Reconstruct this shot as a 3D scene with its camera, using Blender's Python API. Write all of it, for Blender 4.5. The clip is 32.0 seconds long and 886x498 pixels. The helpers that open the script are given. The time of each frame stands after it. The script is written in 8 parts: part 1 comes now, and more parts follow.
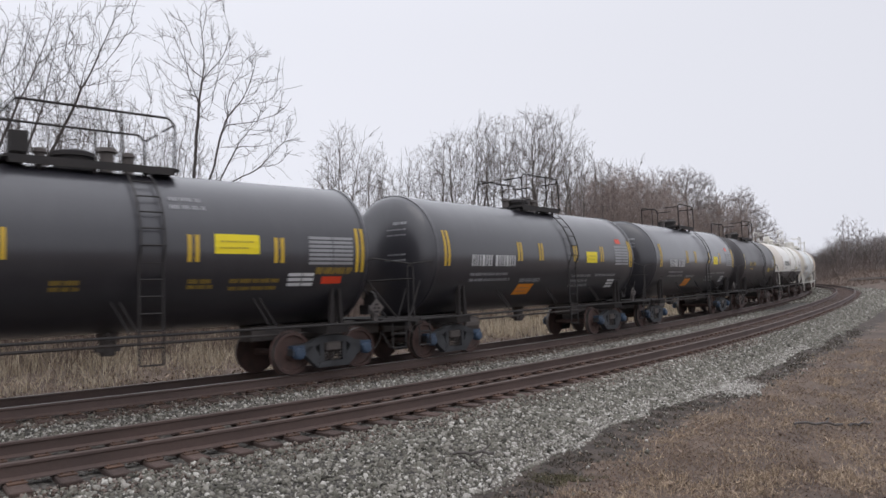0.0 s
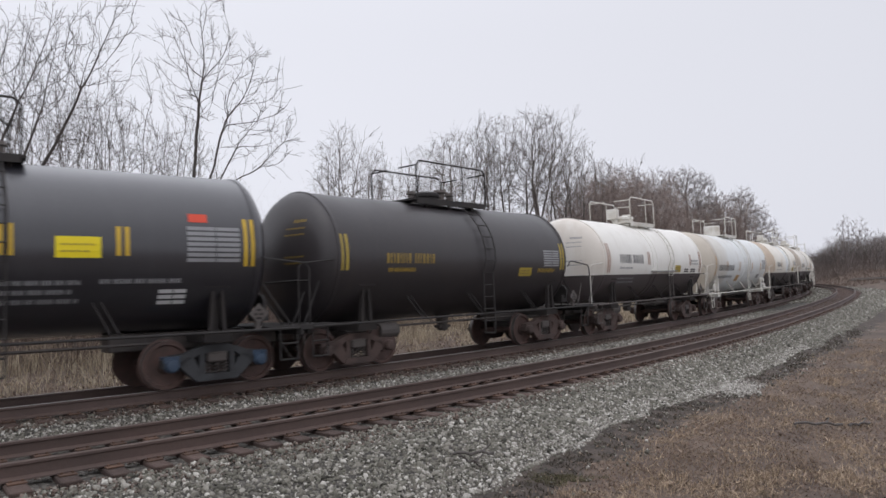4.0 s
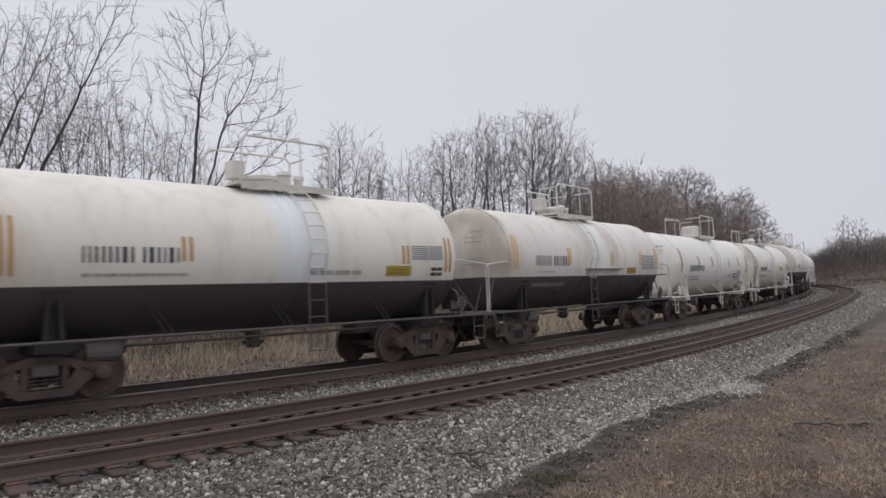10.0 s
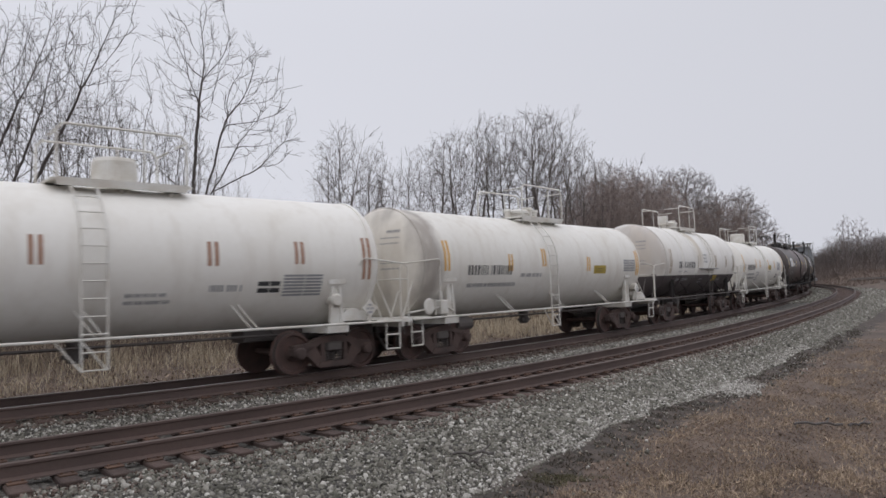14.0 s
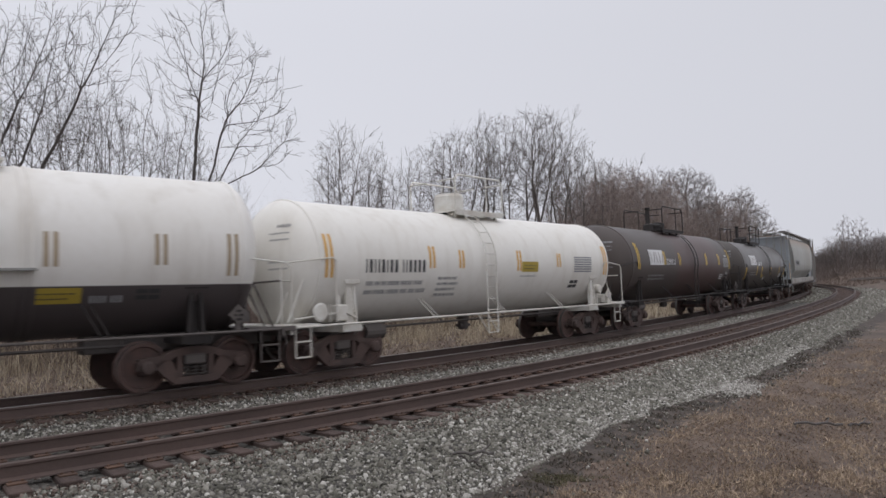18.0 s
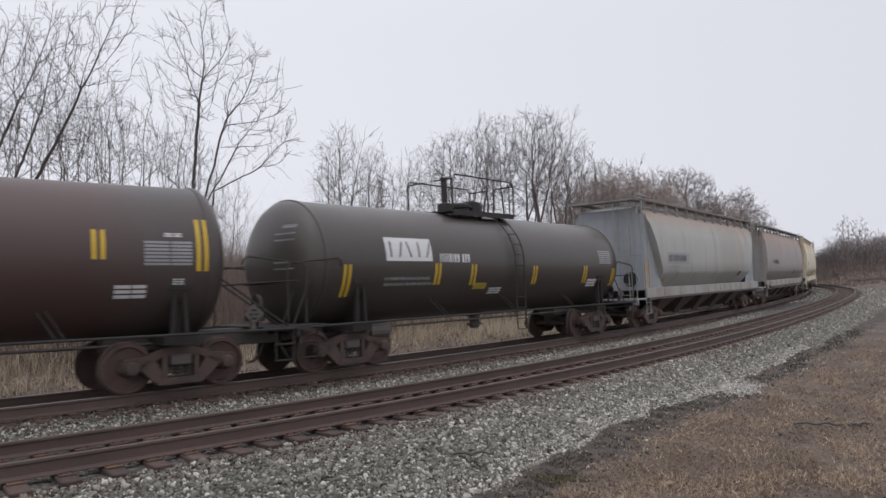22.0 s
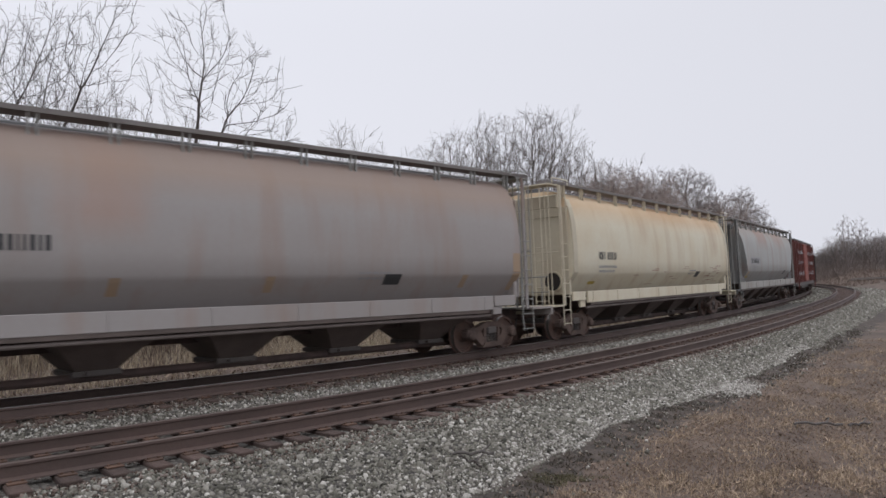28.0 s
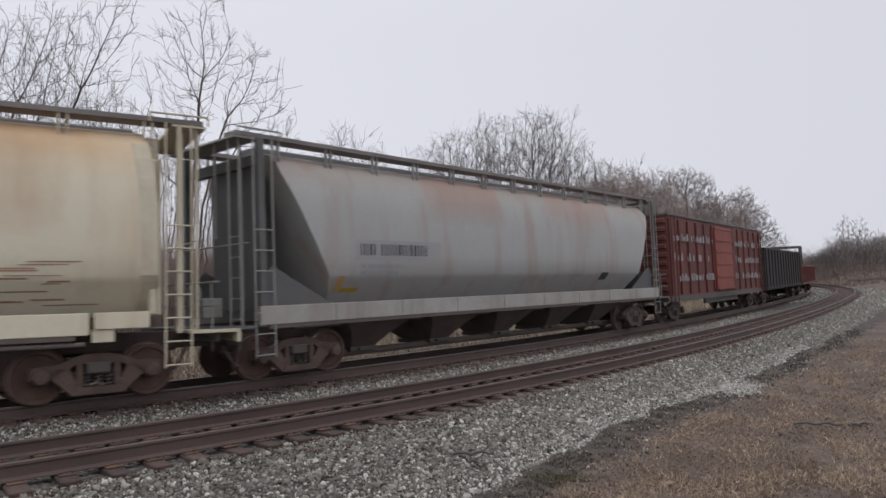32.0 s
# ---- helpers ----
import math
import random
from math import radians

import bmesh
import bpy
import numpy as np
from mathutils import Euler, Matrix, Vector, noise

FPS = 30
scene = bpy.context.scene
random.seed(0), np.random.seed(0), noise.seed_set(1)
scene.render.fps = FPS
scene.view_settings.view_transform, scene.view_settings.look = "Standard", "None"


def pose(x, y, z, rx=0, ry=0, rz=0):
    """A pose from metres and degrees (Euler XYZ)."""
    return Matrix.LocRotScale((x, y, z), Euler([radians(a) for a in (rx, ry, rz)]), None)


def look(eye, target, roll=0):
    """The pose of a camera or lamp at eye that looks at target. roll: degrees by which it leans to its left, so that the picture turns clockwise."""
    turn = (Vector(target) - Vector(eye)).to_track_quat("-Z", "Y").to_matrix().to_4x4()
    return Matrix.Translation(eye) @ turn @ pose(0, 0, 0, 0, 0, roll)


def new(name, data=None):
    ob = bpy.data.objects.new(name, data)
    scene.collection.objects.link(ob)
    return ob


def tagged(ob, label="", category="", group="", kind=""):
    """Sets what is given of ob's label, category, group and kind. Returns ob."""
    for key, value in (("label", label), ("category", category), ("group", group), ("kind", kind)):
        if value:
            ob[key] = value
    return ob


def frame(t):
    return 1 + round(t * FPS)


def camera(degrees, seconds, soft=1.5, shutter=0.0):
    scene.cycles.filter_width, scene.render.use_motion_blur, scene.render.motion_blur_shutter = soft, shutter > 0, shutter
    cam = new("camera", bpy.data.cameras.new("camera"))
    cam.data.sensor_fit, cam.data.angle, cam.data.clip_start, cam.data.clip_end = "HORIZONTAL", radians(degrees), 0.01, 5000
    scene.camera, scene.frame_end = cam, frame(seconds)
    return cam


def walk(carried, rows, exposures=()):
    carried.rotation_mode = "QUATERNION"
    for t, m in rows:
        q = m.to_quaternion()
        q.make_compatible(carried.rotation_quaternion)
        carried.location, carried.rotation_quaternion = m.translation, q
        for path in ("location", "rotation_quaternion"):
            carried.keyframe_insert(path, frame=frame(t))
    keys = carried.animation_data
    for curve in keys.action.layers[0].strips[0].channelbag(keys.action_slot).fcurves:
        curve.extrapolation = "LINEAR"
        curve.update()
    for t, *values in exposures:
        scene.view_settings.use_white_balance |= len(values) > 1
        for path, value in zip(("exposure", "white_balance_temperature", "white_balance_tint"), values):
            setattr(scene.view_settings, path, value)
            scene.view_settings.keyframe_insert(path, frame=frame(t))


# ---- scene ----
cam = camera(64.3, 32.0, soft=1.55, shutter=0.3)
EYE = (0.0, 0.0, 2.2193)
VIEW = look(EYE, (0.0, math.cos(0.02672), 2.2193 + math.sin(0.02672)), roll=-0.16)
walk(cam, [(0.0, VIEW), (32.0, VIEW)], exposures=[(0.0, 0.36), (3.5, 0.34), (5.5, 0.16), (8.0, 0.08), (14.0, 0.09), (17.0, 0.13), (19.5, 0.06), (20.5, 0.17), (21.0, 0.28), (22.0, 0.28), (24.0, 0.28), (28.0, 0.28), (32.0, 0.18)])

# ---- world and sun: a bright overcast sky ----
world = bpy.data.worlds.new("overcast_sky")
scene.world = world
world.use_nodes = True
wn, wl = world.node_tree.nodes, world.node_tree.links
wn.clear()
w_out = wn.new("ShaderNodeOutputWorld")
w_bg = wn.new("ShaderNodeBackground")
w_sky = wn.new("ShaderNodeTexSky")
w_sky.sky_type = "NISHITA"
w_sky.sun_disc = False
w_sky.sun_elevation = radians(38)
w_sky.sun_rotation = radians(200)
w_sky.dust_density = 4.0
w_hsv = wn.new("ShaderNodeHueSaturation")
w_hsv.inputs["Saturation"].default_value = 0.25
w_hsv.inputs["Value"].default_value = 0.03
w_mix = wn.new("ShaderNodeMix")
w_mix.data_type = "RGBA"
w_mix.inputs["Factor"].default_value = 0.9
w_mix.inputs[7].default_value = (0.71, 0.72, 0.79, 1)
w_bg.inputs["Strength"].default_value = 1.0
wl.new(w_sky.outputs[0], w_hsv.inputs["Color"])
wl.new(w_hsv.outputs[0], w_mix.inputs[6])
# the cloud is a little brighter to one side
w_tc = wn.new("ShaderNodeTexCoord")
w_xyz = wn.new("ShaderNodeSeparateXYZ")
w_map = wn.new("ShaderNodeMapRange")
for k, v in ((1, -0.5), (2, 0.6), (3, 1.03), (4, 0.9)):
    w_map.inputs[k].default_value = v
w_mul = wn.new("ShaderNodeVectorMath")
w_mul.operation = "SCALE"
wl.new(w_tc.outputs["Generated"], w_xyz.inputs[0])
wl.new(w_xyz.outputs[0], w_map.inputs[0])
wl.new(w_mix.outputs[2], w_mul.inputs[0])
wl.new(w_map.outputs[0], w_mul.inputs["Scale"])
# an overcast sky is brightest overhead
w_top = wn.new("ShaderNodeMapRange")
w_top.interpolation_type = "SMOOTHSTEP"
for k, v in ((1, 0.3), (2, 1.0), (3, 1.0), (4, 1.75)):
    w_top.inputs[k].default_value = v
w_high = wn.new("ShaderNodeVectorMath")
w_high.operation = "SCALE"
wl.new(w_xyz.outputs[2], w_top.inputs[0])
wl.new(w_mul.outputs[0], w_high.inputs[0])
wl.new(w_top.outputs[0], w_high.inputs["Scale"])
wl.new(w_high.outputs[0], w_bg.inputs["Color"])
wl.new(w_bg.outputs[0], w_out.inputs["Surface"])

sun = new("sun", bpy.data.lights.new("sun", "SUN"))
sun.data.energy, sun.data.angle, sun.data.color = 0.3, radians(40), (1.0, 0.97, 0.93)
sun.matrix_world = look((0, 0, 60), (8, 22, 0))


# ---- materials ----
def paint(name, base, other=None, rough=0.6, metal=0.0, grain=30.0, patch=1.5, amount=0.5, bump=0.2, streak=None, streak_amount=0.0,
          lower=None, lower_z=0.0, stretch=(1, 1, 1), spec=0.5, random_tint=0.0, coords="Object", streak_scale=(3.0, 3.0, 0.35), coat=0.0, spots=()):
    """A weathered surface: two scales of colour noise, optional vertical streaks, an optional second colour below a height."""
    m = bpy.data.materials.new(name)
    m.use_nodes = True
    n, l = m.node_tree.nodes, m.node_tree.links
    b = n["Principled BSDF"]
    tc = n.new("ShaderNodeTexCoord")
    mp = n.new("ShaderNodeMapping")
    mp.inputs["Scale"].default_value = stretch
    l.new(tc.outputs[coords], mp.inputs["Vector"])
    vec = mp.outputs["Vector"]

    def tex(scale, detail=4.0, source=None):
        t = n.new("ShaderNodeTexNoise")
        t.inputs["Scale"].default_value = scale
        t.inputs["Detail"].default_value = detail
        l.new(source or vec, t.inputs["Vector"])
        return t.outputs[0]

    def ramp(source, lo, hi):
        r = n.new("ShaderNodeMapRange")
        r.inputs[1].default_value, r.inputs[2].default_value = lo, hi
        l.new(source, r.inputs[0])
        return r.outputs[0]

    def blend(f, a, c, mode="MIX"):
        x = n.new("ShaderNodeMix")
        x.data_type, x.blend_type = "RGBA", mode
        for socket, value in ((x.inputs[0], f), (x.inputs[6], a), (x.inputs[7], c)):
            if isinstance(value, (tuple, list)):
                socket.default_value = (*value[:3], 1)
            elif isinstance(value, float):
                socket.default_value = value
            else:
                l.new(value, socket)
        return x.outputs[2]

    other = other or tuple(c * 0.55 for c in base)
    big, fine = tex(patch, 5.0), tex(grain, 3.0)
    f1 = n.new("ShaderNodeMath")
    f1.operation = "MULTIPLY"
    l.new(ramp(big, 0.38, 0.68), f1.inputs[0])
    f1.inputs[1].default_value = amount
    col = blend(f1.outputs[0], base, other)
    f2 = n.new("ShaderNodeMath")
    f2.operation = "MULTIPLY"
    l.new(ramp(fine, 0.35, 0.75), f2.inputs[0])
    f2.inputs[1].default_value = amount * 0.6
    col = blend(f2.outputs[0], col, other)
    if streak:
        mp2 = n.new("ShaderNodeMapping")
        mp2.inputs["Scale"].default_value = streak_scale
        l.new(tc.outputs["Object"], mp2.inputs["Vector"])
        st = ramp(tex(1.0, 6.0, mp2.outputs["Vector"]), 0.5, 0.72)
        f3 = n.new("ShaderNodeMath")
        f3.operation = "MULTIPLY"
        l.new(st, f3.inputs[0])
        f3.inputs[1].default_value = streak_amount
        col = blend(f3.outputs[0], col, streak)
    # on the mauve hopper one of these also holds painted shadow
    for x0, x1, z_low, stain, much in spots:
        sx = n.new("ShaderNodeSeparateXYZ")
        l.new(tc.outputs["Object"], sx.inputs[0])
        mp3 = n.new("ShaderNodeMapping")
        mp3.inputs["Scale"].default_value = (1.6, 1.6, 0.5)
        l.new(tc.outputs["Object"], mp3.inputs["Vector"])
        drift = tex(1.0, 5.0, mp3.outputs["Vector"])
        gain = n.new("ShaderNodeMath")
        gain.operation = "MULTIPLY_ADD"
        gain.inputs[1].default_value, gain.inputs[2].default_value = 1.6, -0.8
        l.new(drift, gain.inputs[0])
        bent = n.new("ShaderNodeMath")
        bent.operation = "ADD"
        l.new(sx.outputs[0], bent.inputs[0])
        l.new(gain.outputs[0], bent.inputs[1])
        mask = None
        for source, lo, hi in ((bent.outputs[0], x0 - 0.35, x0 + 0.35), (bent.outputs[0], x1 + 0.35, x1 - 0.35), (sx.outputs[2], z_low - 0.3, z_low + 0.3)):
            f = ramp(source, lo, hi)
            if mask is None:
                mask = f
            else:
                mm = n.new("ShaderNodeMath")
                mm.operation = "MULTIPLY"
                l.new(mask, mm.inputs[0])
                l.new(f, mm.inputs[1])
                mask = mm.outputs[0]
        mm = n.new("ShaderNodeMath")
        mm.operation = "MULTIPLY"
        l.new(mask, mm.inputs[0])
        mm.inputs[1].default_value = much
        col = blend(mm.outputs[0], col, stain)
    if lower:
        sx = n.new("ShaderNodeSeparateXYZ")
        l.new(tc.outputs["Object"], sx.inputs[0])
        step = ramp(sx.outputs[2], lower_z - 0.008, lower_z + 0.008)
        dark = blend(f1.outputs[0], lower, tuple(min(1, c * 1.35 + 0.004) for c in lower))
        col = blend(step, dark, col)
    if random_tint:
        oi = n.new("ShaderNodeObjectInfo")
        col = blend(random_tint, col, blend(oi.outputs["Random"], tuple(c * 0.4 for c in base), tuple(min(1, c * 1.7) for c in base)))
    l.new(col, b.inputs["Base Color"])
    b.inputs["Roughness"].default_value = rough
    rr = n.new("ShaderNodeMapRange")
    rr.inputs[3].default_value, rr.inputs[4].default_value = rough - 0.08, min(1.0, rough + 0.15)
    l.new(big, rr.inputs[0])
    l.new(rr.outputs[0], b.inputs["Roughness"])
    b.inputs["Metallic"].default_value = metal
    b.inputs["Specular IOR Level"].default_value = spec
    b.inputs["Coat Weight"].default_value = coat
    b.inputs["Coat Roughness"].default_value = 0.22
    if bump:
        bp = n.new("ShaderNodeBump")
        bp.inputs["Strength"].default_value = bump
        bp.inputs["Distance"].default_value = 0.02
        l.new(fine, bp.inputs["Height"])
        l.new(bp.outputs[0], b.inputs["Normal"])
    return m


def stone_paint(name, dark, mid, light, size, bump=0.8):
    """Loose stone: cells of differing grey."""
    m = bpy.data.materials.new(name)
    m.use_nodes = True
    n, l = m.node_tree.nodes, m.node_tree.links
    b = n["Principled BSDF"]
    tc = n.new("ShaderNodeTexCoord")
    v = n.new("ShaderNodeTexVoronoi")
    v.inputs["Scale"].default_value = 1.0 / size
    l.new(tc.outputs["Object"], v.inputs["Vector"])
    big = n.new("ShaderNodeTexNoise")
    big.inputs["Scale"].default_value = 0.8
    big.inputs["Detail"].default_value = 6
    l.new(tc.outputs["Object"], big.inputs["Vector"])
    r = n.new("ShaderNodeValToRGB")
    e = r.color_ramp.elements
    e[0].color, e[1].color = (*dark, 1), (*light, 1)
    k = r.color_ramp.elements.new(0.5)
    k.color = (*mid, 1)
    sx = n.new("ShaderNodeSeparateColor")
    l.new(v.outputs["Color"], sx.inputs[0])
    l.new(sx.outputs[0], r.inputs[0])
    mx = n.new("ShaderNodeMix")
    mx.data_type, mx.blend_type = "RGBA", "MULTIPLY"
    mx.inputs[0].default_value = 0.5
    l.new(r.outputs[0], mx.inputs[6])
    l.new(big.outputs[0], mx.inputs[7])
    l.new(mx.outputs[2], b.inputs["Base Color"])
    b.inputs["Roughness"].default_value = 0.9
    bp = n.new("ShaderNodeBump")
    bp.inputs["Strength"].default_value = bump
    bp.inputs["Distance"].default_value = size * 0.5
    bp.invert = True
    l.new(v.outputs["Distance"], bp.inputs["Height"])
    l.new(bp.outputs[0], b.inputs["Normal"])
    return m


def island_paint(name, colours, rough=0.9, fine=40.0):
    """A colour per loose piece (stone, blade, twig), with a fine grain."""
    m = bpy.data.materials.new(name)
    m.use_nodes = True
    n, l = m.node_tree.nodes, m.node_tree.links
    b = n["Principled BSDF"]
    g = n.new("ShaderNodeNewGeometry")
    r = n.new("ShaderNodeValToRGB")
    e = r.color_ramp.elements
    while len(e) < len(colours):
        e.new(0.5)
    for i, c in enumerate(colours):
        e[i].position, e[i].color = i / (len(colours) - 1), (*c, 1)
    l.new(g.outputs["Random Per Island"], r.inputs[0])
    tc = n.new("ShaderNodeTexCoord")
    t = n.new("ShaderNodeTexNoise")
    t.inputs["Scale"].default_value = fine
    l.new(tc.outputs["Object"], t.inputs["Vector"])
    mx = n.new("ShaderNodeMix")
    mx.data_type, mx.blend_type = "RGBA", "OVERLAY"
    mx.inputs[0].default_value = 0.45
    l.new(r.outputs[0], mx.inputs[6])
    l.new(t.outputs[0], mx.inputs[7])
    l.new(mx.outputs[2], b.inputs["Base Color"])
    b.inputs["Roughness"].default_value = rough
    b.inputs["Specular IOR Level"].default_value = 0.2
    return m


M_BLACK = paint("black_tank_paint", (0.022, 0.021, 0.026), (0.034, 0.032, 0.038), rough=0.36, patch=0.5, grain=14, amount=0.4, bump=0.02, streak=(0.05, 0.049, 0.055), streak_amount=0.15, coat=1.0)
M_SOOT = paint("faded_black_paint", (0.044, 0.035, 0.03), (0.062, 0.05, 0.042), rough=0.46, patch=0.7, grain=12, amount=0.6, bump=0.04, streak=(0.06, 0.045, 0.038), coat=0.35, streak_amount=0.25)
M_DULL_BLACK = paint("dull_black_paint", (0.024, 0.02, 0.022), (0.036, 0.03, 0.031), rough=0.45, patch=0.7, grain=12, amount=0.6, bump=0.03, streak=(0.045, 0.036, 0.033), coat=0.3, streak_amount=0.25)
M_BROWN = paint("dark_brown_tank_paint", (0.054, 0.044, 0.04), (0.07, 0.053, 0.046), spots=((-1.9, 4.4, 0.6, (0.07, 0.035, 0.031), 0.8),), rough=0.5, patch=0.35, grain=10, amount=0.8, bump=0.04, streak=(0.07, 0.048, 0.046), coat=0.15, streak_amount=0.3)
M_WHITE = paint("white_tank_paint", (0.78, 0.76, 0.71), (0.66, 0.62, 0.55), rough=0.42, patch=0.5, grain=8, amount=0.3, bump=0.02, streak=(0.4, 0.33, 0.24), streak_amount=0.2)
M_WHITE_RUST = paint("white_paint_with_rust_run", (0.76, 0.74, 0.69), (0.6, 0.56, 0.48), rough=0.45, patch=0.5, grain=8, amount=0.35, bump=0.03, streak=(0.4, 0.32, 0.23), streak_amount=0.25, spots=((-7.5, -6.0, 1.2, (0.5, 0.42, 0.32), 0.3), (-6.05, -5.65, 1.4, (0.07, 0.035, 0.02), 0.85)))
M_GREYWHITE = paint("dull_white_tank_paint", (0.71, 0.735, 0.735), (0.62, 0.61, 0.57), rough=0.45, patch=0.4, grain=8, amount=0.4, bump=0.03, streak=(0.36, 0.29, 0.2), streak_amount=0.3,
                    spots=((-7.5, -5.6, 1.0, (0.46, 0.35, 0.24), 0.55), (-6.5, -3.6, 1.0, (0.54, 0.49, 0.41), 0.5), (5.9, 7.5, 1.0, (0.4, 0.28, 0.18), 0.6), (-5.7, -5.45, 1.0, (0.16, 0.1, 0.06), 0.5)))
M_TWO_NEW = paint("white_over_black_paint", (0.8, 0.785, 0.74), (0.68, 0.65, 0.59), rough=0.4, patch=0.5, grain=8, amount=0.3, bump=0.02, spots=((-5.35, -4.95, 2.0, (0.4, 0.28, 0.18), 0.5),), streak=(0.42, 0.36, 0.28), streak_amount=0.15, lower=(0.072, 0.06, 0.06), lower_z=2.02)
M_TWO_CREAM = paint("cream_over_black_paint", (0.78, 0.75, 0.68), (0.66, 0.6, 0.5), rough=0.42, patch=0.5, grain=8, amount=0.35, bump=0.02, streak=(0.42, 0.33, 0.23), streak_amount=0.25, lower=(0.072, 0.06, 0.06), lower_z=1.95,
                    spots=((0.0, 1.0, 1.9, (0.74, 0.79, 0.83), 0.75), (-7.5, -4.9, 1.9, (0.62, 0.49, 0.36), 0.6), (-5.6, -5.2, 2.0, (0.2, 0.11, 0.06), 0.5)))
M_TWO_OLD = paint("stained_white_over_black_paint", (0.74, 0.71, 0.66), (0.6, 0.55, 0.47), rough=0.5, patch=0.5, grain=8, amount=0.35, bump=0.03, streak=(0.4, 0.32, 0.24), streak_amount=0.28, lower=(0.072, 0.06, 0.06), lower_z=2.0,
                  spots=((-7.5, -5.0, 2.0, (0.58, 0.5, 0.41), 0.5), (-5.7, -5.3, 2.0, (0.1, 0.055, 0.03), 0.7), (-0.6, 0.8, 2.1, (0.78, 0.785, 0.78), 0.55), (0.95, 1.35, 2.3, (0.36, 0.28, 0.2), 0.6), (-0.75, -0.45, 2.3, (0.45, 0.38, 0.3), 0.5)))
M_TWO_STREAK = paint("streaked_white_over_black_paint", (0.76, 0.74, 0.7), (0.64, 0.6, 0.53), rough=0.5, patch=0.5, grain=8, amount=0.25, bump=0.03, streak=(0.4, 0.35, 0.28), streak_amount=0.22, lower=(0.072, 0.06, 0.06), lower_z=1.95,
                     spots=((-0.72, -0.2, 2.35, (0.4, 0.31, 0.18), 0.75), (-0.2, 0.55, 2.2, (0.8, 0.79, 0.76), 0.8), (1.38, 1.55, 2.6, (0.42, 0.35, 0.26), 0.4), (-5.4, -5.05, 1.95, (0.13, 0.07, 0.045), 0.65), (-6.5, -5.4, 1.8, (0.5, 0.4, 0.3), 0.6)))
M_HOP_GREY = paint("pale_grey_hopper_paint", (0.42, 0.425, 0.4), (0.36, 0.35, 0.32), rough=0.6, patch=0.4, grain=9, amount=0.4, bump=0.04, streak=(0.3, 0.23, 0.18), streak_amount=0.42, streak_scale=(1.8, 1.8, 0.22), spots=((1.4, 4.6, 0.5, (0.34, 0.32, 0.285), 0.55), (4.9, 5.2, 2.6, (0.36, 0.23, 0.15), 0.5), (-9.5, 9.5, 4.1, (0.3, 0.22, 0.17), 0.8), (6.2, 6.5, 3.5, (0.34, 0.15, 0.06), 0.7)))
# darkest top band: dark rust and painted shadow below the running board
M_HOP_PINK = paint("mauve_grey_hopper_paint", (0.345, 0.32, 0.308), (0.31, 0.277, 0.258), rough=0.6, patch=0.35, grain=9, amount=0.5, bump=0.04, streak=(0.3, 0.2, 0.15), streak_amount=0.4, streak_scale=(1.8, 1.8, 0.24), spots=((-3.5, -2.2, 2.9, (0.4, 0.25, 0.19), 0.5), (4.6, 5.1, 3.0, (0.3, 0.21, 0.17), 0.5), (-9.5, 9.5, 3.8, (0.32, 0.22, 0.16), 0.6), (-9.5, 9.5, 4.45, (0.14, 0.1, 0.085), 0.7),))
M_HOP_CREAM = paint("cream_hopper_paint", (0.67, 0.63, 0.5), (0.61, 0.52, 0.37), rough=0.6, patch=0.6, grain=9, amount=0.65, bump=0.04, streak=(0.4, 0.26, 0.14), streak_amount=0.36, streak_scale=(2.0, 2.0, 0.22), spots=((-9.5, 9.5, 4.0, (0.56, 0.36, 0.19), 0.6), (-2.6, -1.9, 3.3, (0.46, 0.3, 0.17), 0.45), (5.6, 6.4, 3.0, (0.42, 0.28, 0.17), 0.5), (-1.5, 3.0, 4.2, (0.42, 0.22, 0.09), 0.45), (4.0, 7.5, 4.3, (0.42, 0.22, 0.09), 0.4)))
M_HOP_CREAM_END = paint("weathered_cream_paint", (0.58, 0.53, 0.41), (0.42, 0.36, 0.26), rough=0.6, patch=0.9, grain=9, amount=0.5, bump=0.04, streak=(0.3, 0.2, 0.12), streak_amount=0.35)
M_HOP_BLUE = paint("grey_hopper_paint", (0.375, 0.385, 0.375), (0.33, 0.3, 0.275), rough=0.6, patch=0.5, grain=9, amount=0.5, bump=0.04, streak=(0.3, 0.2, 0.155), streak_amount=0.5, streak_scale=(1.8, 1.8, 0.22), spots=((-9.5, 9.5, 4.2, (0.27, 0.19, 0.14), 0.5), (-4.0, -1.0, 3.6, (0.32, 0.17, 0.12), 0.45), (1.5, 5.5, 3.7, (0.32, 0.18, 0.13), 0.4)))
M_HOP_PATCH = paint("dull_patch_paint", (0.3, 0.295, 0.3), (0.36, 0.35, 0.34), rough=0.6, patch=1.2, grain=9, amount=0.6, bump=0.03)
M_HOP_DARK = paint("dark_grey_end_paint", (0.12, 0.125, 0.13), (0.07, 0.06, 0.05), rough=0.6, patch=0.8, amount=0.5, bump=0.05, streak=(0.16, 0.12, 0.09), streak_amount=0.4)
M_HOP_SILL = paint("pale_sill_paint", (0.37, 0.36, 0.34), (0.25, 0.215, 0.18), rough=0.6, patch=1.0, grain=9, amount=0.5, bump=0.05, streak=(0.2, 0.15, 0.1), streak_amount=0.4)
M_HOP_PALE = paint("pale_blue_grey_paint", (0.31, 0.335, 0.36), (0.23, 0.23, 0.225), rough=0.6, patch=0.8, grain=9, amount=0.4, bump=0.05, streak=(0.22, 0.15, 0.1), streak_amount=0.3)
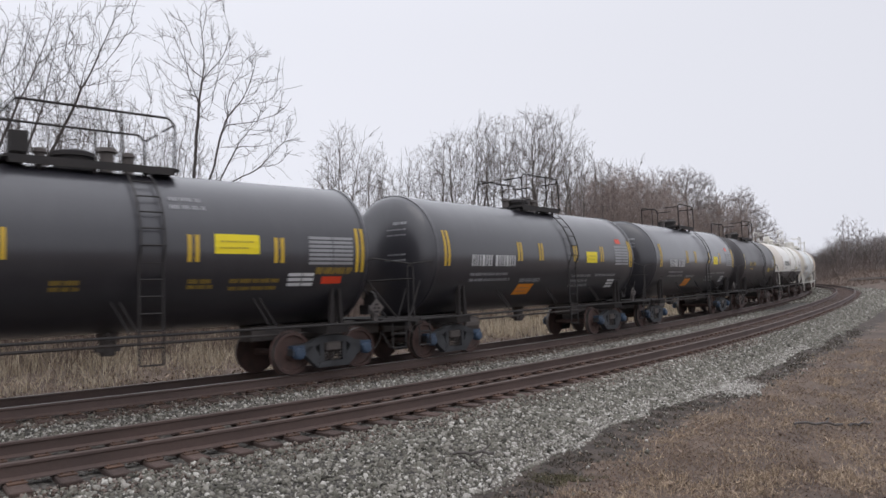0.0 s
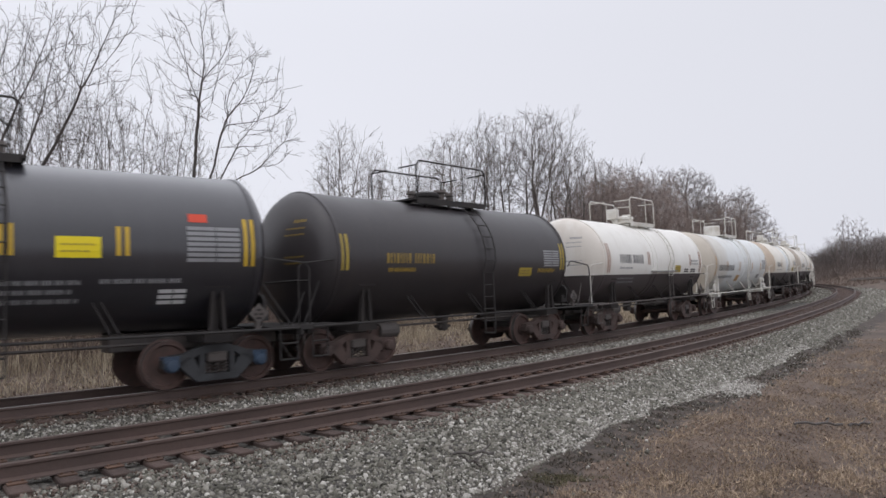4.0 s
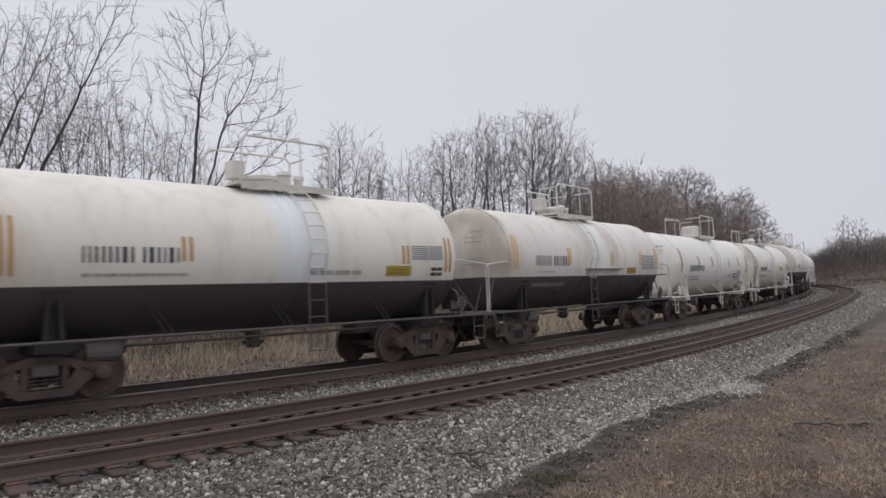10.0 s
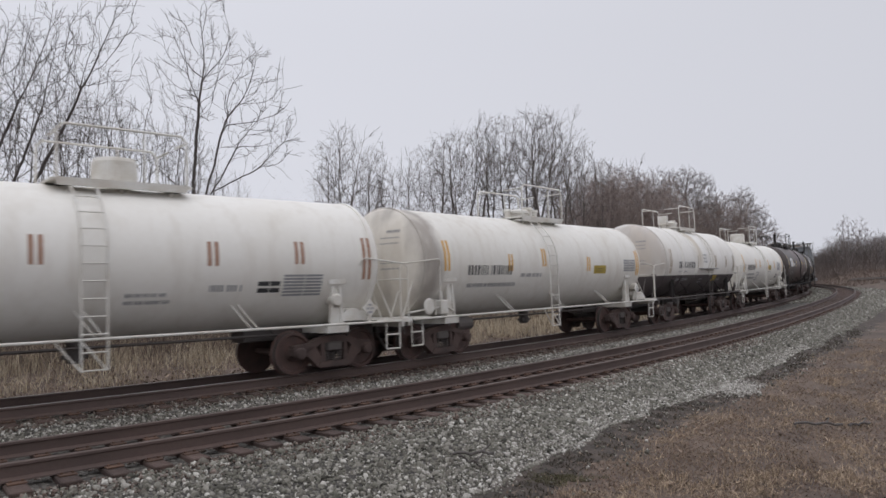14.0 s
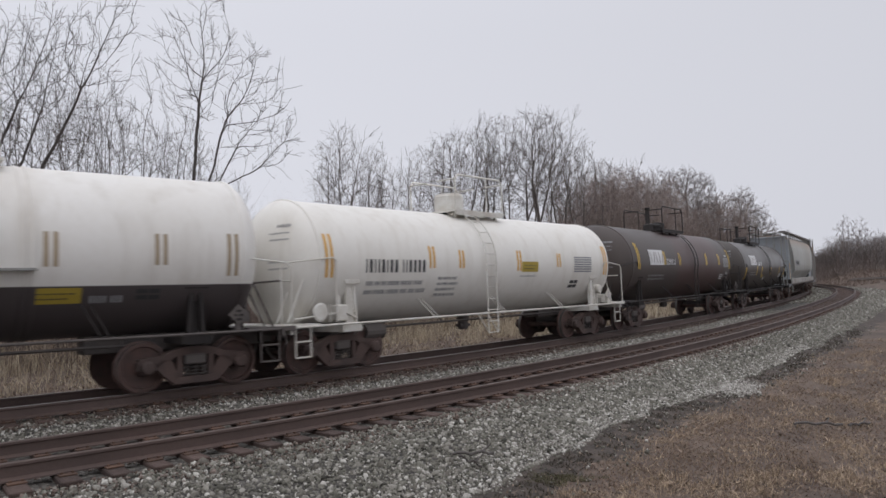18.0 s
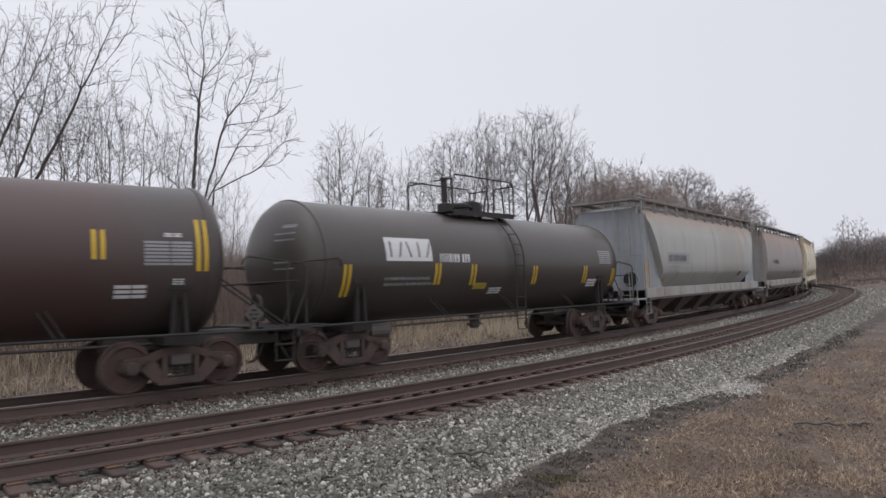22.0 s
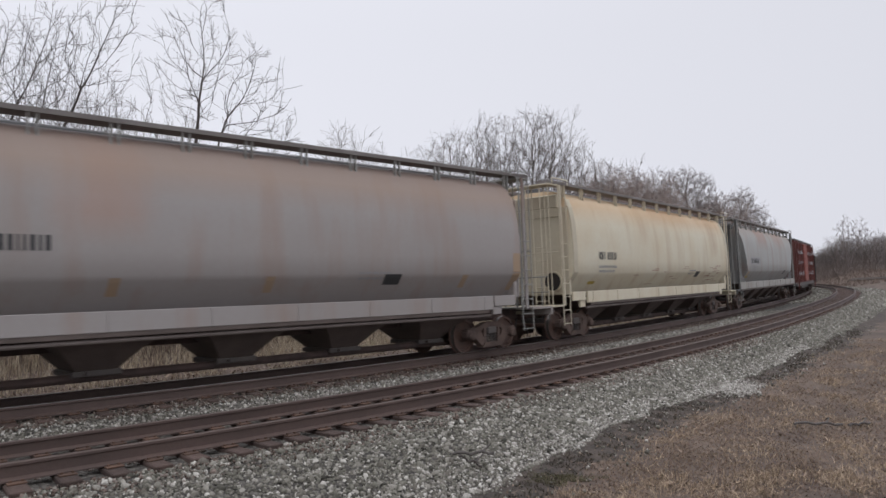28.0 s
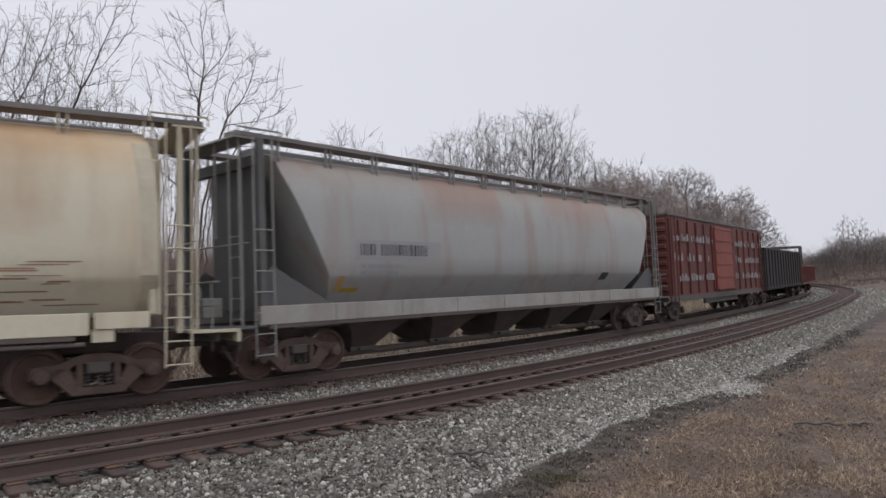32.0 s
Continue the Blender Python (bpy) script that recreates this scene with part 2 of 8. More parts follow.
M_HOP_BOARD = paint("weathered_grey_grating", (0.21, 0.193, 0.182), (0.125, 0.108, 0.1), rough=0.7, patch=1.0, grain=12, amount=0.6, bump=0.2)
M_RED = paint("faded_red_boxcar_paint", (0.14, 0.033, 0.027), (0.075, 0.03, 0.025), rough=0.65, patch=0.6, grain=10, amount=0.6, bump=0.05, streak=(0.18, 0.068, 0.052), streak_amount=0.4)
M_RED_DOOR = paint("orange_red_door_paint", (0.25, 0.05, 0.03), (0.16, 0.042, 0.03), rough=0.6, patch=0.6, grain=10, amount=0.5, bump=0.05)
M_STEEL = paint("grimy_black_steel", (0.08, 0.071, 0.068), (0.12, 0.1, 0.088), rough=0.7, patch=2.0, grain=25, amount=0.7, bump=0.2)
M_DARK_STEEL = paint("black_painted_steel", (0.036, 0.034, 0.034), (0.055, 0.049, 0.046), rough=0.75, spec=0.25, patch=2.0, grain=25, amount=0.6, bump=0.1)
M_GRIME_SHADE = paint("dull_black_grime", (0.032, 0.029, 0.029), (0.055, 0.048, 0.044), rough=0.9, spec=0.15, patch=2.0, grain=20, amount=0.6, bump=0.1)
M_CAST = paint("rusty_cast_steel", (0.092, 0.059, 0.05), (0.055, 0.04, 0.036), rough=0.8, patch=3.0, grain=30, amount=0.8, bump=0.4)
M_CAST_RUST = paint("brown_rusted_casting", (0.125, 0.083, 0.066), (0.07, 0.05, 0.043), rough=0.85, patch=3.0, grain=30, amount=0.8, bump=0.4)
M_WHEEL_RUST = paint("red_rusted_wheel", (0.115, 0.065, 0.048), (0.06, 0.042, 0.036), rough=0.75, patch=4.0, grain=30, amount=0.7, bump=0.3)
M_CAST_NEW = paint("grey_cast_steel", (0.05, 0.052, 0.056), (0.025, 0.024, 0.025), rough=0.7, patch=3.0, grain=30, amount=0.7, bump=0.3)
M_BAY = paint("grimy_brown_steel", (0.13, 0.1, 0.087), (0.085, 0.066, 0.058), rough=0.7, patch=1.5, grain=20, amount=0.7, bump=0.15)
M_PIPE = paint("dusty_pipe_steel", (0.2, 0.165, 0.15), (0.12, 0.095, 0.085), rough=0.65, patch=1.0, grain=15, amount=0.6, bump=0.1)
M_WHEEL = paint("rusty_wheel_steel", (0.1, 0.056, 0.046), (0.052, 0.037, 0.033), rough=0.7, patch=4.0, grain=30, amount=0.7, bump=0.3)
M_TREAD = paint("worn_wheel_tread", (0.23, 0.22, 0.21), (0.1, 0.09, 0.085), rough=0.4, metal=0.8, amount=0.5, bump=0.05)
M_CAP_BLUE = paint("blue_bearing_cap_paint", (0.05, 0.09, 0.15), (0.03, 0.04, 0.06), rough=0.5, amount=0.6, bump=0.1)
M_WHITE_STEEL = paint("white_painted_steel", (0.68, 0.67, 0.63), (0.42, 0.36, 0.28), rough=0.5, patch=3.0, amount=0.5, bump=0.05)
M_GREY_STEEL = paint("grey_painted_steel", (0.28, 0.29, 0.28), (0.18, 0.15, 0.12), rough=0.6, patch=3.0, amount=0.5, bump=0.05)
M_YELLOW = paint("yellow_reflective_sheet", (0.62, 0.4, 0.03), (0.45, 0.3, 0.04), rough=0.4, patch=3.0, amount=0.4, bump=0.02)
M_ORANGE_SHEET = paint("faded_orange_sheet", (0.68, 0.38, 0.08), (0.5, 0.3, 0.1), rough=0.5, amount=0.4, bump=0.02)
M_TAN_SHEET = paint("faded_tan_sheet", (0.5, 0.31, 0.13), (0.4, 0.26, 0.13), rough=0.5, amount=0.4, bump=0.02)
M_BROWN_SHEET = paint("faded_brown_sheet", (0.36, 0.2, 0.13), (0.28, 0.17, 0.12), rough=0.5, amount=0.4, bump=0.02)
M_DULL_SHEET = paint("dull_weathered_sheet", (0.38, 0.3, 0.2), (0.3, 0.24, 0.17), rough=0.5, amount=0.4, bump=0.02)
M_LABEL = paint("bright_yellow_label", (0.85, 0.68, 0.01), (0.7, 0.55, 0.02), rough=0.4, amount=0.3, bump=0.0)
M_FAINT_SHEET = paint("faint_worn_sheet", (0.36, 0.25, 0.16), (0.33, 0.26, 0.2), rough=0.5, amount=0.6, patch=4.0, bump=0.02)
M_ORANGE = paint("orange_label", (0.75, 0.26, 0.02), (0.6, 0.2, 0.02), rough=0.4, amount=0.3, bump=0.0)
M_RED_LABEL = paint("red_placard", (0.7, 0.06, 0.02), (0.5, 0.05, 0.02), rough=0.4, amount=0.3, bump=0.0)
M_OLIVE = paint("dull_yellow_label", (0.42, 0.31, 0.04), (0.3, 0.22, 0.05), rough=0.5, amount=0.4, bump=0.0)
M_LETTER_W = paint("white_lettering", (0.66, 0.66, 0.66), (0.5, 0.5, 0.5), rough=0.5, amount=0.4, bump=0.0)
M_LETTER_G = paint("grey_lettering", (0.3, 0.3, 0.31), (0.2, 0.2, 0.2), rough=0.5, amount=0.4, bump=0.0)
M_LETTER_K = paint("black_lettering", (0.035, 0.035, 0.037), (0.07, 0.07, 0.07), rough=0.5, amount=0.4, bump=0.0)
M_LETTER_Y = paint("dim_yellow_lettering", (0.3, 0.2, 0.03), (0.2, 0.13, 0.03), rough=0.5, amount=0.4, bump=0.0)
M_RUST = paint("rust_stain", (0.16, 0.07, 0.035), (0.28, 0.18, 0.1), rough=0.8, amount=0.8, patch=4.0, bump=0.1)
M_RAIL = paint("rusty_rail_steel", (0.11, 0.074, 0.063), (0.072, 0.051, 0.045), rough=0.6, patch=1.0, grain=20, amount=0.6, bump=0.2)
M_RAIL_HEAD = paint("rail_head_steel", (0.12, 0.09, 0.078), (0.08, 0.056, 0.048), rough=0.55, metal=0.2, patch=1.0, grain=20, amount=0.5, bump=0.05)
M_RAIL_SHINY = paint("worn_rail_head", (0.3, 0.28, 0.27), (0.2, 0.17, 0.155), rough=0.45, metal=0.6, amount=0.4, bump=0.03)
M_TIE = paint("weathered_creosote_timber", (0.085, 0.055, 0.045), (0.04, 0.029, 0.025), rough=0.9, patch=2.0, grain=18, amount=0.8, bump=0.6, stretch=(6, 1, 6), random_tint=0.4)
M_PLATE = paint("rusty_tie_plate", (0.12, 0.068, 0.045), (0.06, 0.038, 0.03), rough=0.85, amount=0.7, bump=0.3, random_tint=0.3)
# bed colour is darkened to carry the shade between loose stones
M_BALLAST = stone_paint("grey_ballast", (0.035, 0.031, 0.027), (0.085, 0.077, 0.067), (0.19, 0.176, 0.154), 0.05)
M_STONES = island_paint("ballast_stones", [(0.05, 0.047, 0.039), (0.1, 0.096, 0.079), (0.15, 0.143, 0.119), (0.13, 0.118, 0.1), (0.195, 0.184, 0.157), (0.165, 0.16, 0.132), (0.24, 0.228, 0.197), (0.3, 0.284, 0.25), (0.52, 0.5, 0.455)])
M_RUST_STONES = island_paint("rust_stained_stones", [(0.07, 0.052, 0.042), (0.13, 0.095, 0.077), (0.1, 0.078, 0.066), (0.18, 0.14, 0.118), (0.25, 0.215, 0.19)])
M_PALE_STONES = island_paint("pale_gravel", [(0.2, 0.187, 0.165), (0.32, 0.3, 0.27), (0.27, 0.25, 0.225), (0.46, 0.44, 0.4), (0.6, 0.58, 0.54)])
M_GROUND = paint("winter_turf", (0.145, 0.106, 0.082), (0.072, 0.053, 0.043), rough=0.95, patch=0.9, grain=7, amount=0.95, bump=0.9)
M_DIRT = paint("bare_dark_soil", (0.034, 0.028, 0.024), (0.092, 0.071, 0.057), rough=0.95, patch=3.2, grain=16, amount=0.9, bump=1.0)
M_BLADE = island_paint("dry_grass_blades", [(0.15, 0.107, 0.08), (0.24, 0.177, 0.13), (0.33, 0.253, 0.186), (0.19, 0.137, 0.105), (0.16, 0.13, 0.092)])
M_STRAW = island_paint("tall_straw_blades", [(0.4, 0.334, 0.248), (0.58, 0.494, 0.37), (0.68, 0.595, 0.45), (0.49, 0.405, 0.3), (0.35, 0.283, 0.21)])
M_BARK = paint("grey_brown_bark", (0.1, 0.086, 0.08), (0.065, 0.056, 0.052), rough=0.95, patch=3.0, grain=30, amount=0.7, bump=0.5, stretch=(1, 1, 0.3))
M_BARK_SLIM = paint("young_grey_bark", (0.14, 0.121, 0.112), (0.09, 0.078, 0.072), rough=0.95, patch=3.0, grain=30, amount=0.7, bump=0.4, stretch=(1, 1, 0.3))
# haze is put into these colours: bark further off is paled
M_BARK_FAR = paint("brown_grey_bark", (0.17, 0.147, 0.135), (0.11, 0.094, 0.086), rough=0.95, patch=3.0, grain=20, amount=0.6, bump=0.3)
M_BARK_BRUSH = paint("brown_brush_bark", (0.33, 0.264, 0.235), (0.225, 0.18, 0.162), rough=0.95, patch=2.0, grain=20, amount=0.6, bump=0.2)
M_BARK_DIM = paint("dim_grey_brown_bark", (0.17, 0.146, 0.136), (0.12, 0.104, 0.097), rough=0.95, patch=2.0, grain=20, amount=0.5, bump=0.2)
M_TWIG = island_paint("brown_brush_twigs", [(0.13, 0.1, 0.085), (0.19, 0.148, 0.125), (0.165, 0.122, 0.102), (0.24, 0.185, 0.15)])
M_THICKET = island_paint("undergrowth_stems", [(0.2, 0.155, 0.138), (0.28, 0.22, 0.195), (0.16, 0.125, 0.112), (0.34, 0.275, 0.24)])
M_TUFT = island_paint("pale_straw_tufts", [(0.3, 0.225, 0.155), (0.44, 0.338, 0.235), (0.54, 0.43, 0.31)])
M_MOSS = island_paint("dull_green_moss", [(0.085, 0.082, 0.05), (0.125, 0.12, 0.07), (0.16, 0.13, 0.085)])
M_THATCH = island_paint("matted_dead_grass", [(0.125, 0.086, 0.068), (0.165, 0.115, 0.09), (0.21, 0.15, 0.116), (0.14, 0.104, 0.076), (0.26, 0.193, 0.15)])
M_WEED = island_paint("dark_dead_weeds", [(0.038, 0.032, 0.026), (0.06, 0.048, 0.038), (0.075, 0.068, 0.045)])
M_LEAF = island_paint("dead_leaves", [(0.2, 0.152, 0.12), (0.33, 0.258, 0.2), (0.26, 0.197, 0.155), (0.16, 0.125, 0.1)])
# distance haze is put into the colour of far twigs and bark
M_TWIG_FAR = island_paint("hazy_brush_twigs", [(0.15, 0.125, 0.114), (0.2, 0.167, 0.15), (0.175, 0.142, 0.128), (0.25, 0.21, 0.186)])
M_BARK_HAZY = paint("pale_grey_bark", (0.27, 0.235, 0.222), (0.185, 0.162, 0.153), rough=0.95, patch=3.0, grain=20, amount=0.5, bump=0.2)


# ---- building blocks ----
def part(name, bm, material, parent, label="", smooth=False, kind=""):
    me = bpy.data.meshes.new(name)
    bm.normal_update()
    bm.to_mesh(me)
    bm.free()
    for m in material if isinstance(material, (list, tuple)) else (material,):
        me.materials.append(m)
    if smooth:
        for poly in me.polygons:
            poly.use_smooth = True
    ob = new(name, me)
    if parent is not None:
        ob.parent = parent
    if label:
        ob["label"] = label
    if kind:
        ob["kind"] = kind
    return ob


def share(ob, m, parent=None):
    """Another object on the same mesh."""
    o = new(ob.name.split(".")[0], ob.data)
    o.parent = parent or ob.parent
    o.matrix_basis = m
    return o


def thing(name, label, category, group="", kind=""):
    return tagged(new(name), label, category, group, kind)


def box(bm, x0, x1, y0, y1, z0, z1, bevel=0.0):
    c = [(x, y, z) for x in (x0, x1) for y in (y0, y1) for z in (z0, z1)]
    v = [bm.verts.new(q) for q in c]
    fs = [bm.faces.new([v[i] for i in q]) for q in ((0, 1, 3, 2), (4, 6, 7, 5), (0, 4, 5, 1), (2, 3, 7, 6), (0, 2, 6, 4), (1, 5, 7, 3))]
    if bevel:
        edges = {e for f in fs for e in f.edges}
        bmesh.ops.bevel(bm, geom=list(edges), offset=bevel, segments=1, affect="EDGES")
    return bm


def rod(bm, a, b, r, n=6, r2=None):
    a, b = Vector(a), Vector(b)
    d = (b - a).normalized()
    u = d.orthogonal().normalized()
    w = d.cross(u)
    r2 = r if r2 is None else r2
    ra, rb = [], []
    for i in range(n):
        t = 2 * math.pi * i / n
        o = u * math.cos(t) + w * math.sin(t)
        ra.append(bm.verts.new(a + o * r))
        rb.append(bm.verts.new(b + o * r2))
    for i in range(n):
        j = (i + 1) % n
        bm.faces.new((ra[i], ra[j], rb[j], rb[i]))
    bm.faces.new(ra[::-1])
    bm.faces.new(rb)
    return bm


def pipe(bm, pts, r, n=6):
    for a, b in zip(pts, pts[1:]):
        rod(bm, a, b, r, n)
    return bm


def tube_run(bm, pts, r, n=6):
    """One bent tube through points lying mostly along x."""
    rings = [[bm.verts.new((p[0], p[1] + r * math.cos(2 * math.pi * i / n), p[2] + r * math.sin(2 * math.pi * i / n))) for i in range(n)] for p in pts]
    for a, b in zip(rings, rings[1:]):
        for i in range(n):
            j = (i + 1) % n
            bm.faces.new((a[i], a[j], b[j], b[i]))
    bm.faces.new(rings[0][::-1])
    bm.faces.new(rings[-1])
    return bm


def tube_up(bm, pts, r, n=5):
    """One bent tube through points that climb."""
    rings = [[bm.verts.new((p[0] + r * math.cos(2 * math.pi * i / n), p[1] + r * math.sin(2 * math.pi * i / n), p[2])) for i in range(n)] for p in pts]
    for a, b in zip(rings, rings[1:]):
        for i in range(n):
            j = (i + 1) % n
            bm.faces.new((a[i], a[j], b[j], b[i]))
    bm.faces.new(rings[0][::-1])
    bm.faces.new(rings[-1])
    return bm


def lathe_x(bm, prof, n=40, y=0.0, z=0.0):
    """Turns (x, radius) pairs about the x axis."""
    rings = []
    for x, r in prof:
        if r < 1e-4:
            rings.append([bm.verts.new((x, y, z))])
        else:
            rings.append([bm.verts.new((x, y + r * math.cos(2 * math.pi * i / n), z + r * math.sin(2 * math.pi * i / n))) for i in range(n)])
    for a, b in zip(rings, rings[1:]):
        for i in range(n):
            j = (i + 1) % n
            if len(a) == 1:
                bm.faces.new((a[0], b[j], b[i]))
            elif len(b) == 1:
                bm.faces.new((a[i], a[j], b[0]))
            else:
                bm.faces.new((a[i], a[j], b[j], b[i]))
    return bm


def lathe_y(bm, prof, n=28, x=0.0, z=0.0):
    """Turns (y, radius) pairs about the y axis, closed at both ends."""
    rings = [[bm.verts.new((x + r * math.cos(2 * math.pi * i / n), y, z + r * math.sin(2 * math.pi * i / n))) for i in range(n)] for y, r in prof]
    for a, b in zip(rings, rings[1:]):
        for i in range(n):
            j = (i + 1) % n
            bm.faces.new((a[j], a[i], b[i], b[j]))
    bm.faces.new(rings[0])
    bm.faces.new(rings[-1][::-1])
    return bm


def lathe_z(bm, prof, n=20, x=0.0, y=0.0):
    rings = [[bm.verts.new((x + r * math.cos(2 * math.pi * i / n), y + r * math.sin(2 * math.pi * i / n), z)) for i in range(n)] for z, r in prof]
    for a, b in zip(rings, rings[1:]):
        for i in range(n):
            j = (i + 1) % n
            bm.faces.new((a[i], a[j], b[j], b[i]))
    bm.faces.new(rings[0][::-1])
    bm.faces.new(rings[-1])
    return bm


def slab(bm, outline, y0, y1):
    """A flat (x, z) outline with thickness from y0 to y1."""
    a = [bm.verts.new((x, y0, z)) for x, z in outline]
    b = [bm.verts.new((x, y1, z)) for x, z in outline]
    bm.faces.new(a)
    bm.faces.new(b[::-1])
    k = len(outline)
    for i in range(k):
        j = (i + 1) % k
        bm.faces.new((a[j], a[i], b[i], b[j]))
    return bm


def mesh_ob(name, verts, faces, material, smooth=False):
    me = bpy.data.meshes.new(name)
    me.from_pydata(verts, [], faces)
    me.materials.append(material)
    if smooth:
        me.polygons.foreach_set("use_smooth", [True] * len(me.polygons))
    return new(name, me)


def quick_mesh(name, co, loops, size, material):
    """A mesh of equal polygons from arrays: co (n, 3), loops flat, size corners each."""
    me = bpy.data.meshes.new(name)
    count = len(loops) // size
    me.vertices.add(len(co))
    me.vertices.foreach_set("co", np.ascontiguousarray(co, dtype=np.float32).ravel())
    me.loops.add(len(loops))
    me.loops.foreach_set("vertex_index", np.ascontiguousarray(loops, dtype=np.int32))
    me.polygons.add(count)
    me.polygons.foreach_set("loop_start", np.arange(0, len(loops), size, dtype=np.int32))
    me.update(calc_edges=True)
    me.validate()
    me.materials.append(material)
    return new(name, me)


# ---- the line of the two tracks ----
GAUGE = 1.505
SPACING = 4.065
CANT = 0.078
S_MIN, S_STEP = -70.0, 0.25
S_ALL = np.arange(S_MIN, 420.0, S_STEP)


def heading(s):
    q = np.clip(s, -16, 75)
    u = q / 100
    h = 0.87753 - q * (0.01636 - 0.08101 * u / 2 + 0.14479 * u * u / 3 - 0.0782 * u ** 3 / 4)
    return h - 0.012 * np.clip(s - 75, 0, 25) - 0.004 * np.clip(s - 100, 0, 60) + 0.012 * np.clip(-16 - s, 0, 20)


H_ALL = heading(S_ALL)
X_ALL = np.concatenate([[0], np.cumsum(np.sin((H_ALL[1:] + H_ALL[:-1]) / 2) * S_STEP)])
Y_ALL = np.concatenate([[0], np.cumsum(np.cos((H_ALL[1:] + H_ALL[:-1]) / 2) * S_STEP)])
I_ZERO = int(round(-S_MIN / S_STEP))
X_ALL += -4.54255 - X_ALL[I_ZERO]
Y_ALL += 8.50769 - Y_ALL[I_ZERO]


def on_line(s, left=0.0):
    """The place at s metres along the near rail, left metres to its left, and the heading there."""
    h = float(np.interp(s, S_ALL, H_ALL))
    x, y = float(np.interp(s, S_ALL, X_ALL)), float(np.interp(s, S_ALL, Y_ALL))
    return x - left * math.cos(h), y + left * math.sin(h), h


def far_z(s):
    """Height of the train's near rail against the near track."""
    return -0.05 - 0.2 * min(max(s, -20), 70) / 100


def beside(x, y):
    """How far left of the near rail points lie, and at which s (arrays)."""
    step = 8
    px, py, pa = X_ALL[::step], Y_ALL[::step], S_ALL[::step]
    best, where = np.full(x.shape, 1e9), np.zeros(x.shape, dtype=int)
    for i in range(len(px)):
        d = (x - px[i]) ** 2 + (y - py[i]) ** 2
        near = d < best
        best[near], where[near] = d[near], i
    h = H_ALL[::step][where]
    dx, dy = x - px[where], y - py[where]
    return -dx * np.cos(h) + dy * np.sin(h), pa[where] + dx * np.sin(h) + dy * np.cos(h)


# ---- ground, ballast and tracks ----
def ballast_z(left, s):
    """Height of the stone bed at a distance left of the near rail."""
    zt = -0.05 - 0.2 * np.clip(s, -20, 70) / 100
    z = np.interp(left, [-3.9, -3.2, -1.3, -0.75, 0.0, 1.5, 2.2, 2.7, 3.25], [-0.575, -0.5, -0.31, -0.265, -0.285, -0.36, -0.33, -0.34, -0.31])
    t = np.interp(left, [2.6, 3.3, 4.065, 5.57, 6.1, 6.6, 7.6], [-0.29, -0.26, -0.26, -0.335, -0.35, -0.44, -0.8])
    w = np.clip((left - 2.6) / 0.6, 0, 1)
    # stone heaped over the tie ends further along
    z = z + 0.075 * np.clip((s - 4) / 9, 0, 1) * np.interp(left, [-1.9, -1.3, -0.55, -0.2], [0, 1, 1, 0])
    return z * (1 - w) + (t + zt) * w


def rough_field(x, y, scale, seed):
    """Smooth random field from a few sines (arrays)."""
    r = np.random.RandomState(seed)
    out = 0
    for _ in range(7):
        a, f, ph = r.uniform(0, 6.28), r.uniform(0.5, 1.6) / scale, r.uniform(0, 6.28)
        out = out + np.sin((x * np.cos(a) + y * np.sin(a)) * f * 6.28 + ph)
    return out / 7


def ground_z(x, y):
    left, s = beside(x, y)
    right = np.interp(-left, [0, 2.0, 5, 60], [-0.75, -0.57, -0.55, -0.45])
    leftside = np.interp(left, [0, 6.3, 7.2, 9, 13, 30, 120], [-0.75, -0.72, -0.66, -0.6, -0.25, 0.1, 0.6])
    z = np.where(left < 1, right, leftside)
    z = z + 0.04 * rough_field(x, y, 2.3, 3) * (np.abs(left - 1) > 4.5)
    d = np.hypot(x, y)
    z = z + 2.0 * np.clip((d - 100) / 22, 0, 1) * np.clip((-left - 6) / 8, 0, 1) * (s > 20)
    return np.where(left < -3, z + np.clip((6.3 - d) / 4.0, 0, 1) * 1.05, z)


def grid_axis():
    near = np.arange(-40, 90.01, 1.0)
    far = [90 + 4 * 1.35 ** i for i in range(1, 23)]
    back = [-40 - 4 * 1.35 ** i for i in range(1, 23)]
    return np.array(sorted(back) + list(near) + far)


def build_ground():
    ax = grid_axis()
    gx, gy = np.meshgrid(ax, ax, indexing="ij")
    gz = ground_z(gx, gy)
    k = len(ax)
    co = np.stack([gx, gy, gz], -1).reshape(-1, 3)
    i, j = np.meshgrid(np.arange(k - 1), np.arange(k - 1), indexing="ij")
    a = (i * k + j).ravel()
    loops = np.stack([a, a + k, a + k + 1, a + 1], 1).ravel()
    ob = quick_mesh("ground", co, loops, 4, M_GROUND)
    ob.data.polygons.foreach_set("use_smooth", [True] * len(ob.data.polygons))
    return tagged(ob, "flat winter ground with dry brown turf beside the tracks", "ground", kind="structure")


def narrowed(s, left):
    """The shoulder is wide near the eye and narrow further along, with a ragged edge."""
    out = np.clip((-left - 1.0) / 2.9, 0, 1)
    keep = np.interp(s, [-10, 2.5, 4.75, 6, 9.5, 11.5, 12.5, 15, 21, 30, 41, 52, 65, 80, 90], [0.0, 0.35, 0.8, 1.15, 1.7, 1.6, 1.5, 1.7, 1.9, 1.93, 1.7, 1.4, 0.8, 0.0, -2.0])
    return left + out * (keep + 0.22 * rough_field(s, left * 0, 3.0, 9) + 0.12 * rough_field(s, left * 0, 0.9, 19))


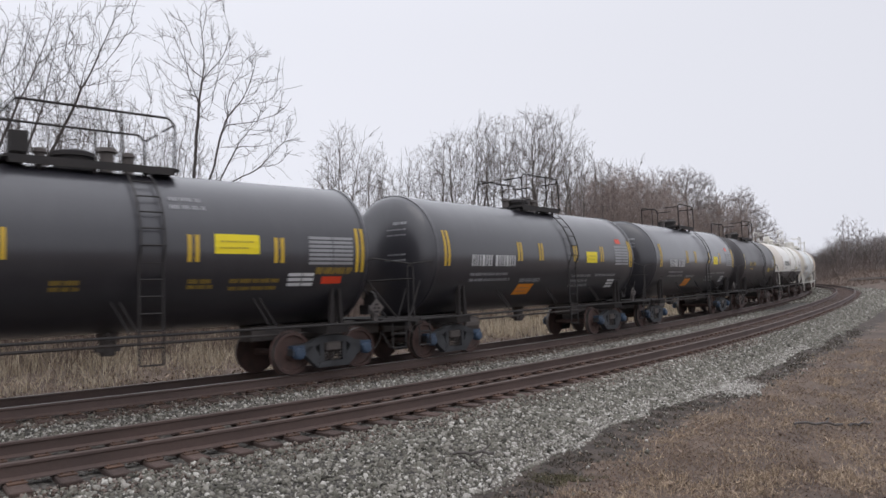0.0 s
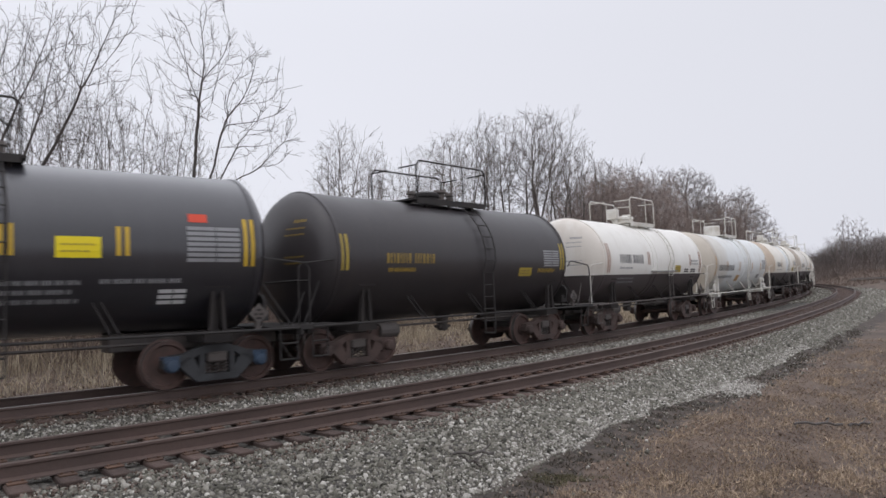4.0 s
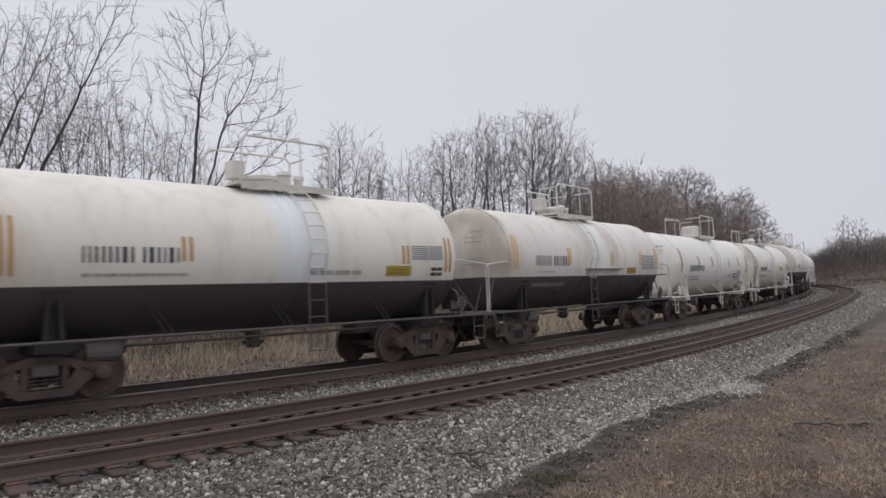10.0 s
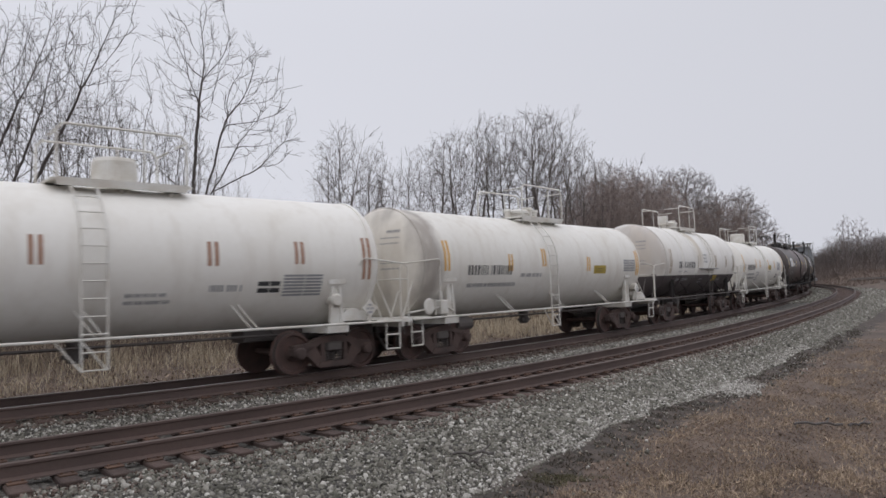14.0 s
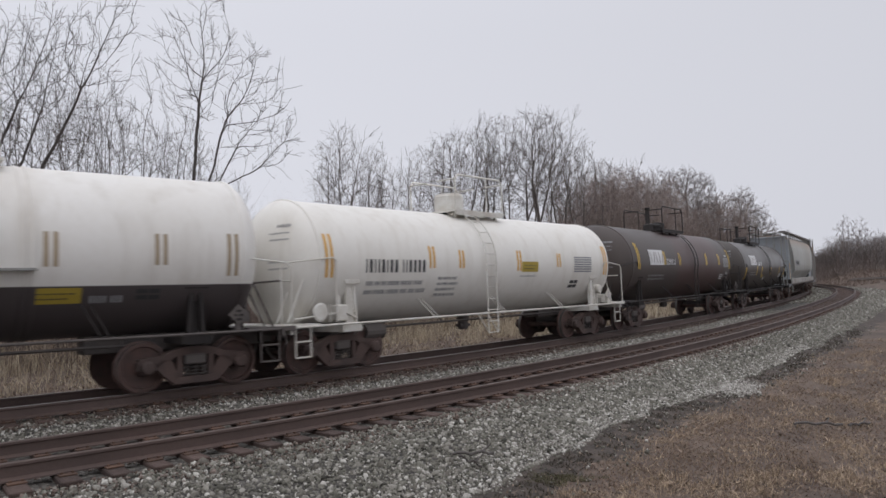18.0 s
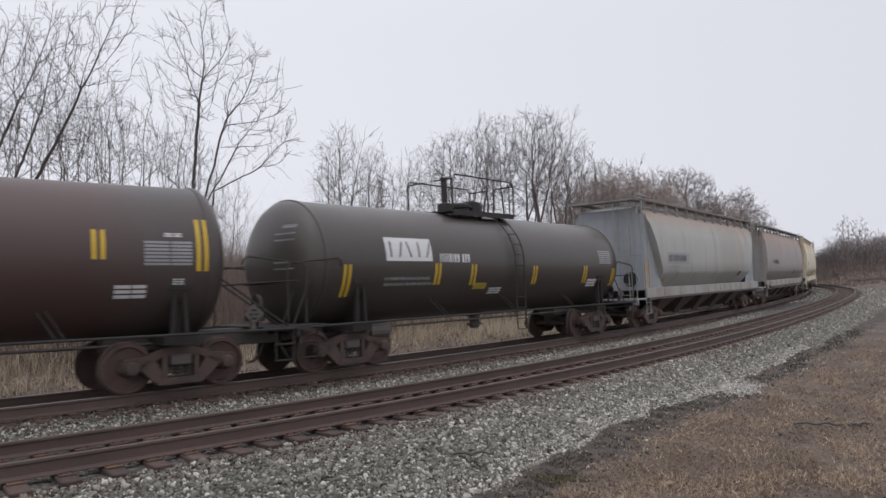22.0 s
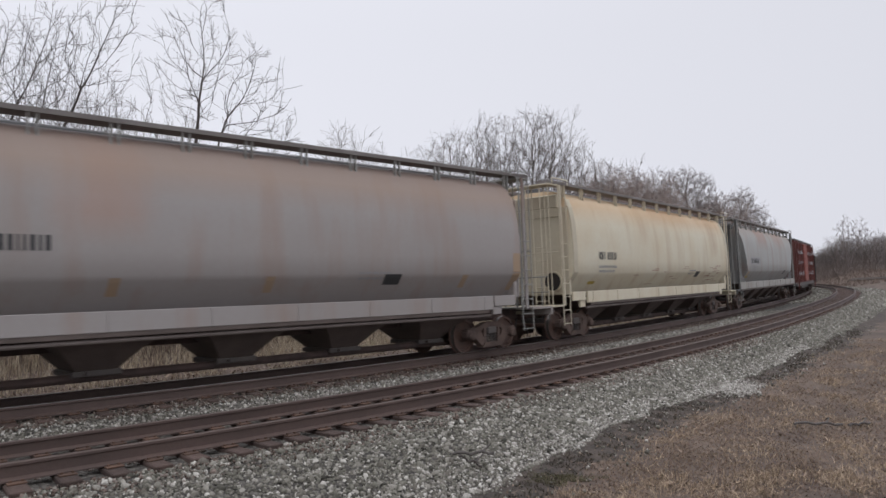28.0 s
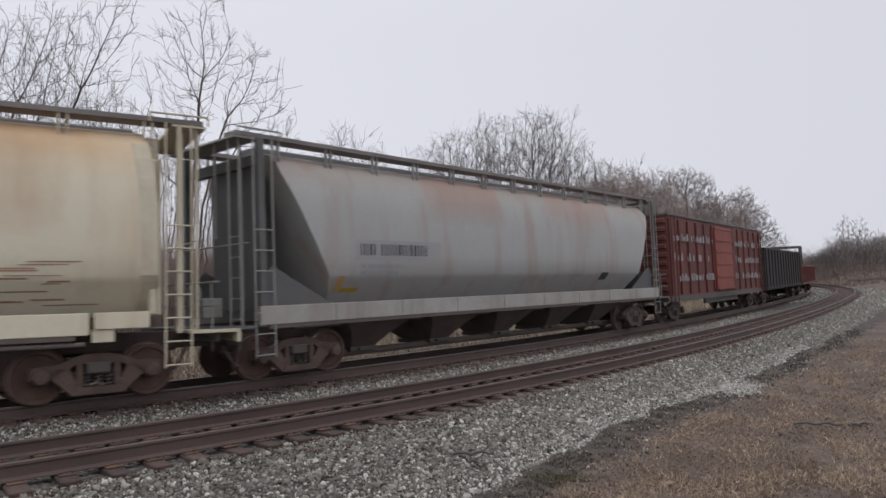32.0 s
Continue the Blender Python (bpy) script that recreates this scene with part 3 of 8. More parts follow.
def build_verge():
    """Dark bare soil between the stone and the turf, lumpy and frayed."""
    sv, lv = np.concatenate([np.arange(-10, 30, 0.09), np.arange(30, 90, 0.4)]), np.linspace(-1.5, 0.6, 26)
    gs, gl = np.meshgrid(sv, lv, indexing="ij")
    h = np.interp(gs, S_ALL, H_ALL)
    wide = 0.6 + 0.2 * rough_field(gs, gl * 0, 4.0, 29) + 0.3 * rough_field(gs, gl * 0, 1.1, 30) + 0.16 * rough_field(gs, gl * 0, 0.35, 37)
    edge = narrowed(gs, -3.9 + gl * 0) + gl * np.maximum(wide, 0.12)
    x = np.interp(gs, S_ALL, X_ALL) - edge * np.cos(h)
    y = np.interp(gs, S_ALL, Y_ALL) + edge * np.sin(h)
    up = np.interp(gl, [-1.5, -1.2, 0.0, 0.6], [-0.05, 0.0, 0.03, 0.02])
    z = ground_z(x, y) + up + 0.016 * rough_field(x, y, 0.4, 33) + 0.013 * rough_field(x, y, 0.14, 34) + np.random.RandomState(35).uniform(-0.006, 0.006, gs.shape)
    k = len(lv)
    i, j = np.meshgrid(np.arange(len(sv) - 1), np.arange(k - 1), indexing="ij")
    a = (i * k + j).ravel()
    ob = quick_mesh("soil_verge", np.stack([x, y, z], -1).reshape(-1, 3), np.stack([a, a + k, a + k + 1, a + 1], 1).ravel(), 4, M_DIRT)
    return tagged(ob, "strip of dark bare soil between ballast and turf", "ground", kind="structure")


def build_ridge():
    """A low dark ridge added to draw a thin dark line where the bank meets the gravel."""
    ob = thing("soil_ridge", "low dark ridge at the foot of the bank", "ground", kind="structure")
    bm = bmesh.new()
    rows = []
    for i in range(33):
        f = i / 32
        x, y = 60.6 + 6.0 * f, 104.0 - 20.0 * f
        z = float(ground_z(np.array([x]), np.array([y]))[0])
        lump = 0.1 * math.sin(i * 1.9) + 0.06 * math.sin(i * 4.3)
        rows.append([bm.verts.new((x + dx, y, z + dz)) for dx, dz in ((-0.9, -0.1), (-0.3, 0.24 + lump), (0.3, 0.3 + lump), (1.0, -0.1))])
    for a, b in zip(rows, rows[1:]):
        for k in range(3):
            bm.faces.new((a[k], a[k + 1], b[k + 1], b[k]))
    part("ridge", bm, M_DIRT, ob, smooth=True)


def build_bed():
    sv = np.concatenate([np.arange(-40, 60, 0.2), np.arange(60, 330, 1.0)])
    lv = np.concatenate([np.arange(-3.9, -0.7, 0.2), np.arange(-0.7, 7.61, 0.2)])
    gs, gl = np.meshgrid(sv, lv, indexing="ij")
    h = np.interp(gs, S_ALL, H_ALL)
    lw = narrowed(gs, gl)
    x = np.interp(gs, S_ALL, X_ALL) - lw * np.cos(h)
    y = np.interp(gs, S_ALL, Y_ALL) + lw * np.sin(h)
    z = ballast_z(gl, gs) + 0.025 * rough_field(x, y, 0.55, 5) + np.random.RandomState(2).uniform(-0.012, 0.012, gs.shape)
    k = len(lv)
    i, j = np.meshgrid(np.arange(len(sv) - 1), np.arange(k - 1), indexing="ij")
    a = (i * k + j).ravel()
    loops = np.stack([a, a + k, a + k + 1, a + 1], 1).ravel()
    ob = quick_mesh("ballast_bed", np.stack([x, y, z], -1).reshape(-1, 3), loops, 4, M_BALLAST)
    return tagged(ob, "sloping bed of crushed grey stone under both tracks", "ballast", kind="structure")


def spread(sv, lv, dz=0.0):
    """World places on the bed for arrays of s and left."""
    h = np.interp(sv, S_ALL, H_ALL)
    lw = narrowed(sv, lv)
    return (np.interp(sv, S_ALL, X_ALL) - lw * np.cos(h), np.interp(sv, S_ALL, Y_ALL) + lw * np.sin(h), ballast_z(lv, sv) + dz)


ICO = np.array([(0, 0, 1), (0.894, 0, 0.447), (0.276, 0.851, 0.447), (-0.724, 0.526, 0.447), (-0.724, -0.526, 0.447), (0.276, -0.851, 0.447),
                (0.724, 0.526, -0.447), (-0.276, 0.851, -0.447), (-0.894, 0, -0.447), (-0.276, -0.851, -0.447), (0.724, -0.526, -0.447), (0, 0, -1)])
ICO_F = np.array([(0, 1, 2), (0, 2, 3), (0, 3, 4), (0, 4, 5), (0, 5, 1), (1, 6, 2), (2, 7, 3), (3, 8, 4), (4, 9, 5), (5, 10, 1),
                  (6, 7, 2), (7, 8, 3), (8, 9, 4), (9, 10, 5), (10, 6, 1)])
OCT = np.array([(1, 0, 0), (0, 1, 0), (-1, 0, 0), (0, -1, 0), (0, 0, 1), (0, 0, -1)], dtype=float)
OCT_F = np.array([(0, 1, 4), (1, 2, 4), (2, 3, 4), (3, 0, 4), (1, 0, 5), (2, 1, 5), (3, 2, 5), (0, 3, 5)])


def scatter_stones(name, sv, lv, size, shape, faces, label, seed, material=None, lift=0.0):
    r = np.random.RandomState(seed)
    n = len(sv)
    x, y, z = spread(sv, lv)
    z = z + lift
    z = np.where(lv < -3.75, np.maximum(z, ground_z(x, y) + 0.03), z)
    base = shape[None] * r.uniform(0.55, 1.35, (n, len(shape), 1)) * (size * np.exp(r.normal(0, 0.36, n)))[:, None, None]
    base = base * r.uniform(0.65, 1.1, (n, 1, 3))
    a, b = r.uniform(0, 6.28, n), r.uniform(-0.8, 0.8, n)
    ca, sa, cb, sb = np.cos(a)[:, None], np.sin(a)[:, None], np.cos(b)[:, None], np.sin(b)[:, None]
    px, py, pz = base[..., 0], base[..., 1], base[..., 2]
    py, pz = py * cb - pz * sb, py * sb + pz * cb
    px, py = px * ca - py * sa, px * sa + py * ca
    co = np.stack([px + x[:, None], py + y[:, None], pz + z[:, None] + size * 0.25], -1).reshape(-1, 3)
    loops = (faces[None] + (np.arange(n) * len(shape))[:, None, None]).ravel()
    return tagged(quick_mesh(name, co, loops, 3, material or M_STONES), label, "gravel", kind="stuff")


TONGUE = (13.2, -3.8)  # s and left of the washed-out gravel


def build_stones():
    r = np.random.RandomState(11)
    n = 46000
    sv, lv = -9 + 24 * r.uniform(0, 1, n) ** 1.1, r.uniform(-3.85, -0.45, n)
    keep = r.uniform(0, 1, n) < np.clip((lv + 3.95) / 0.5, 0.2, 1)
    scatter_stones("ballast_stones", sv[keep], lv[keep], 0.023, ICO, ICO_F, "loose crushed grey ballast stones on the shoulder", 12)
    n = 34000
    sv, lv = 13 + 46 * r.uniform(0, 1, n) ** 1.4, r.uniform(-3.8, -0.45, n)
    scatter_stones("far_ballast_stones", sv, lv, 0.028, OCT, OCT_F, "loose crushed grey ballast stones along the curve", 13)
    n = 26000
    sv, lv = -9 + 50 * r.uniform(0, 1, n) ** 1.3, r.uniform(1.95, 3.75, n)
    scatter_stones("middle_ballast_stones", sv, lv, 0.025, OCT, OCT_F, "loose grey ballast stones between the two tracks", 14)
    # cleaner, paler stones lie along the toe of the slope
    n = 7000
    sv, lv = -7 + 30 * r.uniform(0, 1, n) ** 1.2, -3.75 + 1.1 * r.uniform(0, 1, n) ** 1.8
    scatter_stones("toe_stones", sv, lv, 0.022, OCT, OCT_F, "cleaner pale stones along the foot of the ballast", 19, M_PALE_STONES, 0.012)
    n = 5000
    sv, lv = -9 + 45 * r.uniform(0, 1, n) ** 1.2, r.uniform(2.0, 3.3, n)
    scatter_stones("middle_pale_stones", sv, lv, 0.023, OCT, OCT_F, "paler stones between the two tracks", 23, M_PALE_STONES, 0.012)
    # rust-stained stones round the tie ends of both tracks
    n = 6500
    sv, lv = -9 + 30 * r.uniform(0, 1, n), -0.4 - 0.75 * r.uniform(0, 1, n) ** 1.7
    scatter_stones("tie_end_stones", sv, lv, 0.02, OCT, OCT_F, "brown rust-stained stones beside the tie ends", 20, M_RUST_STONES, 0.012)
    n = 9000
    sv, lv = -9 + 40 * r.uniform(0, 1, n), 3.25 + 0.75 * r.uniform(0, 1, n)
    scatter_stones("far_tie_stones", sv, lv, 0.021, OCT, OCT_F, "brown stained stones along the train's track", 21, M_RUST_STONES, 0.02)
    n = 16000
    sv, lv = 52 + 62 * r.uniform(0, 1, n) ** 1.2, np.where(r.uniform(0, 1, n) < 0.6, r.uniform(-3.8, -0.5, n), r.uniform(1.95, 3.7, n))
    scatter_stones("distant_ballast_stones", sv, lv, 0.05, OCT, OCT_F, "pale grey ballast stones round the far bend", 22)
    n = 8000
    sv, lv = -9 + 28 * r.uniform(0, 1, n), r.uniform(0.1, 1.4, n)
    scatter_stones("crib_stones", sv, lv, 0.021, OCT, OCT_F, "brown stained stones in the cribs between the ties", 15, M_RUST_STONES)
    n = 6000
    sv, lv = -9 + 45 * r.uniform(0, 1, n), r.uniform(5.9, 7.3, n)
    scatter_stones("verge_stones", sv, lv, 0.03, OCT, OCT_F, "grey ballast stones on the far verge", 16)
    n = 2200
    sv, lv = -6 + 40 * r.uniform(0, 1, n), -3.8 - 1.1 * r.uniform(0, 1, n) ** 2.2
    scatter_stones("stray_stones", sv, lv, 0.02, OCT, OCT_F, "stray ballast stones thrown onto the soil", 17)
    # a tongue of pale gravel runs out over the soil
    n = 1900
    sv, lv = TONGUE[0] + r.normal(0, 0.5, n), TONGUE[1] - 0.75 * r.uniform(0, 1, n) ** 1.3 + r.normal(0, 0.06, n)
    scatter_stones("gravel_tongue", sv, lv, 0.019, OCT, OCT_F, "pale gravel washed out over the dark soil", 18, M_PALE_STONES, 0.035)


RAIL_PROFILE = [(-0.036, -0.006), (-0.03, 0.0), (0.03, 0.0), (0.036, -0.006), (0.036, -0.036), (0.009, -0.052), (0.009, -0.168),
                (0.07, -0.196), (0.07, -0.212), (-0.07, -0.212), (-0.07, -0.196), (-0.009, -0.168), (-0.009, -0.052), (-0.036, -0.036)]


def rail(parent, left, z_of, head, label):
    sv = np.concatenate([np.arange(-40, 100, 0.8), np.arange(100, 330, 2.0)])
    k = len(RAIL_PROFILE)
    co = []
    for s in sv:
        x, y, h = on_line(s, left)
        for a, b in RAIL_PROFILE:
            co.append((x + a * math.cos(h), y - a * math.sin(h), z_of(s) + b))
    faces, kinds = [], []
    for i in range(len(sv) - 1):
        for j in range(k):
            jj = (j + 1) % k
            faces.append((i * k + j, i * k + jj, (i + 1) * k + jj, (i + 1) * k + j))
            kinds.append(1 if j in (0, 1, 2) else 0)
    ob = mesh_ob("rail", co, faces, M_RAIL)
    ob.data.materials.append(head)
    ob.data.polygons.foreach_set("material_index", kinds)
    ob.parent = parent
    ob["label"] = label
    return ob


def build_track(name, left, z_of, head, label, near):
    track = thing(name, label, "track", kind="structure")
    rail(track, left, z_of, head, "rusty steel rail")
    rail(track, left + GAUGE, lambda s: z_of(s) - CANT, head, "rusty steel rail")
    r = random.Random(5 if near else 6)
    bm = bmesh.new()
    box(bm, -0.115, 0.115, -1.3, 1.3, -0.17, 0.0, bevel=0.012)
    tie = part("tie", bm, M_TIE, track)
    bm = bmesh.new()
    box(bm, -0.1, 0.1, -0.19, 0.17, 0.0, 0.018, bevel=0.004)
    for dx in (-0.06, 0.06):
        for dy in (-0.1, 0.1):
            box(bm, dx - 0.014, dx + 0.014, dy - 0.018, dy + 0.018, 0.018, 0.04)
    plate = part("tie_plate", bm, M_PLATE, track)
    first = True
    count = 330 if near else 240
    for i in range(count):
        s = -12 + i * 0.5 + r.uniform(-0.03, 0.03)
        x, y, h = on_line(s, left + GAUGE / 2 + r.uniform(-0.05, 0.05))
        z = z_of(s) - CANT / 2 - 0.231 - r.uniform(0, 0.012)
        lean = math.degrees(math.atan2(CANT, GAUGE))
        turn = pose(x, y, z, 0, 0, 90 - math.degrees(h) + r.uniform(-1.2, 1.2)) @ pose(0, 0, 0, -lean)
        if first:
            tie.matrix_basis = turn
        else:
            share(tie, turn)
        if i < (110 if near else 60):
            for side in (0, 1):
                px, py, h = on_line(s, left + GAUGE * side)
                m = pose(px, py, z_of(s) - CANT * side - 0.231, 0, 0, 90 - math.degrees(h)) @ pose(0, 0, 0, -lean)
                if first and side == 0:
                    plate.matrix_basis = m
                else:
                    share(plate, m)
        first = False
    return track


build_ground()
build_bed()
build_verge()
build_ridge()
build_track("near_track", 0.0, lambda s: 0.0, M_RAIL_HEAD, "rusty rails spiked to dark timber ties in grey ballast", True)
build_track("far_track", SPACING, far_z, M_RAIL_SHINY, "dark curving track that carries the freight train", False)


# ---- railway trucks and wheels ----
WHEEL_R = 0.457
RIDERS = []  # (car, truck, s at 16 s, offset in the car) and wheelsets


def wheelset_mesh():
    bm = bmesh.new()
    rod(bm, (0, -1.02, 0), (0, 1.02, 0), 0.075, 10)
    for sgn in (-1, 1):
        prof = [(0.69, 0.49), (0.72, 0.49), (0.735, WHEEL_R), (0.83, WHEEL_R - 0.006), (0.832, 0.385), (0.79, 0.365), (0.775, 0.17), (0.84, 0.14), (0.84, 0.08)]
        lathe_y(bm, [(sgn * y, r) for y, r in (prof if sgn > 0 else prof)], 32)
    return bm


def truck_side_mesh(bm, y, fat=1.0):
    """One cast side frame: bearing pedestals, arched top, window and spring seat."""
    t = 0.09 * fat
    top = [(-1.06, 0.42), (-1.06, 0.56), (-0.9, 0.64), (-0.62, 0.66), (-0.42, 0.74), (-0.2, 0.8), (0.2, 0.8), (0.42, 0.74), (0.62, 0.66), (0.9, 0.64), (1.06, 0.56), (1.06, 0.42)]
    slab(bm, top + [(0.74, 0.42), (0.62, 0.52), (0.44, 0.58), (0.36, 0.64), (-0.36, 0.64), (-0.44, 0.58), (-0.62, 0.52), (-0.74, 0.42)], y - t, y + t)
    slab(bm, [(0.78, 0.46), (0.6, 0.6), (0.46, 0.56), (0.3, 0.26), (0.3, 0.13), (0.42, 0.13)], y - t, y + t)
    slab(bm, [(-0.78, 0.46), (-0.42, 0.13), (-0.3, 0.13), (-0.3, 0.26), (-0.46, 0.56), (-0.6, 0.6)], y - t, y + t)
    slab(bm, [(-0.42, 0.12), (0.42, 0.12), (0.38, 0.25), (-0.38, 0.25)], y - t * 1.2, y + t * 1.2)
    for x in (-0.3, 0.3):
        slab(bm, [(x - 0.05, 0.24), (x + 0.05, 0.24), (x + 0.05, 0.66), (x - 0.05, 0.66)], y - t, y + t)
    return bm


def spring_mesh(bm, y):
    for x in (-0.17, 0.0, 0.17):
        prev = None
        for i in range(29):
            a = i * math.pi / 4
            q = Vector((x + 0.065 * math.cos(a), y + 0.065 * math.sin(a), 0.245 + 0.22 * i / 28))
            if prev is not None:
                rod(bm, prev, q, 0.016, 4)
            prev = q
    return bm


TRUCK_MESHES = {}


def truck_meshes(style):
    """Meshes for one truck, made once for each look."""
    if style not in TRUCK_MESHES:
        cast = {"new": M_CAST_NEW, "rusty": M_CAST_RUST}.get(style, M_CAST)
        made = {}
        for key, y in (("near", -0.98), ("far", 0.98)):
            bm = bmesh.new()
            truck_side_mesh(bm, y)
            made["side_" + key] = (bm, cast)
            bm = bmesh.new()
            spring_mesh(bm, y)
            made["spring_" + key] = (bm, M_STEEL)
            for i, x in enumerate((-0.89, 0.89)):
                bm = bmesh.new()
                sg = -1 if y < 0 else 1
                lathe_y(bm, [(y + sg * 0.02, 0.13), (y + sg * 0.15, 0.13), (y + sg * 0.19, 0.1), (y + sg * 0.2, 0.04)] if sg > 0 else
                        [(y - 0.02, 0.13), (y - 0.15, 0.13), (y - 0.19, 0.1), (y - 0.2, 0.04)], 14, x=x, z=WHEEL_R)
                box(bm, x - 0.15, x + 0.15, y - 0.1, y + 0.1, WHEEL_R + 0.06, WHEEL_R + 0.17)
                made["cap_%s_%d" % (key, i)] = (bm, M_CAP_BLUE if style == "new" else cast)
        bm = bmesh.new()
        box(bm, -0.2, 0.2, -1.1, 1.1, 0.46, 0.66, bevel=0.03)
        lathe_z(bm, [(0.66, 0.2), (0.72, 0.2)], 16)
        for x in (-0.36, 0.36):
            box(bm, x - 0.04, x + 0.04, -0.7, 0.7, 0.34, 0.42)
            for y in (-0.75, 0.75):
                box(bm, x + (-0.1 if x < 0 else 0.02), x + (-0.02 if x < 0 else 0.1), y - 0.05, y + 0.05, 0.28, 0.56)
        made["bolster"] = (bm, M_STEEL)
        out = {}
        for k, (bm, m) in made.items():
            me = bpy.data.meshes.new(k.split("_")[0])
            bm.normal_update()
            bm.to_mesh(me)
            bm.free()
            me.materials.append(m)
            out[k] = me
        bm = wheelset_mesh()
        me = bpy.data.meshes.new("wheelset")
        bm.normal_update()
        bm.to_mesh(me)
        bm.free()
        me.materials.append(M_WHEEL_RUST if style == "rusty" else M_WHEEL)
        me.materials.append(M_TREAD)
        for poly in me.polygons:
            c = poly.center
            if 0.735 < abs(c.y) < 0.832 and math.hypot(c.x, c.z) > 0.44:
                poly.material_index = 1
        out["wheelset"] = me
        TRUCK_MESHES[style] = out
    return TRUCK_MESHES[style]


def add_truck(car, x, style):
    ms = truck_meshes(style)
    truck = new("truck", ms["bolster"])
    truck.parent = car
    truck.location = (x, 0, 0)
    truck["label"] = "four-wheel cast steel truck"
    names = {"side": "side_frame", "spring": "spring", "cap": "bearing_cap"}
    for k, me in ms.items():
        if k in ("bolster", "wheelset"):
            continue
        o = new(names[k.split("_")[0]], me)
        o.parent = truck
    wheels = []
    for dx in (-0.89, 0.89):
        w = new("wheelset", ms["wheelset"])
        w.parent = truck
        w.location = (dx, 0, WHEEL_R)
        wheels.append((w, dx))
    return truck, wheels


def add_coupler(car, x, sgn):
    bm = bmesh.new()
    a, b = sorted((x - sgn * 0.9, x - sgn * 0.06))
    box(bm, a, b, -0.075, 0.075, 0.78, 0.93, bevel=0.02)
    a, b = sorted((x - sgn * 0.26, x + sgn * 0.04))
    box(bm, a, b, -0.17, 0.13, 0.72, 0.99, bevel=0.04)
    part("coupler", bm, M_CAST, car, "rusty knuckle coupler")
    bm = bmesh.new()
    pts = [(x - sgn * 0.35, -0.3, 0.75), (x - sgn * 0.22, -0.32, 0.5), (x - sgn * 0.1, -0.3, 0.36), (x - sgn * 0.0, -0.24, 0.34)]
    pipe(bm, pts, 0.028, 6)
    part("air_hose", bm, M_STEEL, car, "black rubber brake hose")
    bm = bmesh.new()
    pipe(bm, [(x - sgn * 0.3, 0.0, 1.02), (x - sgn * 0.3, -0.9, 1.0), (x - sgn * 0.32, -1.35, 0.95), (x - sgn * 0.32, -1.38, 0.72)], 0.016, 5)
    part("uncoupling_lever", bm, M_STEEL, car)


def start_car(name, label, category, s_front, s_back, style, truck_in, truck_back=0.0):
    """A car's empty, trucks and couplers. Local x runs to the train's tail, y away from the eye."""
    length = s_back - s_front
    car = thing(name, label, category, group="cars of the freight train")
    half = length / 2
    for sgn in (-1, 1):
        x = sgn * (half - truck_in - (truck_back if sgn > 0 else 0.0))
        truck, wheels = add_truck(car, x, style)
        RIDERS.append((car, truck, wheels, (s_front + s_back) / 2, x))
        add_coupler(car, sgn * half, sgn)
    CARS.append((car, (s_front + s_back) / 2, half - truck_in))
    return car, half


CARS = []


# ---- tank cars ----
def decal(bm, x0, x1, z0, z1, zc, r, lean=0.0):
    """A curved sheet on the tank's near side."""
    rows = max(1, int(math.ceil((z1 - z0) / 0.16)))
    prev = None
    for i in range(rows + 1):
        z = z0 + (z1 - z0) * i / rows
        y = -math.sqrt(max((r + 0.005) ** 2 - (z - zc) ** 2, 0.0))
        o = lean * (z - z0)
        cur = (bm.verts.new((x0 + o, y, z)), bm.verts.new((x1 + o, y, z)))
        if prev:
            bm.faces.new((prev[0], prev[1], cur[1], cur[0]))
        prev = cur
    return bm


def text_bars(bm, x0, x1, z0, z1, zc, r, seed, gap=0.2, width=0.4):
    """A line of writing as plain bars, in words."""
    rr = random.Random(seed)
    h = z1 - z0
    x = x0
    left = 4
    while x < x1 - 0.02:
        w = min(h * width * rr.uniform(0.8, 1.15), x1 - x)
        decal(bm, x, x + w, z0, z1, zc, r)
        x += w + h * gap
        left -= 1
        if left == 0:
            x += h * 0.4
            left = rr.randint(3, 7)
    return bm


def tank_body(car, half, r, zc, mat, inset=0.65, seams=(), head=0.62, back=0.0):
    """A welded shell with dished ends."""
    bm = bmesh.new()
    xe = half - inset
    prof = [(-xe + head * (1 - math.cos(a)), r * math.sin(a)) for a in [i / 9 * math.pi / 2 for i in range(10)]]
    body = [(-xe + head + (2 * xe - 2 * head - back) * i / 12, r) for i in range(1, 12)]
    lathe_x(bm, prof + body + [(-x - back, q) for x, q in prof[::-1]], 48, z=zc)
    shell = part("tank_shell", bm, mat, car, smooth=True)
    for x in (-xe + head, xe - back - head, *seams):
        bm = bmesh.new()
        lathe_x(bm, [(x - 0.05, r - 0.01), (x - 0.036, r + 0.022), (x + 0.036, r + 0.022), (x + 0.05, r - 0.01)], 48, z=zc)
        part("weld_band", bm, mat, car)
    return shell, xe


RUNGS = {}


def rung(parent, x, y, z, width, mat, r=0.015, along_y=False):
    """A ladder rung; alike rungs share one mesh."""
    key = (round(width, 3), mat.name, along_y)
    if key not in RUNGS:
        bm = bmesh.new()
        d = (0, width / 2, 0) if along_y else (width / 2, 0, 0)
        rod(bm, tuple(-c for c in d), d, r, 5)
        me = bpy.data.meshes.new("rung")
        bm.to_mesh(me)
        bm.free()
        me.materials.append(mat)
        RUNGS[key] = me
    o = new("rung", RUNGS[key])
    o.parent = parent
    o.location = (x, y, z)
    return o


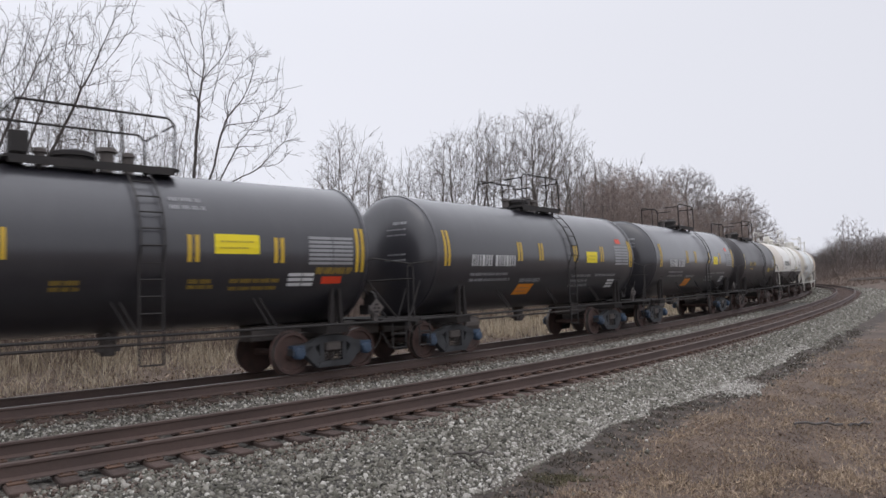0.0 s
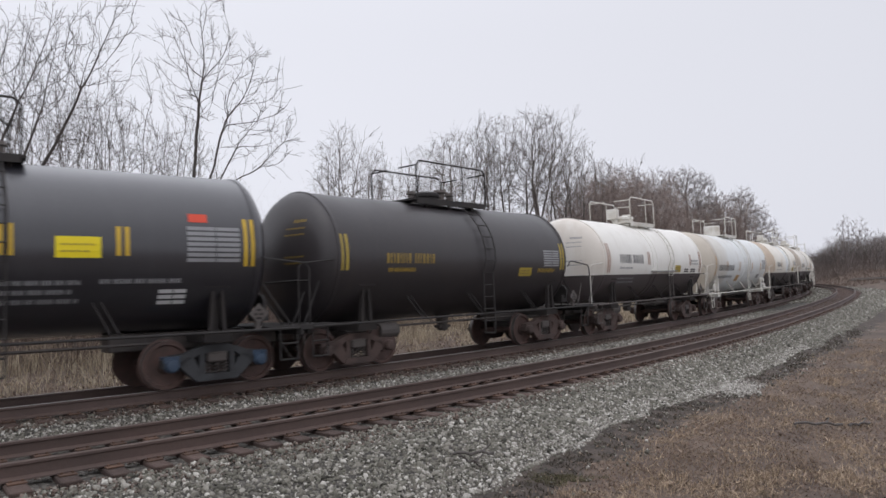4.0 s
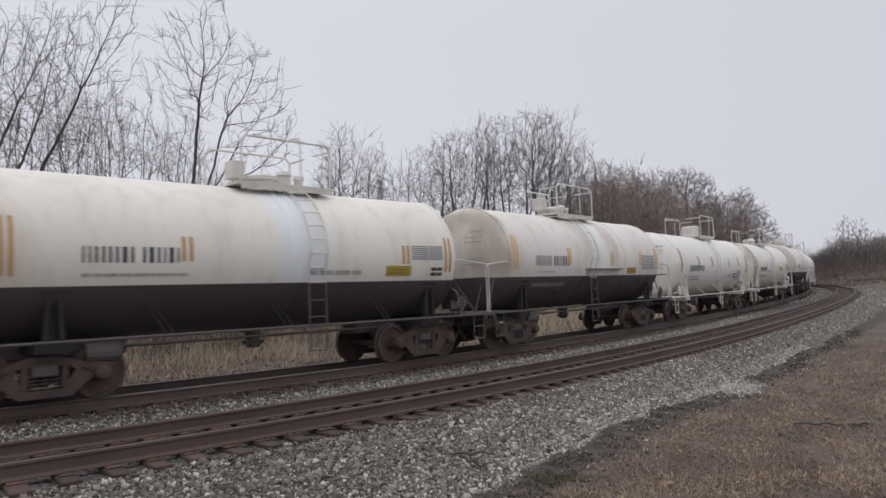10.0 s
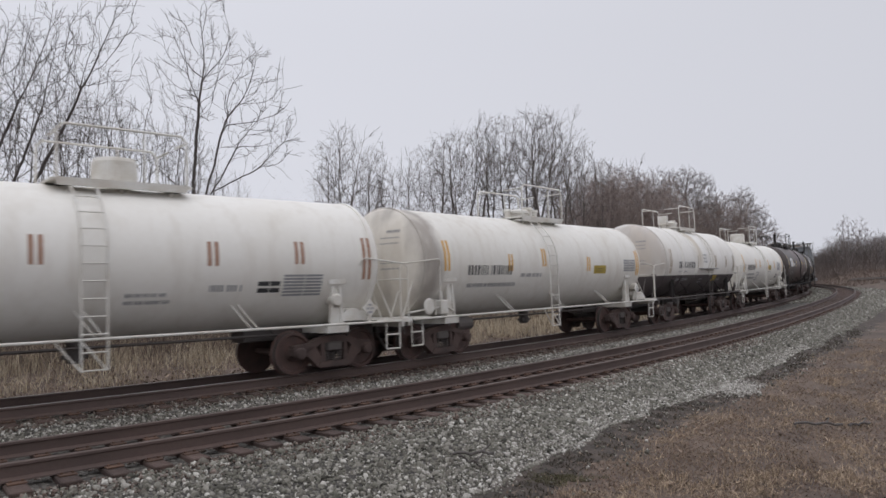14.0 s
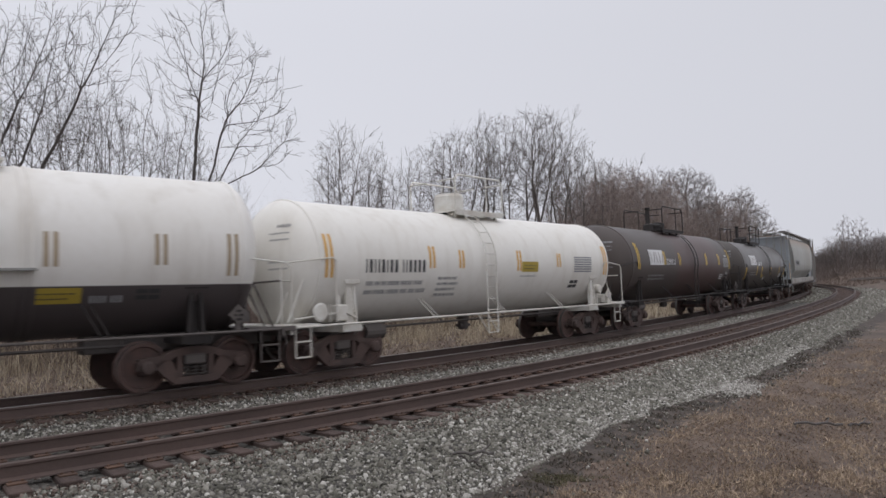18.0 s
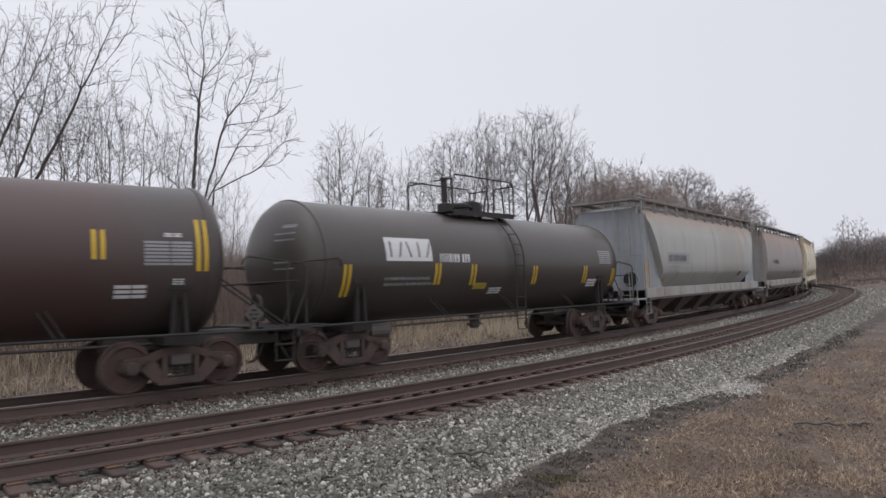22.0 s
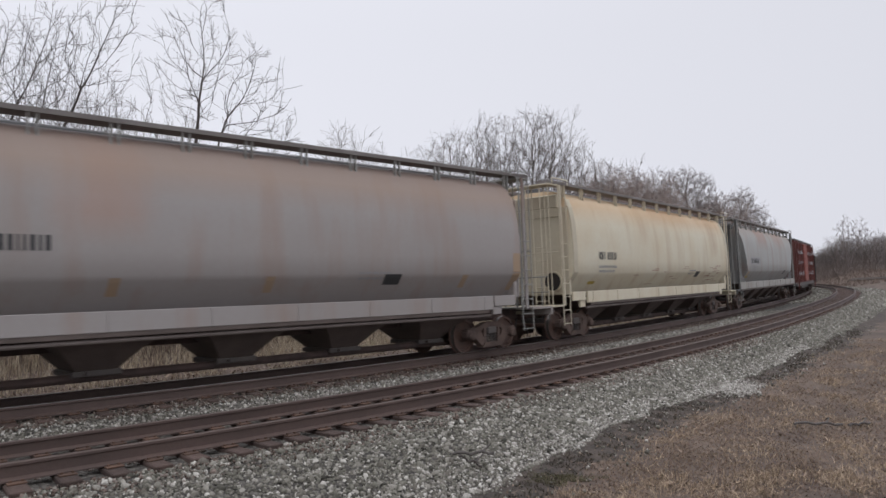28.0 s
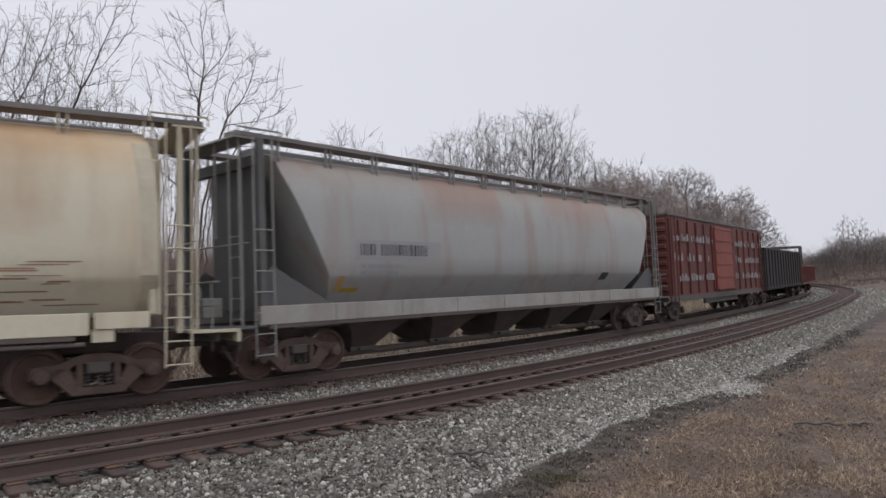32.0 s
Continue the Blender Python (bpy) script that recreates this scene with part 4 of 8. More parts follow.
def ladder(car, x, y_of, z0, z1, mat, width=0.42, step=0.3, name="ladder"):
    """Two stiles and rungs that follow y_of(z)."""
    n = max(2, int((z1 - z0) / step))
    zs = [z0 + (z1 - z0) * i / n for i in range(n + 1)]
    bm = bmesh.new()
    tube_up(bm, [(x - width / 2, y_of(z), z) for z in zs], 0.02, 5)
    o = part(name, bm, mat, car)
    bm = bmesh.new()
    tube_up(bm, [(x + width / 2, y_of(z), z) for z in zs], 0.02, 5)
    part("stile", bm, mat, o)
    for z in zs:
        rung(o, x, y_of(z), z, width, mat)
    return o


def top_platform(car, x, r, zc, mat, style, reach=1.4, bonnet=-0.1, stack=False):
    """Walkway, guard rails, manway and valves on top of the shell."""
    zt = zc + r
    for y in (-0.62, 0.62):
        bm = bmesh.new()
        box(bm, x - reach, x + reach, y - 0.2, y + 0.2, zt - 0.01, zt + 0.03)
        for xx in (x - 0.9, x, x + 0.9):
            box(bm, xx - 0.03, xx + 0.03, y * 1.1 - 0.03, y * 1.1 + 0.03, zt - 0.3, zt)
        part("walkway", bm, mat, car)
        bm = bmesh.new()
        box(bm, x - reach, x + reach, *sorted((y * 1.34, y * 1.38)), zt - 0.11, zt + 0.035)
        part("toe_board", bm, mat, car)
    for xx in (x - reach + 0.1, x + reach - 0.1):
        bm = bmesh.new()
        box(bm, xx - 0.2, xx + 0.2, -0.85, 0.85, zt - 0.025, zt + 0.022)
        part("cross_walk", bm, mat, car)
    h = 1.0
    for sgn in (-1, 1):
        bm = bmesh.new()
        y = sgn * 0.85
        a, b = x - reach, x + reach
        pipe(bm, [(a, y, zt), (a, y, zt + h - 0.12), (a + 0.12, y, zt + h), (b - 0.12, y, zt + h), (b, y, zt + h - 0.12), (b, y, zt)], 0.024, 5)
        rod(bm, (x + reach * 0.3, y, zt), (x + reach * 0.3, y, zt + h), 0.018, 5)
        part("guard_rail", bm, mat, car)
    for xx in (x - reach, x + reach):
        for sgn in (-1, 1):
            bm = bmesh.new()
            rod(bm, (xx, sgn * 0.85, zt + h - 0.12), (xx, sgn * 0.2, zt + h - 0.12), 0.02, 5)
            part("end_rail", bm, mat, car)
    bm = bmesh.new()
    if style == "bonnet":
        lathe_z(bm, [(zt - 0.1, 0.42), (zt + 0.5, 0.42), (zt + 0.58, 0.38), (zt + 0.6, 0.1)], 24, x=x + bonnet)
        part("valve_housing", bm, mat, car, "round protective bonnet over the valves")
    else:
        lathe_z(bm, [(zt - 0.1, 0.34), (zt + 0.2, 0.34), (zt + 0.21, 0.4), (zt + 0.29, 0.4), (zt + 0.34, 0.28), (zt + 0.36, 0.05)], 20, x=x - 0.2)
        part("manway", bm, mat, car, "bolted manway cover", smooth=False)
        for dx, q, hh in ((0.4, 0.14, 0.46), (0.8, 0.1, 0.4), (-0.75, 0.1, 0.34)):
            bm = bmesh.new()
            lathe_z(bm, [(zt - 0.06, q), (zt + hh - 0.1, q), (zt + hh - 0.08, q * 1.4), (zt + hh, q * 1.2)], 12, x=x + dx)
            part("valve", bm, M_STEEL if mat is not M_WHITE_STEEL else mat, car)
        if stack:
            bm = bmesh.new()
            lathe_z(bm, [(zt - 0.06, 0.22), (zt + 0.3, 0.22), (zt + 0.34, 0.09), (zt + 0.95, 0.09), (zt + 1.0, 0.12), (zt + 1.06, 0.12)], 12, x=x - reach * 0.55)
            part("relief_stack", bm, mat, car, "tall relief valve pipe")
            bm = bmesh.new()
            box(bm, x + 0.1, x + 0.5, -0.3, 0.2, zt + 0.02, zt + 0.42, bevel=0.03)
            part("valve_box", bm, mat, car)
        if style == "box":
            bm = bmesh.new()
            box(bm, x - reach + 0.14, x - reach + 0.44, -0.2, 0.2, zt + 0.2, zt + 0.6, bevel=0.02)
            part("valve_box", bm, mat, car, "square steel valve box")


HEAD_OF, BACK_OF = {}, {}


def tank_car(name, label, s_front, s_back, mat, steel, r=1.52, zc=2.58, style="valves", trucks="old", ladder_x=0.35, marks=None, seed=1, seams=(),
             platform="plain", top_steel=None, top_x=-0.2, reach=1.4, truck_in=2.1, head=0.56, inset=0.65, back=0.0, truck_back=0.0, bonnet=-0.1, placard_x=None, placard_z=1.36, stack=False):
    car, half = start_car(name, label, "tank car", s_front, s_back, trucks, truck_in, truck_back)
    end_steel = steel
    HEAD_OF[car.name], BACK_OF[car.name] = head, back
    shell, xe = tank_body(car, half, r, zc, mat, inset=inset, seams=seams, head=head, back=back)
    # stub sills, saddles and end decks
    for sgn in (-1, 1):
        bm = bmesh.new()
        a, b = sorted((sgn * (half - 0.45), sgn * (half - 3.8)))
        box(bm, a, b, -0.3, 0.3, 0.72, 1.06, bevel=0.02)
        part("stub_sill", bm, M_STEEL, car)
        x = sgn * (half - truck_in - (truck_back if sgn > 0 else 0.0))
        for yy in (-1.28, 1.28):
            bm = bmesh.new()
            slab(bm, [(x - 0.28, 0.86), (x + 0.28, 0.86), (x + 0.28, 1.02), (x - 0.28, 1.02)], *((-1.35, -0.3) if yy < 0 else (0.3, 1.35)))
            zz = zc - math.sqrt(max(r * r - yy * yy, 0.01))
            for w in (-0.1, 0.06):
                slab(bm, [(x + w * 1.7, 1.0), (x + w * 1.7 + 0.08, 1.0), (x + w + 0.05, zz + 0.16), (x + w - 0.01, zz + 0.16)], yy - 0.05, yy + 0.05)
            slab(bm, [(x - 0.06, 1.0), (x + 0.06, 1.0), (x + 0.05, zz + 0.16), (x - 0.05, zz + 0.16)], yy * 0.94 - 0.02, yy * 0.94 + 0.02)
            if platform == "white":
                slab(bm, [(x - 0.12, 1.0), (x + 0.2, 1.0), (x + 0.09, zz + 0.16), (x - 0.1, zz + 0.16)], yy - 0.02, yy + 0.02)
            slab(bm, [(x - 0.22, zz + 0.15), (x + 0.22, zz + 0.15), (x + 0.22, zz + 0.25), (x - 0.22, zz + 0.25)], yy - 0.1, yy + 0.1)
            part("saddle", bm, end_steel if platform == "white" else M_GRIME_SHADE, car)
        bm = bmesh.new()
        a, b = sorted((sgn * (half - 0.42), sgn * (half - 1.15)))
        box(bm, a, b, -1.45, 1.45, 1.04, 1.09)
        box(bm, *sorted((sgn * (half - 0.14), sgn * (half - 0.44))), -1.45, 1.45, 1.0, 1.09)
        box(bm, *sorted((sgn * (half - 0.38), sgn * (half - 0.44))), -1.45, 1.45, 0.9, 1.03)
        part("end_platform", bm, end_steel, car, "steel end deck")
        for yy in (-1.4, 1.4):
            a = sgn * (half - 0.2)
            b = sgn * (half - 1.45)
            yo = yy * 1.08
            bm = bmesh.new()
            pipe(bm, [(a, yy, 1.06), (a, yy, 2.26), (a - sgn * 0.1, yy, 2.36), (b, yo, 2.47), (b - sgn * 0.09, yo, 2.42), (b - sgn * 0.12, yo * 0.97, 2.3)] + ([(b - sgn * 0.12, yo * 0.97, 1.1)] if platform == "white" and sgn < 0 else []), 0.018, 6)
            part("hand_rail", bm, top_steel or end_steel, car, "bent pipe hand rail")
        for yy in (-1.15, -0.75):
            bm = bmesh.new()
            rod(bm, (sgn * (half - 0.5), yy, 1.08), (sgn * (xe - 0.32 - (back if sgn > 0 else 0.0)), yy, 2.1), 0.02, 5)
            part("end_brace", bm, end_steel, car, "slanting pipe brace")
        bm = bmesh.new()
        rod(bm, (sgn * (half - 0.45), -1.4, 2.0), (sgn * (half - 0.45), 1.4, 2.0), 0.02, 5)
        part("end_bar", bm, end_steel, car)
        bm = bmesh.new()
        a = sgn * (half - 0.5)
        for xx in (a, a - sgn * 0.38):
            rod(bm, (xx, -1.44, 1.06), (xx, -1.44, 0.42), 0.018, 5)
        for zz in (0.42, 0.74):
            rod(bm, (a, -1.44, zz), (a - sgn * 0.38, -1.44, zz), 0.02, 5)
        part("stirrup_step", bm, end_steel, car)
    # pipe rail along each side
    for yy in (-1.5, 1.5):
        bm = bmesh.new()
        rod(bm, (-half + 0.5, yy, 1.04), (half - 0.5, yy, 1.04), 0.026, 8)
        part("side_rail", bm, steel, car, "long safety rail along the tank")
    # short struts in pairs hold the rail off the tank
    for xx in (-half * 0.36, half * 0.02, half * 0.42):
        for yy in (-1, 1):
            for dx in (-0.07, 0.07):
                bm = bmesh.new()
                rod(bm, (xx + dx, yy * 1.5, 1.05), (xx + dx - 0.26, yy * r * 0.8, zc - r * 0.62), 0.014, 5)
                part("rail_bracket", bm, M_GRIME_SHADE if top_steel else steel, car)
    lx = ladder_x
    ladder(car, lx, lambda z: -(1.52 if z < zc - 0.2 else max(0.7, math.sqrt(max((r + 0.1) ** 2 - (z - zc) ** 2, 0.0)))) if z < zc + r * 0.9 else -0.72, 1.95 if top_steel else 0.52, zc + r - 0.02, top_steel or steel)
    if top_steel:
        ladder(car, lx, lambda z: -1.52, 0.52, 1.92, steel, name="lower_ladder")
    if platform == "white":
        a = -half + 1.75
        bm = bmesh.new()
        box(bm, a - 0.14, a + 0.14, -1.44, -1.2, 1.1, 1.46, bevel=0.03)
        rod(bm, (a - 0.02, -1.32, 1.46), (a - 0.02, -1.32, 1.66), 0.05, 10)
        gear = part("brake_gear", bm, end_steel, car, "white brake gear box with levers")
        for p, q, rr in (((a - 1.2, -1.36, 1.2), (a - 0.14, -1.36, 1.28), 0.022), ((a + 0.14, -1.34, 1.3), (a + 0.5, -1.34, 1.14), 0.022), ((a + 0.14, -1.3, 1.18), (a + 0.46, -1.3, 1.4), 0.016), ((a - 0.3, -1.38, 1.1), (a - 0.3, -1.38, 1.5), 0.02)):
            bm = bmesh.new()
            rod(bm, p, q, rr, 6)
            part("lever", bm, end_steel, gear)
        bm = bmesh.new()
        rod(bm, (a - 0.62, -1.45, 1.32), (a - 0.58, -1.45, 1.32), 0.02, 6)
        lathe_y(bm, [(-1.46, 0.16), (-1.44, 0.2), (-1.42, 0.16)], 16, x=a - 0.6, z=1.32)
        part("wheel_rim", bm, end_steel, gear)
        # valve drum and rounded cover beside the saddle at the other end
        b = half - truck_in + 0.38
        bm = bmesh.new()
        lathe_y(bm, [(-1.4, 0.0), (-1.4, 0.11), (-1.36, 0.14), (-1.1, 0.14), (-1.1, 0.0)], 16, x=b, z=1.56)
        rod(bm, (b, -1.25, 1.06), (b, -1.25, 1.45), 0.04, 8)
        part("valve_drum", bm, end_steel, car, "white valve drum on a post")
        bm = bmesh.new()
        slab(bm, [(b + 0.2, 1.1), (b + 0.85, 1.1), (b + 0.72, 1.27), (b + 0.5, 1.38), (b + 0.28, 1.36), (b + 0.18, 1.25)], -1.32, -0.9)
        part("rounded_cover", bm, end_steel, car, "rounded steel cover on the end deck")
        for dx in (-0.5, -0.1):
            bm = bmesh.new()
            rod(bm, (lx + dx - 0.12, -1.5, 1.04), (lx + dx + 0.3, -1.52, 0.5), 0.018, 5)
            part("ladder_brace", bm, steel, car)
    top_platform(car, top_x, r, zc, top_steel or steel, style, reach, bonnet, stack)
    # brake gear and bottom outlet
    bm = bmesh.new()
    lathe_z(bm, [(zc - r - 0.42, 0.1), (zc - r - 0.4, 0.15), (zc - r - 0.2, 0.15), (zc - r + 0.03, 0.2)], 14, x=0.1)
    box(bm, -0.12, 0.32, -0.1, 0.1, zc - r - 0.34, zc - r - 0.26)
    part("bottom_outlet", bm, M_STEEL, car)
    bm = bmesh.new()
    pipe(bm, [(-half + 2.6, -0.55, 0.86), (half - 2.6, -0.55, 0.86)], 0.03, 5)
    pipe(bm, [(-half + 2.6, 0.4, 0.8), (half - 2.6, 0.4, 0.8)], 0.022, 5)
    for i in range(7):
        xx = (-half + 3.2) + (2 * half - 6.4) * i / 6
        rod(bm, (xx, -0.55, 0.86), (xx, -0.3, zc - r + 0.1), 0.016, 4)
    part("brake_pipe", bm, M_STEEL, car)
    bm = bmesh.new()
    rod(bm, (-half + 2.9, -0.75, 0.78), (-half + 3.5, -0.75, 0.78), 0.19, 14)
    part("air_reservoir", bm, M_STEEL, car)
    bm = bmesh.new()
    rod(bm, (half - 1.05, -0.8, 1.5), (half - 0.98, -0.8, 1.5), 0.24, 16)
    rod(bm, (half - 1.0, -0.8, 1.09), (half - 1.0, -0.8, 1.5), 0.03, 6)
    box(bm, half - 1.2, half - 0.9, -0.95, -0.6, 1.2, 1.42)
    part("hand_brake", bm, end_steel, car, "brake wheel and gear box")
    # diamond placard in its holder
    a, z, q = placard_x or half - 1.35, placard_z, 0.2
    bm = bmesh.new()
    slab(bm, [(a - q, z), (a, z - q), (a + q, z), (a, z + q)], -1.5, -1.475)
    box(bm, a - 0.05, a + 0.05, -1.475, -1.38, 1.04, z - 0.06)
    pale = mat in (M_WHITE, M_WHITE_RUST, M_GREYWHITE)
    plate = part("placard", bm, M_WHITE_STEEL if pale else M_STEEL, car, "diamond placard holder")
    for dx, dz, w in ((0, 0.07, 0.05), (-0.06, -0.01, 0.03), (0.05, -0.01, 0.04), (0, -0.09, 0.06)):
        bm = bmesh.new()
        box(bm, a + dx - w, a + dx + w, -1.506, -1.5, z + dz - 0.022, z + dz + 0.022)
        part("placard_mark", bm, M_LETTER_G if pale else M_GRIME_SHADE, plate)
    if marks:
        marks(car, half, xe, r, zc, seed)
    return car


def sheet(car, name, mat, x0, x1, z0, z1, zc, r, label="", lean=0.0):
    bm = bmesh.new()
    decal(bm, x0, x1, z0, z1, zc, r, lean)
    return part(name, bm, mat, car, label)


def double_stripe(car, mat, x, z0, z1, zc, r, w=0.16):
    """Two narrow reflective strips side by side."""
    bm = bmesh.new()
    decal(bm, x - w * 1.1, x - w * 0.32, z0, z1, zc, r)
    decal(bm, x + w * 0.32, x + w * 1.1, z0, z1, zc, r)
    return part("reflective_stripe", bm, mat, car, "pair of upright reflective strips")


def lines(car, mat, rows, zc, r, seed, label="rows of small writing"):
    """rows: (x0, x1, z0, height)."""
    bm = bmesh.new()
    for i, (x0, x1, z0, h) in enumerate(rows):
        text_bars(bm, x0, x1, z0, z0 + h, zc, r, seed * 31 + i)
    return part("lettering", bm, mat, car, label, kind="stuff")


def big_letters(car, mat, x0, x1, z0, z1, zc, r, seed):
    """A line of large writing: one slim bar for each character."""
    rr = random.Random(seed)
    h, x, k = z1 - z0, x0, 0
    while x < x1 - 0.03:
        w = h * rr.choice((0.14, 0.18, 0.3))
        bm = bmesh.new()
        decal(bm, x, min(x + w, x1), z0, z1, zc, r)
        part("letter", bm, mat, car)
        k += 1
        x += w + h * (0.55 if k == 8 else 0.22)


def table_label(car, mat, x0, x1, z0, z1, zc, r, n, label):
    """A block of ruled rows, like a test record."""
    bm = bmesh.new()
    dz = (z1 - z0) / n
    for i in range(n):
        k = x0 + (x1 - x0) * 0.55
        decal(bm, x0, k - 0.02, z0 + i * dz, z0 + (i + 0.66) * dz, zc, r)
        decal(bm, k, x1, z0 + i * dz, z0 + (i + 0.66) * dz, zc, r)
    return part("test_label", bm, mat, car, label, kind="stuff")


def head_marks(car, mat, xe, r, zc, seed):
    """Small rows of writing on the leading end of the tank."""
    rr = random.Random(seed)
    bm = bmesh.new()
    for i in range(5):
        z = zc + 0.75 - i * 0.14 - (0.35 if i > 2 else 0)
        y = -0.85
        for k in range(9 if i else 6):
            w = 0.028 + 0.022 * rr.random()
            h = 0.07 if i == 0 else 0.035
            pts = []
            for yy, zz in ((y, z), (y + w, z), (y + w, z + h), (y, z + h)):
                q = min((yy * yy + (zz - zc) ** 2) / (r * r), 0.98)
                pts.append(bm.verts.new((-xe + HEAD_OF[car.name] * (1 - math.sqrt(1 - q)) - 0.008, yy, zz)))
            bm.faces.new(pts)
            y += w + 0.025
    return part("lettering", bm, mat, car, "small writing on the tank's end", kind="stuff")


def marked(rows, stripe=M_YELLOW, ink=M_LETTER_W, small=M_LETTER_G, head=M_LETTER_G, w=0.1):
    """rows: (kind, x0, x1, z0, z1) in the car's own metres; a stripe has x, z0, z1."""
    def marks(car, half, xe, r, zc, seed):
        end = xe - BACK_OF[car.name] - HEAD_OF[car.name] - 0.04
        for i, (kind, *q) in enumerate(rows):
            if kind == "stripe":
                q[0] = min(q[0], end - w * 1.1)
            else:
                over = max(0.0, q[1] - end + 0.3)
                q[0], q[1] = q[0] - over, q[1] - over
            if kind == "stripe":
                double_stripe(car, stripe, q[0], q[1], q[2], zc, r, w)
            elif kind == "name":
                big_letters(car, ink, *q, zc, r, seed * 9 + i)
            elif kind == "small":
                n = max(1, int((q[3] - q[2]) / 0.13))
                h = (q[3] - q[2]) / n
                lines(car, small, [(q[0], q[1] - 0.08 * (k % 2) * (q[1] - q[0]), q[2] + k * h, h * 0.5) for k in range(n)], zc, r, seed * 9 + i)
            elif kind == "dim":
                lines(car, M_LETTER_Y, [(q[0], q[1], q[2] + 0.02, 0.07), (q[0], q[1], q[3] - 0.1, 0.08)], zc, r, seed * 9 + i, "dim yellow writing")
            elif kind == "table":
                table_label(car, M_LETTER_G, *q, zc, r, 7, "grey ruled test record")
            elif kind == "frame":
                table_label(car, ink, *q, zc, r, 3, "small ruled label")
            elif kind == "dark":
                table_label(car, M_LETTER_K, *q, zc, r, 2, "black framed label")
            elif kind == "emblem":
                emblem = sheet(car, "emblem", M_LETTER_W, *q, zc, r, "worn white painted block emblem")
                step = (q[1] - q[0]) / 5
                for k, l in enumerate((0.0, 0.3, -0.3, 0.0, 0.45)):
                    bm = bmesh.new()
                    x, h = q[0] + (k + 0.42 - 0.4 * l) * step, q[3] - q[2]
                    decal(bm, x, x + 0.06, q[2] + 0.16 * h, q[3] - 0.16 * h, zc, r + 0.004, l)
                    part("emblem_bar", bm, M_PIPE, emblem)
            elif kind == "ledge":
                bm = bmesh.new()
                box(bm, q[0], q[1], -r - 0.16, -r + 0.06, q[2], q[2] + 0.04)
                part("step_ledge", bm, M_GREY_STEEL, car, "narrow foot ledge on the side")
            elif kind == "rust":
                sheet(car, "rust_patch", M_RUST, *q, zc, r, "rusty run of spilled cargo")
            else:
                mat = {"yellow": M_LABEL, "orange": M_ORANGE, "red": M_RED_LABEL, "olive": M_OLIVE, "tan": M_TAN_SHEET}[kind]
                sheet(car, "label_sheet", mat, *q, zc, r, kind + " label sheet", lean=0.2 if kind == "orange" else 0.0)
                if kind in ("yellow", "olive", "orange"):
                    dx, h = (q[1] - q[0]) * 0.12, q[3] - q[2]
                    lines(car, {"yellow": M_OLIVE, "olive": M_LETTER_K, "orange": M_BROWN_SHEET}[kind], [(q[0] + dx, q[1] - dx, q[2] + h * 0.58, h * 0.09), (q[0] + dx, q[1] - 2 * dx, q[2] + h * 0.26, h * 0.09)], zc, r + 0.004, seed * 9 + i, "small dark writing on the label")
        head_marks(car, head, xe, r, zc, seed)
    return marks


BLACK_ROWS = [("stripe", -5.1, 2.3, 3.2), ("stripe", -1.9, 2.45, 2.98), ("stripe", -0.8, 2.47, 2.98), ("stripe", 1.2, 2.45, 2.97), ("stripe", 2.95, 2.46, 2.97), ("stripe", 5.35, 2.28, 3.2),
              ("yellow", 1.9, 2.6, 2.42, 2.78), ("orange", -1.8, -1.0, 1.5, 1.8), ("table", 4.1, 5.1, 2.36, 3.05), ("red", 4.1, 4.45, 3.1, 3.26), ("frame", 3.6, 4.1, 1.6, 1.9),
              ("small", 1.1, 2.3, 1.66, 2.12), ("small", 2.6, 4.0, 1.98, 2.14), ("small", -1.75, -0.7, 1.85, 2.06), ("name", -4.1, -2.15, 2.3, 2.6), ("small", -4.1, -2.25, 1.9, 2.2)]
LEAD_ROWS = [("stripe", -5.0, 2.3, 3.2), ("stripe", -1.95, 2.38, 2.9), ("stripe", 1.17, 2.36, 2.87), ("stripe", 2.93, 2.35, 2.86), ("stripe", 5.25, 2.16, 3.12), ("yellow", 1.58, 2.5, 2.52, 2.9), ("table", 4.01, 5.1, 2.32, 2.94),
             ("frame", 3.17, 3.77, 1.88, 2.18), ("red", 3.97, 4.46, 1.92, 2.07), ("small", 0.81, 1.49, 3.36, 3.68), ("dim", 1.92, 2.96, 1.8, 2.06), ("dim", -1.2, -0.75, 1.84, 2.06), ("dim", 1.1, 1.6, 1.84, 2.06), ("dim", 4.0, 4.9, 2.1, 2.28)]
DARK_ROWS = [("stripe", -4.6, 2.2, 3.0), ("stripe", 4.7, 2.2, 3.0), ("name", -3.35, -1.75, 2.36, 2.6), ("dim", -3.3, -2.4, 2.14, 2.28), ("olive", 1.8, 2.4, 2.02, 2.26), ("table", 3.5, 4.3, 2.3, 2.8), ("dim", 2.7, 3.6, 2.1, 2.26)]
CLEAN_ROWS = [("stripe", -4.69, 2.1, 3.1), ("stripe", -1.13, 2.38, 2.86), ("stripe", 3.51, 2.37, 2.83), ("stripe", 5.2, 2.09, 2.98), ("name", -3.78, -1.7, 2.42, 2.74), ("small", -3.78, -2.67, 2.22, 2.35), ("small", -3.78, -2.3, 1.72, 1.98),
              ("olive", 1.62, 2.36, 2.08, 2.36), ("dark", 2.79, 3.28, 2.08, 2.25), ("dark", 3.58, 4.16, 2.08, 2.25), ("ledge", -0.84, 1.47, 2.1, 2.15), ("small", 3.9, 4.9, 2.4, 2.66)]
